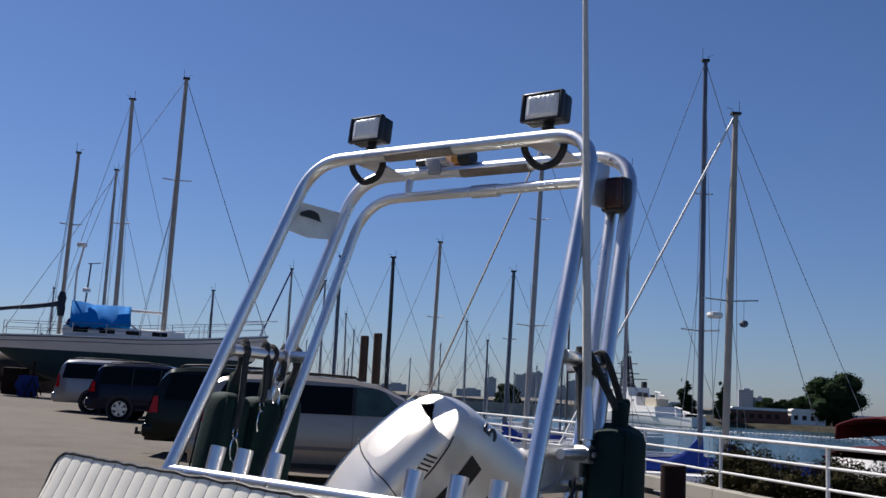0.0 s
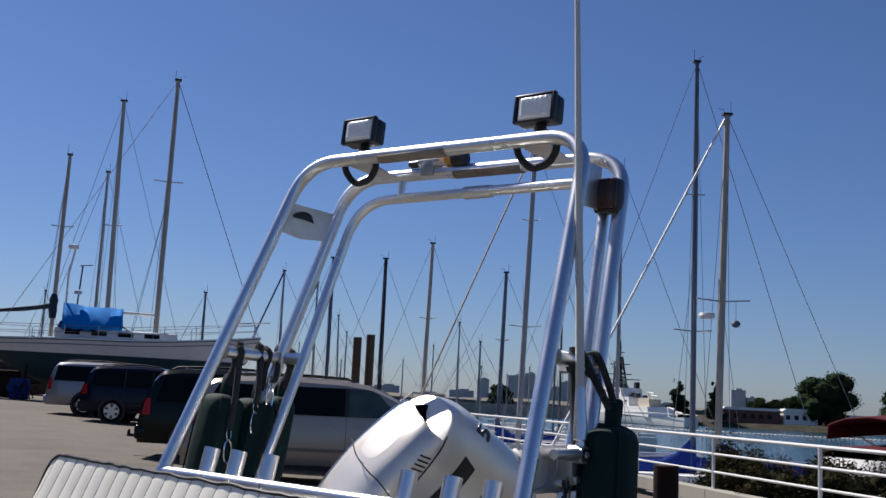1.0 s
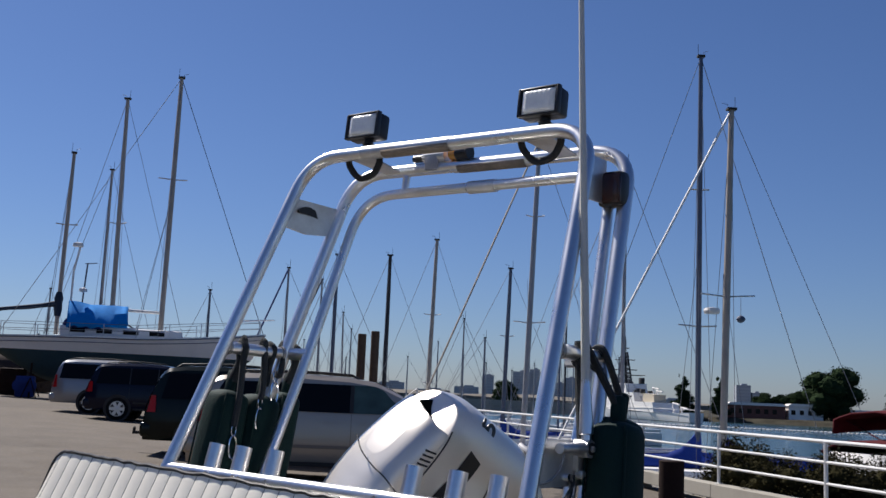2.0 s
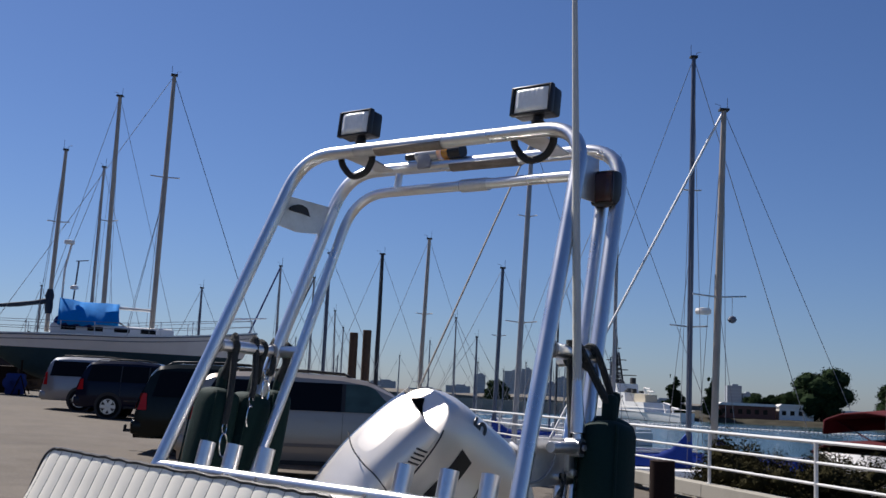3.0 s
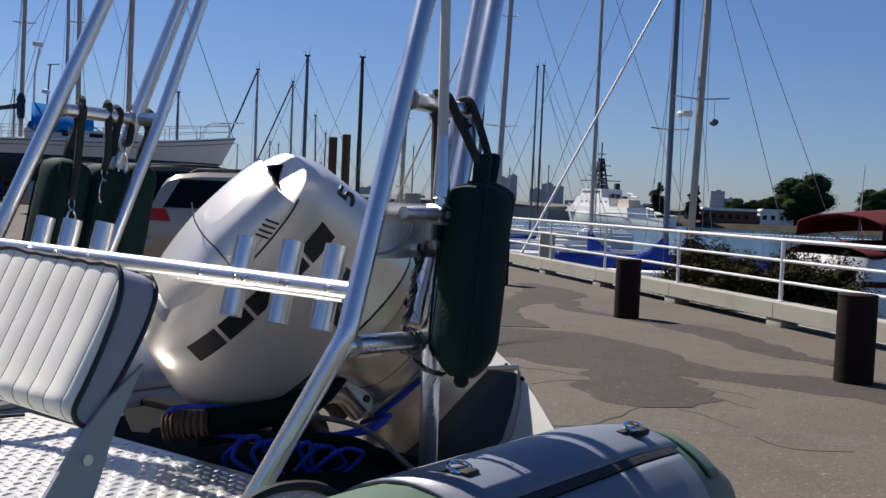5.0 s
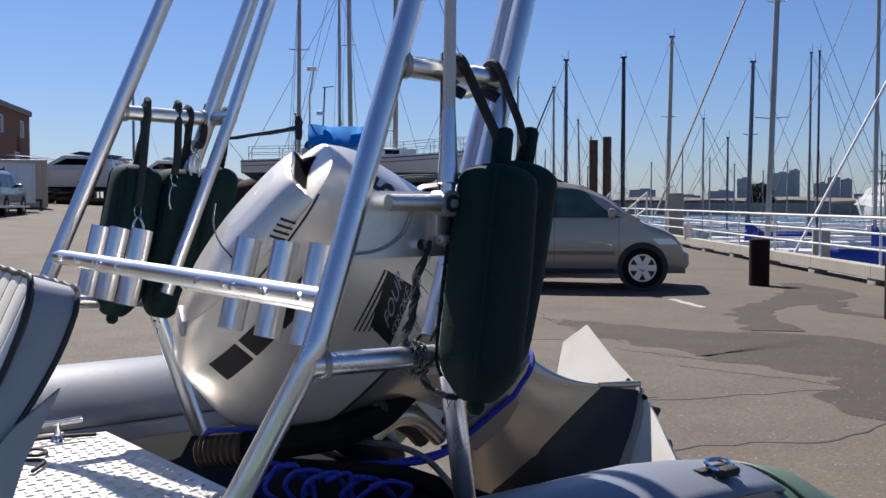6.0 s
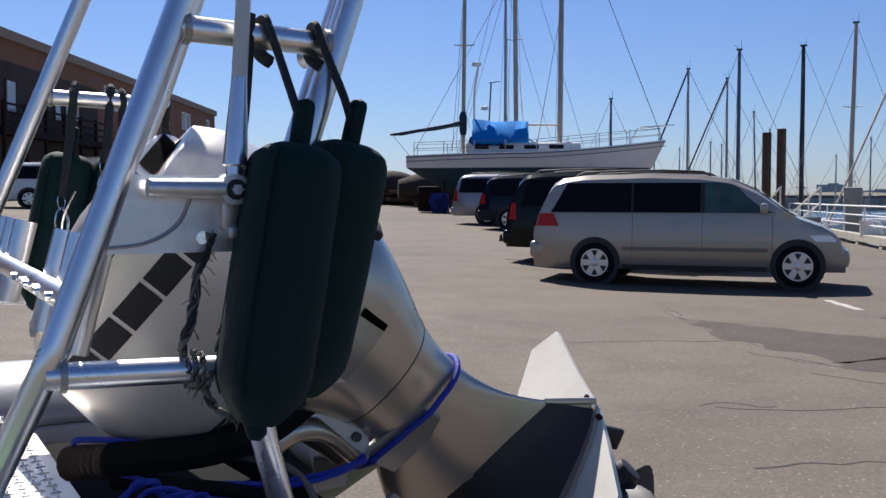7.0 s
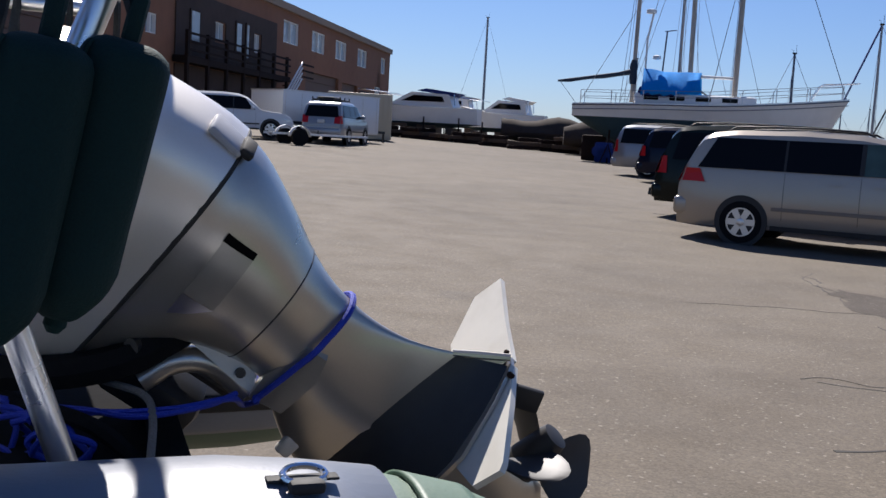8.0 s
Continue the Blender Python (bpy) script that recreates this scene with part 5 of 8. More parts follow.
build_moored(-12.6, 57.0, 8.1, 0.07, MAST_ALU, stay=3.6, furled=CANVAS_BLUE)
build_moored(-12.0, 63.3, 8.2, 0.07, MAST_ALU, stay=3.8, furled=MAST_DARK)
build_moored(-9.45, 54.6, 8.6, 0.10, MAST_BLUE, stay=3.6)
build_moored(-11.5, 69.5, 6.7, 0.06, MAST_ALU, L=7.5, stay=3.0, tilt=(0.03, 0))
build_moored(-8.42, 67.0, 10.3, 0.14, MAST_DARK, stay=4.2, spread=((1.9, 0.35),), label="moored sailboat with a thick black mast")
build_moored(-5.2, 62.3, 10.7, 0.12, MAST_TAN, stay=4.0, tilt=(-0.018, 0), spread=((6.2, 0.5), (2.2, 0.3)))
build_moored(-3.05, 60.5, 5.9, 0.05, MAST_ALU, L=7.0, stay=2.6)
build_moored(-2.1, 66.5, 5.2, 0.07, MAST_BLUE, L=7.0, stay=3.9)
build_moored(-0.7, 60.6, 8.9, 0.12, MAST_BLUE, stay=4.4, spread=((5.0, 0.4),), cover=COVER_BLUE, tilt=(-0.02, 0))
build_moored(0.55, 50.5, 14.0, 0.13, MAST_ALU, L=12, stay=5.6, furled=MAST_TAN, spread=((5.1, 0.75), (10.2, 0.45)), tilt=(-0.025, 0), label="moored sailboat with a tall mast and a furled headsail")
build_moored(7.0, 40.1, 14.8, 0.108, MAST_BLUE, heading=8, L=11, stay=5.0, spread=((4.45, 0.72), (9.6, 0.4)), cover=COVER_BLUE, label="moored sailboat with a blue-grey mast and dark blue sail cover")
RADAR = build_moored(7.8, 39.6, 12.6, 0.135, MAST_TAN, heading=188, L=12.5, stay=6.4, furled=HULL_WHITE, spread=((5.55, 1.0),), cover=COVER_BLUE, tilt=(-0.02, 0.0), label="moored sailboat with a tan mast carrying a white radome")
g = Geo()
g.lathe([(0.02, -0.12), (0.26, -0.1), (0.30, 0.0), (0.26, 0.1), (0.02, 0.14)], 16, Matrix.Translation((0.42, 0, 5.0 - WATER_Z)))
part("radome", g, HULL_WHITE, RADAR, "white radar dome on the mast")
g = Geo()
g.lathe([(0.01, -0.14), (0.12, -0.1), (0.17, 0.0), (0.12, 0.1), (0.01, 0.14)], 14, Matrix.Translation((-0.66, 0, 4.75 - WATER_Z)))
part("anchor_ball", g, MAST_BLUE, RADAR, "dark ball hanging in the rigging")
wire(RADAR, (-0.66, 0, 4.85 - WATER_Z), (-0.66, 0, 5.6 - WATER_Z), 0.01)
build_moored(4.45, 42.5, 11.0, 0.075, MAST_ALU, heading=175, stay=4.5, cover=COVER_BLUE, label="moored sailboat with a blue-covered boom beside the quay")
build_moored(2.45, 61.0, 9.3, 0.06, MAST_BLUE, stay=3.4)
build_moored(3.1, 71.7, 10.8, 0.07, MAST_DARK, stay=-3.0, L=10)
build_moored(-22.6, 55.8, 13.1, 0.09, MAST_ALU, stay=4.4, label="sailboat behind the yard with a bare mast")
build_moored(-21.6, 55.2, 17.0, 0.13, MAST_TAN, L=11, stay=5.0, spread=((10.0, 0.5),), tilt=(0.012, 0), label="tall-masted sailboat behind the yard")
build_moored(-18.2, 61.0, 7.1, 0.08, MAST_BLUE, stay=3.6, L=7.5)
build_moored(-29.9, 65.0, 7.2, 0.06, MAST_ALU, stay=3.0, L=7.5)
rng = random.Random(4)
for i in range(20):
    xx = -46 + i * 3.0 + rng.uniform(-1, 1)
    build_moored(xx, rng.uniform(95, 125), rng.uniform(4.5, 7.5), 0.07, MAST_ALU if i % 3 else MAST_BLUE, L=8.0, stay=3.2, detail=False, label="distant moored sailboat with a bare mast")
build_moored(-71.0, 106.0, 15.9, 0.15, MAST_ALU, heading=215, L=10.0, stay=5.0, label="sailboat with a tall bare mast beyond the yard")
tr = thing("wind_vane_pole", turned(-24.3, 57.2, 0.8, 0), "thin bent pole standing among the yard boats", "pole")
g = Geo()
g.tube([(-0.25, 0, 0), (0.15, 0, 7.2)], 0.05, 6)
g.tube([(0.0, 0, 7.2), (0.7, 0, 7.25)], 0.03, 6)
part("pole", g, MAST_BLUE, tr)

# two tall piles and the dock
for x, y, top, w in ((-7.0, 48.95, 4.2, 0.2), (-6.4, 49.05, 4.35, 0.2)):
    g = Geo()
    g.lathe([(w, WATER_Z - 1), (w, top - 0.02), (w * 0.92, top)], 12)
    ob = tagged(part("mooring_post", g, WOOD, None, "tall dark timber pile standing in the marina"), category="pile", group="mooring piles")
    ob.location = (x, y, 0)


def build_docks():
    for x0, x1, y, label in ((-30, 14, 58.5, "grey plank floating dock among the sailboats"), (-4, 22, 46.0, "grey plank floating dock near the quay"), (-34, 10, 74, "grey plank floating dock further out")):
        dock = thing("floating_dock", Matrix.Translation(((x0 + x1) / 2, y, WATER_Z)), label, "dock", "floating docks")
        L = x1 - x0
        for i in range(int(L / 4)):
            g = Geo()
            g.block((-L / 2 + 2 + i * 4, 0, 0.22), (3.97, 1.6, 0.5), 0.03)
            part("dock_section", g, DOCK, dock)


build_docks()


def build_ketch():
    """The grey-hulled ketch standing ashore on its keel and stands."""
    gx, gy = -18.2, 49.7
    k = thing("yacht_on_stands", turned(gx, gy, lot_z(gx, gy), 23.5), "grey-white two-masted yacht on stands under a blue tarpaulin", "yacht")
    z = -lot_z(gx, gy)
    hull_parts(k, 12.6, 3.4, z + 1.35, z + 2.82, (z + 3.5, z + 3.35, z + 4.1), HULL_GREY, BOTTOM_TEAL, HULL_WHITE)
    g = Geo()
    g.prism([(-2.2, 1.5), (-2.6, 0.14), (1.4, 0.14), (1.9, 1.5)], -0.16, 0.16, Matrix.Translation((0, 0, 0)) @ Matrix(((1, 0, 0, 0), (0, 0, 1, 0), (0, 1, 0, 0), (0, 0, 0, 1))) @ Matrix.Translation((0, z + 0.8, 0)))
    part("keel", g, BOTTOM_TEAL, k, "dark teal keel")
    c = Geo()
    c.block((-0.6, 0, z + 3.75), (5.6, 1.9, 0.55), 0.14)
    cab = part("cabin", c, HULL_WHITE, k)
    for i in range(4):
        for s in (-1, 1):
            w = Geo()
            w.block((-2.6 + i * 1.2, s * 0.955, z + 3.82), (0.7, 0.02, 0.2), 0.01)
            part("cabin_window", w, GLASS_DARK, cab)
    # tarpaulin hanging over the boom
    t = Geo()
    rows = []
    for i in range(17):
        f = i / 16
        x = -3.1 + 2.75 * f
        sag = 0.08 * math.sin(f * math.pi)
        rows.append([Vector((x + 0.05 * math.sin(7 * v + 3 * f), y + 0.05 * math.sin(9 * f + v), z + h - sag + 0.03 * math.sin(11 * f + 2 * v)))
                     for v, (y, h) in enumerate(((-1.2, 3.9 + 0.22 * f + 0.05 * (i % 3)), (-1.12, 4.25 + 0.05 * f), (-0.8, 4.7), (-0.06, 5.22 - 0.1 * f), (0.06, 5.22 - 0.1 * f), (0.8, 4.7), (1.12, 4.25), (1.2, 4.0)))])
    t.rings(rows, cap=False, loop=False)
    tp = part("tarpaulin", t, TARP_BLUE, k, "bright blue creased tarpaulin", sharp=22)
    sm = tp.modifiers.new("thick", "SOLIDIFY")
    sm.thickness = 0.02
    d = Geo()
    d.block((-2.3, 0, z + 4.0), (1.9, 1.9, 0.75), 0.25)
    part("dodger", d, CANVAS_BLUE, k, "dark blue spray hood")
    for s in (-1, 1):
        pts, top, mid = [], [], []
        for i in range(9):
            f = i / 8
            x = -5.9 + 11.9 * f
            zz = z + lerp([(-6, 3.4), (0, 3.5), (6.3, 4.1)], x)[0]
            w = lerp([(-6.3, 0.75), (-4, 1.35), (0, 1.62), (3, 1.2), (5, 0.6), (6.3, 0.1)], x)[0]
            top.append((x, s * w, zz + 0.65))
            mid.append((x, s * w, zz + 0.35))
            st = Geo()
            st.tube([(x, s * w, zz), (x, s * w, zz + 0.66)], 0.02, 6)
            part("stanchion", st, ALU_DULL, k)
        for q in (top, mid):
            st = Geo()
            st.tube(q, 0.012, 5)
            part("lifeline", st, WIRE, k)
    pul = Geo()
    pul.tube(bend([(4.6, -0.6, z + 4.0), (5.0, -0.6, z + 4.75), (6.7, -0.05, z + 4.9), (6.7, 0.05, z + 4.9), (5.0, 0.6, z + 4.75), (4.6, 0.6, z + 4.0)], 0.2, 4), 0.022, 6)
    part("pulpit", pul, CHROME, k)
    p = mast_parts(k, 1.2, 0, z + 3.6, 16.2, 0.125, MAST_TAN, ((11.0, 0.7),), (0.005, 0))
    q = mast_parts(k, -3.55, 0, z + 3.6, 11.8, 0.10, MAST_TAN, ((8.3, 0.5),), (0.01, 0))
    wire(k, p, (6.2, 0, z + 4.1), 0.018, MAST_BLUE, "forestay")
    wire(k, p, (-6.0, 0, z + 3.6), 0.014, None, "backstay")
    for s in (-1, 1):
        wire(k, p, (1.0, s * 1.6, z + 3.5), 0.012, None, "shroud")
        wire(k, p - Vector((0, 0, 6)), (0.0, s * 1.6, z + 3.5), 0.012, None, "shroud")
        wire(k, q, (-4.0, s * 1.4, z + 3.5), 0.012, None, "shroud")
    b = Geo()
    b.tube([(-3.6, 0, z + 5.05), (-4.2, 0.03, z + 4.92), (-4.9, 0.1, z + 4.80), (-5.7, 0.16, z + 4.70), (-6.6, 0.25, z + 4.55), (-7.2, 0.3, z + 4.50)], [0.15, 0.105, 0.115, 0.085, 0.095, 0.05], 8)
    part("mizzen_boom", b, COVER_SLATE, k, "boom in a slate blue cover")
    b = Geo()
    b.lathe([(0.15, 0), (0.19, 0.35), (0.17, 0.6), (0.21, 0.85), (0.12, 1.15)], 10, Matrix.Translation((-3.55, 0, z + 4.45)))
    part("mast_boot", b, COVER_SLATE, k, "bunched slate blue cover round the mast")
    wire(k, (-7.1, 0.3, z + 4.5), (-6.2, 0.2, z + 3.4), 0.012, None, "sheet")
    for dz, dr in ((0.02, 0.02), (0.22, 0.012)):
        st = Geo()
        for sg in (-1, 1):
            st.tube([(x, sg * (w + dr), zs - dz) for x, w, _, zs, _ in hull_rows(12.6, 3.4, z + 1.35, z + 2.82, (z + 3.5, z + 3.35, z + 4.1))], 0.028 if dz < 0.1 else 0.016, 5)
        part("sheer_stripe", st, MAST_BLUE, k, "dark stripe under the rail")
    b = Geo()
    b.tube([(1.1, 0, z + 4.9), (-1.2, 0, z + 4.95)], 0.07, 8)
    part("main_boom", b, HULL_WHITE, k)
    b = Geo()
    b.tube([(0.6, 0, z + 3.7), (-1.3, 0.2, z + 4.8)], 0.04, 6)
    part("boom_gallows", b, MAST_TAN, k)
    rad = Geo()
    rad.tube([(-3.0, 0, z + 3.6), (-3.0, 0, z + 6.6), (-2.8, 0, z + 7.8)], 0.05, 6)
    rad.lathe([(0.05, -0.1), (0.24, -0.08), (0.24, 0.08), (0.05, 0.12)], 12, Matrix.Translation((-2.9, 0, z + 7.9)))
    rad.lathe([(0.05, -0.1), (0.2, -0.06), (0.18, 0.08), (0.05, 0.12)], 12, Matrix.Translation((-2.5, 0, z + 5.75)))
    part("radar_pole", rad, HULL_WHITE, k)
    for i, x in enumerate((-4.4, -1.8, 1.2, 3.6)):
        for s in (-1, 1):
            j = Geo()
            top = (x, s * 1.15, z + 2.2)
            j.tube([(x, s * 1.5, 0.0), top], 0.045, 6)
            j.tube([(x - 0.35, s * 1.9, 0.0), (x, s * 1.4, 1.0)], 0.03, 6)
            j.tube([(x + 0.35, s * 1.9, 0.0), (x, s * 1.4, 1.0)], 0.03, 6)
            part("jack_stand", j, RUSTY, k)
    cr = Geo()
    cr.block((-0.4, 0, 0.07), (3.6, 0.7, 0.14), 0.02)
    part("keel_block", cr, WOOD, k)
    return k


build_ketch()


TARP_DARK = material("dark_brown_canvas", (0.045, 0.036, 0.032), 0.9, vary=0.3, grain=3, bump=0.5, spec=0.2)


def build_yard_boats():
    """Power boats and a covered hull on blocks at the back of the lot."""
    def powerboat(x, y, heading, L, label, top_mat):
        z = lot_z(x, y)
        b = thing("powerboat_on_blocks", turned(x, y, z, heading), label, "powerboat", "boats on blocks in the yard")
        hull_parts(b, L, L * 0.33, 0.75, 1.05, (2.0, 2.0, 2.45), HULL_WHITE, BOTTOM_TEAL, HULL_WHITE)
        c = Geo()
        c.prism([(-L * 0.32, 2.0), (-L * 0.28, 2.9), (L * 0.02, 3.0), (L * 0.22, 2.1)], -L * 0.11, L * 0.11, Matrix(((1, 0, 0, 0), (0, 0, 1, 0), (0, 1, 0, 0), (0, 0, 0, 1))))
        part("cabin", c, HULL_WHITE, b)
        for s in (-1, 1):
            w = Geo()
            w.prism([(-L * 0.25, 2.4), (-L * 0.23, 2.75), (L * 0.0, 2.8), (L * 0.1, 2.4)], s * L * 0.112 - 0.01, s * L * 0.112 + 0.01, Matrix(((1, 0, 0, 0), (0, 0, 1, 0), (0, 1, 0, 0), (0, 0, 0, 1))))
            part("window", w, GLASS_DARK, b)
        k = Geo()
        k.prism([(-L * 0.36, 3.0), (-L * 0.1, 3.25), (-L * 0.02, 3.1), (-L * 0.3, 2.8)], -L * 0.1, L * 0.1, Matrix(((1, 0, 0, 0), (0, 0, 1, 0), (0, 1, 0, 0), (0, 0, 0, 1))))
        part("canopy", k, top_mat, b)
        for xx in (-L * 0.33, -L * 0.08):
            for s in (-1, 1):
                f = Geo()
                f.tube([(xx, s * L * 0.1, 2.2), (xx + 0.1, s * L * 0.1, 3.05)], 0.03, 5)
                part("canopy_post", f, CHROME, b)
        f = Geo()
        f.tube(spline([(L * 0.2, -L * 0.12, 2.9), (L * 0.5, 0, 3.1), (L * 0.2, L * 0.12, 2.9)], 4), 0.03, 5)
        part("rail", f, CHROME, b)
        for xx in (-L * 0.3, 0.0, L * 0.25):
            o = Geo()
            o.block((xx, 0, 0.38), (0.5, L * 0.26, 0.76), 0.03)
            part("block", o, WOOD, b)
        for i in range(6):
            p = Geo()
            s = -1 if i % 2 else 1
            p.tube([(-L * 0.4 + i * L * 0.14, s * L * 0.2, 0), (-L * 0.38 + i * L * 0.14, s * L * 0.14, 1.4)], 0.05, 6)
            part("stand", p, RUSTY, b)
        return b

    powerboat(-41.6, 57.0, 200, 8.5, "white power cruiser with a blue canopy on blocks", CANVAS_BLUE)
    powerboat(-39.9, 64.5, 195, 6.4, "white power cruiser on blocks at the back of the yard", HULL_WHITE)
    powerboat(-47.0, 66.0, 205, 9.0, "older white cruiser on blocks near the building", VINYL_GREY)
    for x, y, L, label in ((-32.4, 58.4, 5.6, "dark hull under a brown cover in the yard"), (-26.5, 55.5, 5.0, "dark brown covered hull standing beside the yacht")):
        z = lot_z(x, y)
        b = thing("covered_hull", turned(x, y, z, 32), label, "boat")
        g = Geo()
        rows = []
        for i in range(9):
            f = i / 8
            w = 1.25 * math.sin(math.pi * (0.22 + 0.56 * f)) * (1 + 0.10 * math.sin(7 * f + x))
            rows.append([Vector((-L / 2 + L * f, w * math.cos(t), 1.0 + (0.95 + 0.18 * math.sin(9 * f + y) if math.sin(t) > 0 else 0.6) * math.sin(t) * (0.75 + 0.25 * math.sin(math.pi * f)))) for t in [2 * math.pi * j / 14 for j in range(14)]])
        g.rings(rows)
        part("cover", g, TARP_DARK, b, "dark brown canvas cover")
        o = Geo()
        o.block((0, 0, 0.3), (L * 0.6, 1.4, 0.6), 0.05)
        part("cradle", o, WOOD, b)
    rnd = random.Random(31)
    for i in range(26):
        x, y = -45.5 + i * 0.78 + rnd.uniform(-0.3, 0.3), 55.6 + rnd.uniform(-1.2, 1.2)
        t = thing("timber_stack", turned(x, y, lot_z(x, y), rnd.uniform(-20, 60)), "dark weathered timbers stacked under the yard boats", "timber stack", "timber stacks in the yard")
        for k in range(rnd.randint(2, 4)):
            o = Geo()
            o.block((rnd.uniform(-0.2, 0.2), rnd.uniform(-0.1, 0.1), 0.12 + 0.23 * k), (rnd.uniform(1.0, 2.0), rnd.uniform(0.25, 0.5), 0.22), 0.02, Matrix.Rotation(radians(rnd.uniform(-25, 25)), 3, "Z"))
            part("timber", o, WOOD if k % 2 else RUSTY, t)
    # clutter beside the ketch
    for x, y, s, mat, lab, nm in ((-22.0, 46.9, (0.8, 0.7, 0.95), CANVAS_BLUE, "dark blue bin beside the yacht", "storage_bin"), (-23.3, 48.3, (1.2, 0.7, 1.25), RUSTY, "rusty engine on a pallet beside the yacht", "scrap_engine")):
        t = thing(nm, turned(x, y, lot_z(x, y), 20), lab, nm.replace("_", " "))
        g = Geo()
        g.block((0, 0, s[2] / 2), s, 0.08)
        body = part("body", g, mat, t)
        for i in range(3):
            h = Geo()
            h.lathe([(0.22, -0.06), (0.28, -0.05), (0.28, 0.05), (0.22, 0.06)], 14, Matrix.Translation((-s[0] * 0.3 + i * s[0] * 0.3, -s[1] * 0.5, s[2] * 0.55)) @ Matrix.Rotation(radians(90), 4, "X"))
            part("pulley" if mat is RUSTY else "strap_ring", h, mat, t)


build_yard_boats()


# ---------- the long brown building and what stands before it ----------
def build_workshop():
    C = Vector((-47.5, 60.7, 0))
    w = Vector((0.475, -0.88, 0)).normalized()
    n = Vector((0.88, 0.475, 0)).normalized()
    m = Matrix(((w.x, -n.x, 0, C.x), (w.y, -n.y, 0, C.y), (0, 0, 1, 0), (0, 0, 0, 1)))
    near = Vector((2.1, 2.1, 1.39))
    m = Matrix.Translation(near) @ Matrix.Scale(1.45, 4) @ Matrix.Translation(-near) @ m
    h = thing("workshop_building", m, "long two-storey brown timber-clad workshop with pale windows", "building")
    L, D, E = 66.0, 22.0, 7.2
    wins = [(a, 5.62, 2.5, 1.08) for a in (2.75, 8.5, 13.9, 18.8, 23.8)] + [(28.9, 4.75, 0.75, 0.8), (33.5, 4.8, 0.9, 0.75), (40.0, 4.45, 0.9, 0.7), (3.7, 3.7, 1.7, 0.9), (44.5, 5.6, 1.2, 0.9)]
    openings = [(9.5, 13.3, 1.0, 4.35), (14.2, 21.0, 1.0, 4.5), (45.5, 50.5, 0.8, 4.6)]
    # cladding built in vertical strips, with the openings left out
    cuts = sorted({0.0, L, *[a - b / 2 for a, _, b, _ in wins], *[a + b / 2 for a, _, b, _ in wins], *[o[0] for o in openings], *[o[1] for o in openings]})
    wall = None
    for a, b in zip(cuts, cuts[1:]):
        mid = (a + b) / 2
        spans = [(0.0, E)]
        for c, z, ww, hh in wins:
            if abs(mid - c) < ww / 2:
                spans = [s for lo, hi in spans for s in ((lo, z), (z + hh, hi)) if s[1] > s[0]]
        for a0, a1, z0, z1 in openings:
            if a0 < mid < a1:
                spans = [s for lo, hi in spans for s in ((lo, z0 if lo < z0 else lo), (max(lo, z1), hi)) if s[1] > s[0]]
        for lo, hi in spans:
            g = Geo()
            g.box((mid, 0.15, (lo + hi) / 2), (b - a, 0.3, hi - lo))
            piece = part("wall_panel", g, WALL_BROWN, h, smooth=False)
            wall = wall or piece
    for c, sz in (((L / 2, D, E / 2), (L, 0.3, E)), ((0.15, D / 2 + 0.08, E / 2), (0.3, D - 0.46, E)), ((L - 0.15, D / 2 + 0.08, E / 2), (0.3, D - 0.46, E))):
        g = Geo()
        g.box(c, sz)
        part("wall", g, WALL_BROWN, h, smooth=False)
    r = Geo()
    rows = []
    for x in (-0.06, L + 0.06):
        rows.append([Vector((x, y, z)) for y, z in ((-0.16, E - 0.05), (-0.16, E + 0.3), (D / 4, E + 1.0), (D / 2, E + 1.3), (D * 0.75, E + 1.0), (D + 0.5, E + 0.3), (D + 0.5, E - 0.05))])
    r.rings(rows)
    part("roof", r, ROOF_TAN, h, "tan low-pitched roof with a deep fascia", smooth=False)
    for c, z, ww, hh in wins:
        f = Geo()
        for dx, dz, sx, sz in ((0, 0, ww, 0.08), (0, hh, ww, 0.08), (-ww / 2, hh / 2, 0.08, hh), (ww / 2, hh / 2, 0.08, hh), (0, hh / 2, 0.06, hh)):
            f.box((c + dx, 0.1, z + dz), (sx, 0.14, sz))
        win = part("window", f, HULL_WHITE, h, smooth=False)
        p = Geo()
        p.box((c, 0.16, z + hh / 2), (ww - 0.06, 0.02, hh - 0.06))
        part("pane", p, WINDOW_PALE, win, smooth=False)
    for a0, a1, z0, z1 in openings:
        d = Geo()
        d.box(((a0 + a1) / 2, 0.24, (z0 + z1) / 2), (a1 - a0, 0.04, z1 - z0))
        door = part("roll_door", d, DOOR_BROWN, h, "dark ribbed roll-up door", smooth=False)
        k = int((z1 - z0) / 0.45)
        for i in range(k):
            d = Geo()
            d.block(((a0 + a1) / 2, 0.19, z0 + (i + 0.5) * (z1 - z0) / k), (a1 - a0, 0.05, (z1 - z0) / k - 0.03), 0.01)
            part("slat", d, DOOR_BROWN, door, smooth=False)
    # loggia's recess shade painted as dark boards, with its narrow balcony and the stairs beside it
    for x0, x1, z0, z1 in ((26.2, 38.0, 6.05, 6.35), (26.2, 28.4, 3.9, 6.05), (29.4, 32.9, 3.9, 6.05), (34.1, 38.0, 3.9, 6.05), (28.4, 29.4, 3.9, 4.72), (32.9, 34.1, 3.9, 4.72), (28.4, 29.4, 5.58, 6.05), (32.9, 34.1, 5.58, 6.05)):
        q = Geo()
        q.box(((x0 + x1) / 2, -0.03, (z0 + z1) / 2), (x1 - x0, 0.05, z1 - z0))
        part("dark_board", q, DARK_TIMBER, h, smooth=False)
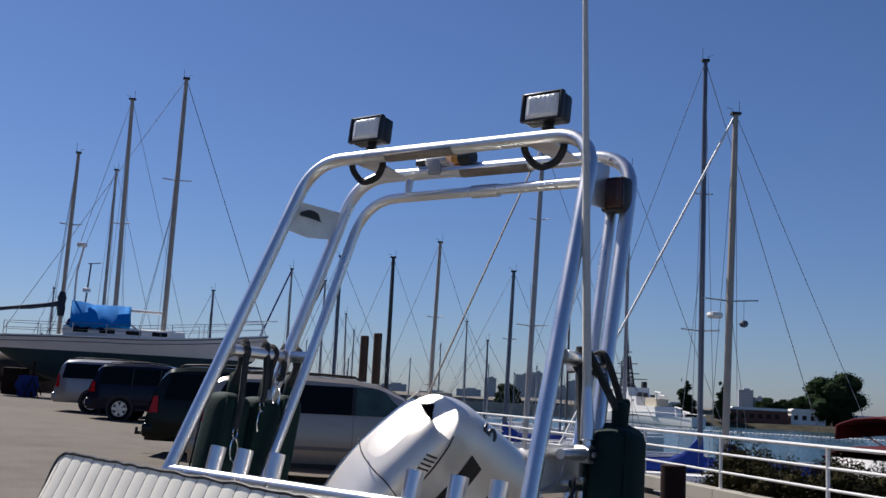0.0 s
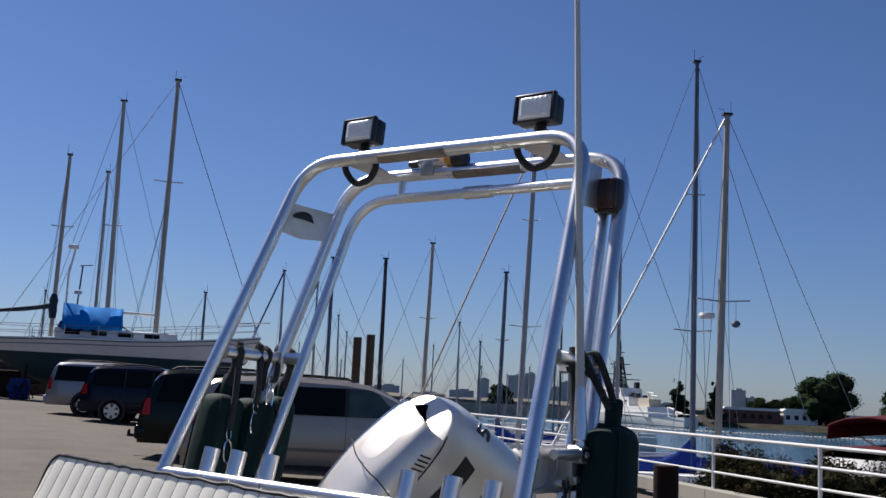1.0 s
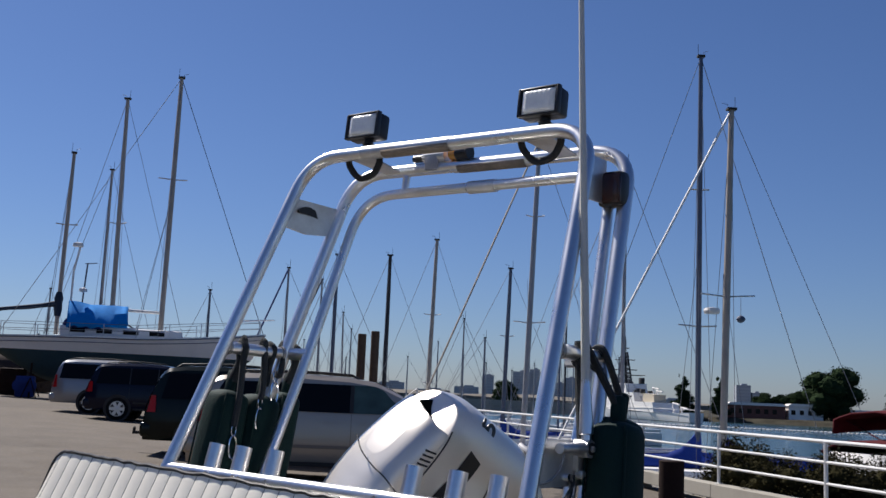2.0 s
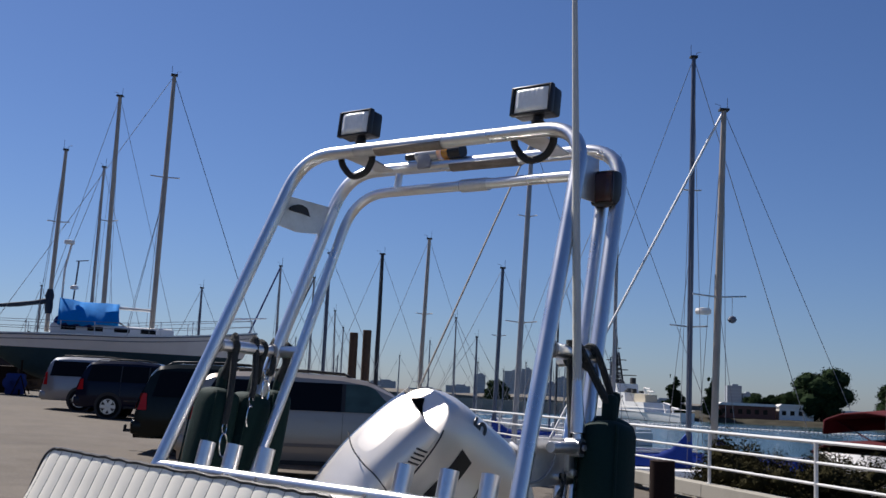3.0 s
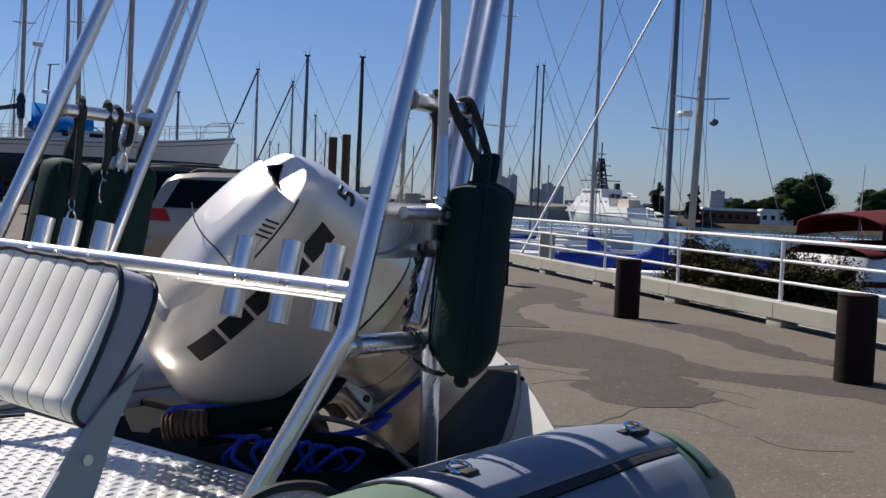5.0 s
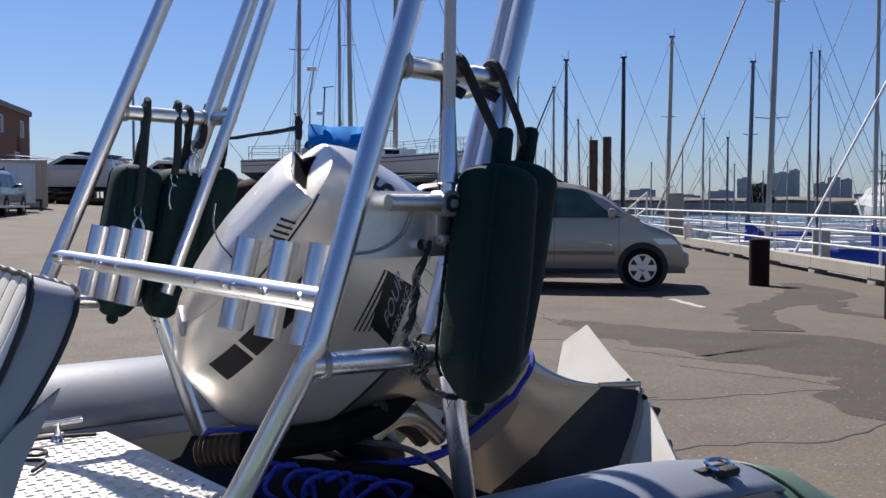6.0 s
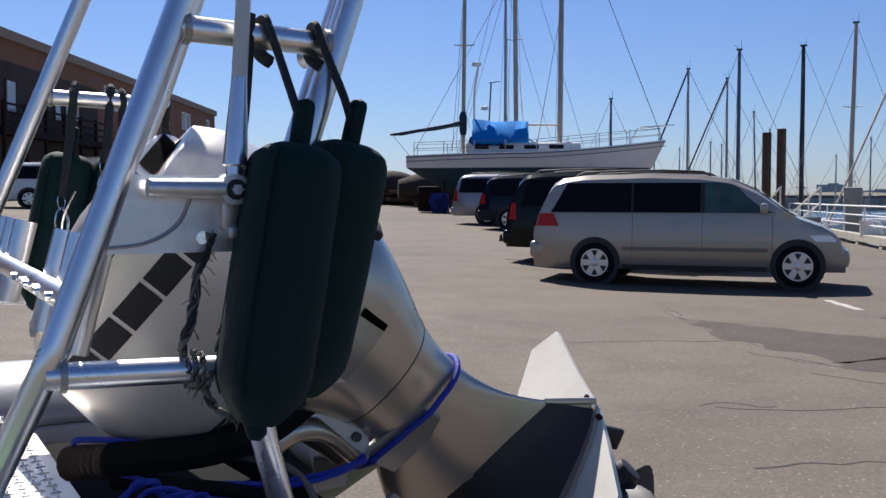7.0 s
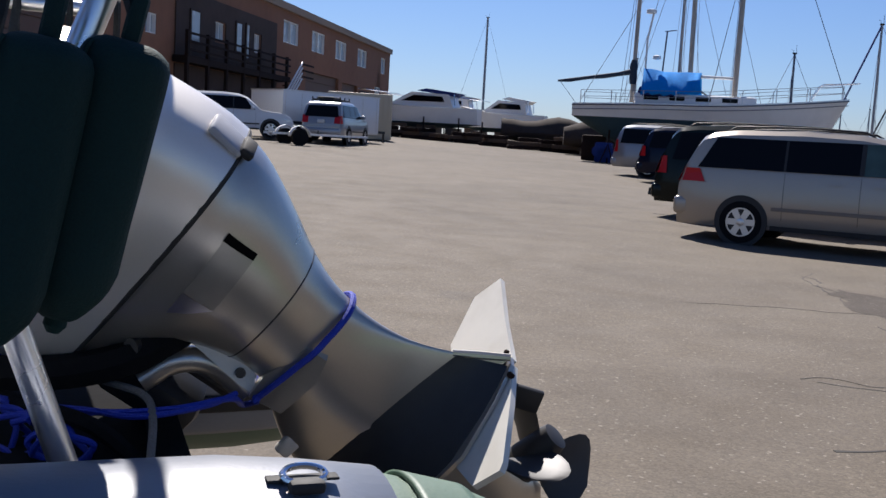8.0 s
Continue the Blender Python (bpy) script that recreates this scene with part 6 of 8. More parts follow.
    for c, z, ww, hh in ((31.4, 4.55, 0.8, 1.25), (30.3, 4.35, 0.5, 1.5), (36.2, 4.5, 1.0, 1.2)):
        f = Geo()
        for dx, dz, sx, sz in ((0, 0, ww, 0.07), (0, hh, ww, 0.07), (-ww / 2, hh / 2, 0.07, hh), (ww / 2, hh / 2, 0.07, hh)):
            f.box((c + dx, -0.08, z + dz), (sx + 0.07, 0.05, sz))
        win = part("window", f, DARK_TIMBER, h, smooth=False)
        p = Geo()
        p.box((c, -0.07, z + hh / 2), (ww - 0.06, 0.02, hh - 0.06))
        part("pane", p, WINDOW_PALE, win, smooth=False)
    bal = Geo()
    bal.box((32.0, -0.35, 3.75), (12.5, 0.6, 0.25))
    balc = part("balcony", bal, RUSTY, h, "dark timber balcony with posts")
    for i in range(7):
        q = Geo()
        q.box((26.2 + i * 2.0, -0.6, 3.1), (0.16, 0.12, 3.4))
        part("post", q, RUSTY, balc)
    for z in (4.1, 4.4, 4.7):
        q = Geo()
        q.box((32.0, -0.62, z), (12.5, 0.06, 0.08))
        part("rail", q, RUSTY, balc)
    for x0, x1, z0, z1 in ((26.0, 38.0, 1.1, 3.6), (4.0, 9.0, 1.2, 4.1)):
        q = Geo()
        q.box(((x0 + x1) / 2, -0.03, (z0 + z1) / 2), (x1 - x0, 0.05, z1 - z0))
        part("dark_board", q, DARK_TIMBER, h, smooth=False)
    st = Geo()
    for i in range(10):
        st.box((25.2 + i * 0.26, -0.6, 3.7 - i * 0.22), (0.28, 0.8, 0.05))
    stairs = part("stairs", st, RUSTY, h, "outside stairs with pale handrails", smooth=False)
    for k in range(4):
        q = Geo()
        q.tube([(25.0, -1.0, 4.65 - k * 0.26), (27.4, -1.0, 3.1 - k * 0.26)], 0.05, 6)
        part("handrail", q, HULL_WHITE, stairs)
    for z in (4.0, 4.3, 4.6):
        q = Geo()
        q.box((23.6, -0.9, z), (1.8, 0.06, 0.08))
        part("landing_rail", q, RUSTY, stairs)
    lamp_b = Geo()
    lamp_b.block((42.5, -0.15, 5.9), (0.35, 0.25, 0.3), 0.04)
    part("wall_lamp", lamp_b, HULL_WHITE, h)


build_workshop()


def build_yard_vehicles():
    z = lot_z(-32, 37)
    t = thing("box_trailer", turned(-32.3, 37.95, z, 87), "white enclosed box trailer parked before the workshop", "trailer")
    g = Geo()
    g.block((0, 0, 1.25), (6.1, 2.2, 1.75), 0.06)
    body = part("body", g, PAINT_WHITE, t)
    for i in range(7):
        s = Geo()
        s.box((-2.9 + i * 0.96, -1.105, 1.25), (0.03, 0.02, 1.6))
        part("panel_joint", s, ALU_DULL, body)
    r = Geo()
    r.box((0, 0, 2.13), (6.12, 2.22, 0.06))
    part("roof_edge", r, ALU_DULL, t)
    for x in (-2.0, -1.1):
        for s in (-1, 1):
            w = Geo()
            w.lathe([(0.2, -0.1), (0.33, -0.09), (0.33, 0.09), (0.2, 0.1)], 18, Matrix.Translation((x, s * 1.05, 0.33)) @ Matrix.Rotation(radians(90), 4, "X"))
            part("wheel", w, TYRE, t)
    f = Geo()
    f.box((-1.55, -1.12, 0.72), (2.1, 0.05, 0.14))
    part("mudguard", f, TRIM_BLACK, t)
    to = Geo()
    to.box((3.8, 0, 0.5), (1.6, 0.12, 0.12))
    to.box((4.55, 0, 0.25), (0.08, 0.08, 0.5))
    part("tow_bar", to, TRIM_BLACK, t)
    build_car("pickup_truck", parked(-32.2, 31.2, 48), PAINT_WHITE, "white pickup with a dark-windowed cab before the workshop", "pickup", SUV, rack=False)
    build_car("suv", parked(-28.65, 34.9, 117), PAINT_SILVER, "silver suv with a dark loaded roof rack on the lot", "suv", SUV)
    build_car("suv", parked(-32.6, 23.7, 112), PAINT_WHITE, "white suv parked close to the workshop's wall", "suv", SUV)
    k = thing("roof_basket", parked(-28.65, 34.9, 117) @ Matrix.Translation((0.3, 0, 1.80)), "black steel roof basket on the silver suv", "roof rack")
    for y in (-0.55, -0.18, 0.18, 0.55):
        g = Geo()
        g.tube([(-0.75, y, 0.06), (0.75, y, 0.06)], 0.025, 6)
        part("bar", g, TRIM_BLACK, k)
    for x in (-0.7, 0.0, 0.7):
        g = Geo()
        g.tube(bend([(x, -0.6, 0.16), (x, -0.6, 0.03), (x, 0.6, 0.03), (x, 0.6, 0.16)], 0.05, 3), 0.025, 6)
        part("crossbar", g, TRIM_BLACK, k)
    g = Geo()
    g.block((-0.1, 0.05, 0.11), (1.0, 0.7, 0.12), 0.04)
    part("load", g, RUBBER, k, "dark covered load")
    z = lot_z(-26, 30)
    b = thing("small_trailer", turned(-27.2, 31.4, z, 66), "small flat trailer with white mudguards behind the suv", "trailer")
    for s in (-1, 1):
        w = Geo()
        w.lathe([(0.18, -0.11), (0.33, -0.1), (0.33, 0.1), (0.18, 0.11)], 18, Matrix.Translation((0, s * 0.8, 0.33)) @ Matrix.Rotation(radians(90), 4, "X"))
        part("wheel", w, TYRE, b)
        f = Geo()
        rows = []
        for i in range(9):
            a = math.pi * i / 8
            rows.append([Vector((0.42 * math.cos(a), s * 0.8 + q, 0.36 + 0.42 * math.sin(a))) for q in (-0.13, 0.13)])
        f.rings(rows, cap=False, loop=False)
        ob = part("mudguard", f, PAINT_WHITE, b)
        ob.modifiers.new("thick", "SOLIDIFY").thickness = 0.02
    fr = Geo()
    fr.box((0.6, -0.5, 0.45), (3.2, 0.08, 0.08))
    fr.box((0.6, 0.5, 0.45), (3.2, 0.08, 0.08))
    fr.box((2.6, 0, 0.45), (1.2, 0.08, 0.08))
    for i in range(5):
        fr.box((-0.8 + i * 0.7, 0, 0.45), (0.06, 1.0, 0.06))
    part("frame", fr, ALU_DULL, b)
    c = thing("cargo_container", turned(-36.0, 45.0, lot_z(-36, 45), 44), "beige steel container beside the workshop", "container")
    g = Geo()
    g.block((0, 0, 1.2), (3.4, 2.4, 2.4), 0.04)
    bo = part("body", g, BUFF, c)
    for i in range(11):
        s = Geo()
        s.box((-1.5 + i * 0.3, -1.205, 1.2), (0.12, 0.03, 2.2))
        part("rib", s, BUFF, bo)


build_yard_vehicles()


# ---------- bank, shrubs, boats right of the quay ----------
def leaf_cloud(g, blobs, count, size, rnd):
    """Small leaf faces scattered through rounded clumps."""
    total = sum(b[3] * b[4] * b[5] for b in blobs)
    for x, y, z, rx, ry, rz in blobs:
        for _ in range(int(count * rx * ry * rz / total)):
            while True:
                p = Vector((rnd.uniform(-1, 1), rnd.uniform(-1, 1), rnd.uniform(-1, 1)))
                if 0.25 < p.length < 1:
                    break
            p = p * (0.75 + 0.35 * rnd.random())
            c = Vector((x + p.x * rx, y + p.y * ry, z + p.z * rz))
            a = Vector((rnd.uniform(-1, 1), rnd.uniform(-1, 1), rnd.uniform(-0.4, 1))).normalized()
            b = a.cross(Vector((rnd.uniform(-1, 1), rnd.uniform(-1, 1), rnd.uniform(-1, 1)))).normalized()
            s = size * rnd.uniform(0.5, 1.3)
            g.add([c - a * s, c + b * s * 0.4, c + a * s, c - b * s * 0.4], [(0, 1, 2, 3)])


def clumps(g, blobs, rnd, k=0.8):
    """Bumpy dark masses inside the leaf clouds."""
    for x, y, z, rx, ry, rz in blobs:
        rows = []
        for i in range(6):
            a = math.pi * (i + 0.35) / 5.7 - math.pi / 2
            rows.append([Vector((x + rx * k * math.cos(a) * math.cos(t) * rnd.uniform(0.75, 1.15), y + ry * k * math.cos(a) * math.sin(t) * rnd.uniform(0.75, 1.15), z + rz * k * math.sin(a) * rnd.uniform(0.8, 1.1))) for t in [2 * math.pi * j / 8 for j in range(8)]])
        g.rings(rows)


def build_bank():
    g = Geo()
    rows = []
    rnd = random.Random(8)
    for i in range(90):
        s = -60 + i * 1.6
        rows.append([KERB_A + KERB_DIR * s + KERB_OUT * (0.62 + q * 4.2) + Vector((rnd.uniform(-.15, .15), rnd.uniform(-.15, .15), -0.25 - 2.3 * q + rnd.uniform(-0.12, 0.12))) for q in (0, 0.15, 0.3, 0.45, 0.6, 0.75, 0.9, 1.0)])
    g.rings(rows, cap=False, loop=False)
    tagged(part("bank", g, RIPRAP, None, "stony bank falling from the quay to the water", smooth=False), category="bank", kind="structure")
    for k, (s, off, tall) in enumerate(((3.85, 1.6, 1.0), (2.8, 1.7, 0.92), (1.5, 1.5, 0.40), (-0.6, 1.5, 0.42))):
        base = KERB_A + KERB_DIR * s + KERB_OUT * off + Vector((0, 0, -0.75))
        sh = thing("shrub", Matrix.Translation(base), "dense olive-brown shrub growing on the bank behind the railing", "shrub", "shrubs on the bank")
        rnd = random.Random(20 + k)
        st = Geo()
        tips = []
        for _ in range(22):
            tip = Vector((rnd.uniform(-1.2, 1.2), rnd.uniform(-1.2, 1.2), rnd.uniform(0.9, 1.75) * tall))
            tips.append(tip)
            st.tube(spline([(tip.x * 0.05, tip.y * 0.05, -0.2), tuple(tip * 0.45 + Vector((0, 0, 0.15))), tuple(tip)], 3), [0.03, 0.028, 0.024, 0.02, 0.014, 0.01, 0.005][:7], 5)
        part("stem_cluster", st, BARK, sh)
        lf = Geo()
        masses = [(t.x, t.y, t.z - 0.26, 0.42, 0.42, 0.34) for t in tips] + [(t.x * 0.75, t.y * 0.75, t.z * 0.55, 0.45, 0.45, 0.36) for t in tips]
        clumps(lf, masses, rnd, 0.5)
        leaf_cloud(lf, masses, 24000, 0.032, rnd)
        leaf_cloud(lf, [(t.x, t.y, t.z, 0.16, 0.16, 0.24) for t in tips], 2200, 0.03, rnd)
        tagged(part("foliage", lf, LEAF_DRY, sh, smooth=False), kind="stuff")


build_bank()


def build_right_boats():
    b = thing("motorboat", turned(11.3, 25.95, WATER_Z, 28), "white motorboat with a maroon stripe, cover and bimini top", "motorboat")

    def skin(lo, hi, off, mat, nm, lab=""):
        g = Geo()
        rows = []
        for i in range(33):
            f = i / 32
            x = -4.0 + 8.0 * f
            w = 1.4 * (0.86 if x < -3.9 else 0.97 if x < -3.6 else 1.0) * (1.0 if x < 0.5 else max(0.04, 1 - ((x - 0.5) / 3.55) ** 2.2))
            row = []
            for j in range(9):
                z = lo + (hi - lo) * j / 8
                q = (z + 0.5) / 3.4
                ww = w * (0.72 + 0.28 * math.sin(min(1.0, q * 1.15) * math.pi / 2)) * (1.0 if z < 2.3 else 1 - 0.10 * (z - 2.3)) + off
                row.append(Vector((x + (0.30 * (z - 1.6) if x < -3 else 0.0), ww, z)))
            rows.append([Vector((p.x, -p.y, p.z)) for p in row] + list(reversed(row)))
        g.rings(rows)
        return part(nm, g, mat, b, lab, sharp=60)

    skin(-0.5, 2.86, 0.0, HULL_WHITE, "hull")
    skin(2.26, 2.38, 0.015, MAROON, "stripe")
    c = Geo()
    rows = []
    for i in range(13):
        f = i / 12
        rows.append([Vector((-3.65 + 5.2 * f, y, 2.84 + (0.28 + 0.12 * math.sin(math.pi * f)) * (1 - (abs(y) / 1.32) ** 3) + 0.015 * math.sin(9 * f + 4 * y))) for y in (-1.3, -1.1, -0.6, 0, 0.6, 1.1, 1.3)])
    c.rings(rows, cap=False, loop=False)
    part("cover", c, MAROON, b, "maroon canvas cockpit cover", sharp=60).modifiers.new("thick", "SOLIDIFY").thickness = 0.03
    q = Geo()
    rows = []
    for i in range(11):
        f = i / 10
        rows.append([Vector((-3.3 + 5.2 * f, y, 3.78 + 0.16 * math.sin(math.pi * f) - 0.22 * (abs(y) / 1.25) ** 2.5 - (0.30 if abs(y) > 1.26 else 0.0))) for y in (-1.28, -1.25, -1.1, -0.7, 0, 0.7, 1.1, 1.25, 1.28)])
    q.rings(rows, cap=False, loop=False)
    part("bimini_top", q, MAROON, b, "maroon canvas bimini top", sharp=60).modifiers.new("thick", "SOLIDIFY").thickness = 0.05
    for x0, x1 in ((-1.2, -3.1), (-1.2, -1.4), (-1.0, 1.6)):
        for sg in (-1, 1):
            f = Geo()
            f.tube([(x0, sg * 1.25, 2.85), (x1, sg * 1.22, 3.62)], 0.018, 6)
            part("bimini_pole", f, CHROME, b)
    for sg in (-1, 1):
        f = Geo()
        f.prism([(-0.7, 2.85), (-0.35, 2.85), (0.6, 3.6), (0.35, 3.6)], sg * 1.22 - 0.04, sg * 1.22 + 0.04, Matrix(((1, 0, 0, 0), (0, 0, 1, 0), (0, 1, 0, 0), (0, 0, 0, 1))))
        part("radar_arch", f, HULL_WHITE, b)
        f = Geo()
        f.lathe([(0.001, 0), (0.10, 0), (0.10, 0.012), (0.001, 0.012)], 14, Matrix.Translation((-1.4, sg * 1.395, 2.52)) @ Matrix.Rotation(radians(-90 * sg), 4, "X"))
        part("porthole", f, GLASS_DARK, b)
    f = Geo()
    f.tube([(-2.1, 0.6, 2.9), (-2.0, 0.6, 4.9)], 0.012, 5)
    part("aerial", f, HULL_WHITE, b)
    # gangway gate, pedestal and bucket by the quay
    gt = thing("gangway", turned(-3.6, 36.5, 0, 108), "white-railed gangway leading down to the docks", "gangway")
    d = Geo()
    d.box((4.0, 0, 0.0), (9.0, 1.2, 0.12), Matrix.Rotation(radians(9), 3, "Y"))
    part("ramp", d, DOCK, gt)
    for s in (-1, 1):
        for z in (0.5, 1.0):
            q = Geo()
            q.tube([(-0.3, s * 0.6, z + 0.72), (8.4, s * 0.6, z - 0.65)], 0.03, 6)
            part("handrail", q, RAIL_WHITE, gt)
        for i in range(5):
            q = Geo()
            x = -0.2 + i * 2.1
            q.tube([(x, s * 0.6, 0.6 - x * 0.158), (x, s * 0.6, 1.7 - x * 0.158)], 0.03, 6)
            part("post", q, RAIL_WHITE, gt)
    pd = Geo()
    pd.block((0, 0, 0.85), (0.55, 0.55, 1.75), 0.04)
    ob = tagged(part("service_pedestal", pd, CONCRETE, None, "grey concrete service pedestal by the gangway"), category="pedestal")
    ob.location = (-2.35, 39.5, 0)
    bk = Geo()
    bk.lathe([(0.17, 0.0), (0.19, 0.38), (0.20, 0.4), (0.18, 0.4), (0.15, 0.05)], 16)
    ob = tagged(part("white_bucket", bk, HULL_WHITE, None, "white plastic bucket standing on the kerb"), category="bucket")
    ob.location = (-1.38, 34.3, 0.32)
    pp = Geo()
    pp.block((0, 0, -0.8), (0.45, 0.45, 3.0), 0.04)
    ob = tagged(part("concrete_post", pp, BUFF, None, "square concrete pile beside the quay"), category="pile")
    ob.location = (2.35, 31.5, 0.0)


build_right_boats()


# ---------- the ship, the far shore and the skyline ----------
def build_ship():
    s = thing("patrol_ship", turned(27.9, 275, WATER_Z, 108) @ Matrix.Diagonal((1.42, 1.0, 1.0, 1.0)), "white patrol ship with a dark lattice mast across the harbour", "ship")
    hull_parts(s, 46, 8.5, -1.0, 0.1, (1.8, 2.2, 4.1), HULL_WHITE, TRIM_BLACK, HULL_GREY)
    side = Matrix(((1, 0, 0, 0), (0, 0, 1, 0), (0, 1, 0, 0), (0, 0, 0, 1)))
    for outline, half, mat, nm in (([(-12, 1.9), (-11.5, 4.3), (14.5, 4.6), (17.5, 2.8)], 3.4, HULL_WHITE, "deckhouse"), ([(-3.5, 4.3), (-3.0, 6.6), (12.0, 6.9), (14.5, 4.5)], 3.1, HULL_WHITE, "superstructure"),
                                   ([(0.5, 6.6), (0.8, 8.9), (9.5, 9.1), (11.0, 6.8)], 2.9, HULL_WHITE, "bridge"), ([(-9.5, 4.3), (-9.2, 6.2), (-5.0, 6.4), (-4.6, 4.3)], 1.6, BUFF, "boat_deck_house")):
        g = Geo()
        g.prism(outline, -half, half, side)
        part(nm, g, mat, s, smooth=False)
    for i in range(9):
        for sg in (-1, 1):
            w = Geo()
            w.box((1.6 + i * 0.95, sg * 2.92, 8.15), (0.6, 0.06, 0.6))
            part("bridge_window", w, GLASS_DARK, s)
    for i in range(6):
        for sg in (-1, 1):
            w = Geo()
            w.box((-2 + i * 2.3, sg * 3.12, 5.6), (0.5, 0.06, 0.5))
            part("port", w, GLASS_DARK, s)
    for x, z, hh in ((12.5, 4.6, 2.6), (10.2, 6.9, 2.0), (15.5, 3.4, 1.4)):
        for sg in (-1, 1):
            w = Geo()
            w.prism([(x - 1.1, z - 0.3), (x - 0.8, z + hh), (x + 0.9, z - 0.3)], sg * 2.2 - 0.5, sg * 2.2 + 0.5, side)
            part("bulwark", w, HULL_WHITE, s, smooth=False)
    m = Geo()
    for dx, dy in ((-1.3, -1.3), (1.3, -1.3), (1.3, 1.3), (-1.3, 1.3)):
        m.tube([(6.2 + dx, dy, 8.8), (6.2 + dx * 0.3, dy * 0.3, 17.2)], 0.22, 6)
    for i in range(7):
        z = 9.4 + i * 1.1
        k = 1.3 - 0.9 * (z - 8.8) / 8.4
        m.box((6.2, 0, z), (2 * k + 0.3, 2 * k + 0.3, 0.25))
        m.tube([(6.2 - k, -k, z), (6.2 + k * 0.85, k * 0.85, z + 1.1)], 0.14, 5)
        m.tube([(6.2 + k, -k, z), (6.2 - k * 0.85, k * 0.85, z + 1.1)], 0.14, 5)
    m.tube([(6.2, 0, 17), (6.2, 0, 21.4)], 0.16, 6)
    for z, w in ((11.2, 8.5), (12.6, 5.0), (15.2, 4.2), (18.3, 1.8)):
        m.tube([(6.2 - w * 0.3, -w / 2, z), (6.2 + w * 0.3, w / 2, z)], 0.14, 6)
        m.tube([(6.2 - w * 0.4, w / 2.6, z), (6.2 + w * 0.4, -w / 2.6, z)], 0.14, 6)
    m.box((6.8, 0, 14.2), (1.6, 1.8, 0.9))
    m.box((6.4, 0, 15.9), (1.8, 1.4, 0.7))
    part("lattice_mast", m, TRIM_BLACK, s, "dark lattice mast with radars")
    rnd = random.Random(12)
    for i in range(14):
        f = Geo()
        x = -3.0 + i * 0.85
        hgt = rnd.uniform(0.5, 1.7)
        f.block((x, rnd.uniform(-2, 2), (8.9 if x > 0.5 else 6.5) + hgt / 2), (rnd.uniform(0.4, 1.0), 1.2, hgt), 0.1)
        part("deck_gear", f, TRIM_BLACK, s)
    for x, z, hh in ((-7, 6.3, 1.6), (-8.6, 6.2, 0.9), (-15, 2.2, 2.2), (-18, 2.0, 1.4)):
        f = Geo()
        f.tube([(x, 0, z - 0.3), (x + 0.6, 0, z + hh), (x - 1.8, 0, z + hh * 0.8)], 0.2, 6)
        part("crane", f, HULL_GREY, s)
    for sg in (-1, 1):
        r = Geo()
        r.tube([(x, sg * yy, z) for x, yy, z in ((-22, 2.4, 2.8), (-12, 3.5, 3.0), (0, 3.7, 3.3), (12, 3.2, 4.1), (21, 0.7, 5.1))], 0.06, 5)
        part("deck_rail", r, HULL_WHITE, s)


build_ship()


def build_tree(x, y, base, h, w, label, kind_of="round", seed=0):
    t = thing("tree", Matrix.Translation((x, y, base)), label, "tree", "trees on the far shore")
    rnd = random.Random(seed)
    tr = Geo()
    tr.tube([(0, 0, -0.3), (0.1, 0, h * 0.3), (0, 0.1, h * (0.6 if kind_of == "round" else 0.95))], [w * 0.035, w * 0.028, 0.05], 7)
    blobs = []
    if kind_of == "round":
        for i in range(38):
            a = 2 * math.pi * i / 38 * 2.9
            rr = w * 0.36 * rnd.uniform(0.25, 1.05)
            z = h * rnd.uniform(0.16, 0.82) * (1.0 - 0.18 * (rr / (w * 0.4)) ** 2)
            p = (rr * math.cos(a), rr * math.sin(a), z)
            tr.tube([(0, 0, h * 0.28), (p[0] * 0.6, p[1] * 0.6, z * 0.8), p], [w * 0.018, w * 0.010, 0.04], 5)
            q = w * rnd.uniform(0.17, 0.25)
            blobs.append((*p, q, q, q * 0.75))
    else:
        for i in range(14):
            f = i / 13
            q = w * 0.5 * (1 - f) ** 0.8 + 0.15
            blobs.append((rnd.uniform(-0.15, 0.15) * w, rnd.uniform(-0.15, 0.15) * w, h * (0.1 + 0.88 * f), q, q, h * 0.06))
    part("trunk", tr, BARK, t)
    g = Geo()
    clumps(g, blobs, rnd, 0.8)
    leaf_cloud(g, blobs, 16000, 0.012 * w + 0.16, rnd)
    tagged(part("crown", g, LEAF, t, smooth=False), kind="stuff")


build_tree(81.5, 294, -0.9, 15.2, 17.0, "large dark round-headed tree on the far shore", seed=1)
build_tree(73.0, 297, -0.9, 8.6, 7.0, "small dark round tree on the far shore", seed=2)
build_tree(64.3, 298, -0.9, 7.9, 6.0, "small dark round tree on the far shore", seed=3)
build_tree(68.4, 299, -0.9, 7.7, 5.5, "small dark round tree on the far shore", seed=4)
build_tree(41.5, 291, -0.9, 10.8, 6.6, "dark pointed conifer on the far shore", "conifer", 5)
build_tree(51.2, 290, -0.9, 11.0, 5.2, "dark pointed conifer on the far shore", "conifer", 6)
build_tree(102, 297, -0.9, 13.0, 11, "dark tree on the far shore", seed=7)
build_tree(112, 300, -0.9, 11.0, 10, "dark tree on the far shore", seed=8)
build_tree(-8, 360, 0.3, 8.0, 9, "dark tree on the far shore", seed=9)


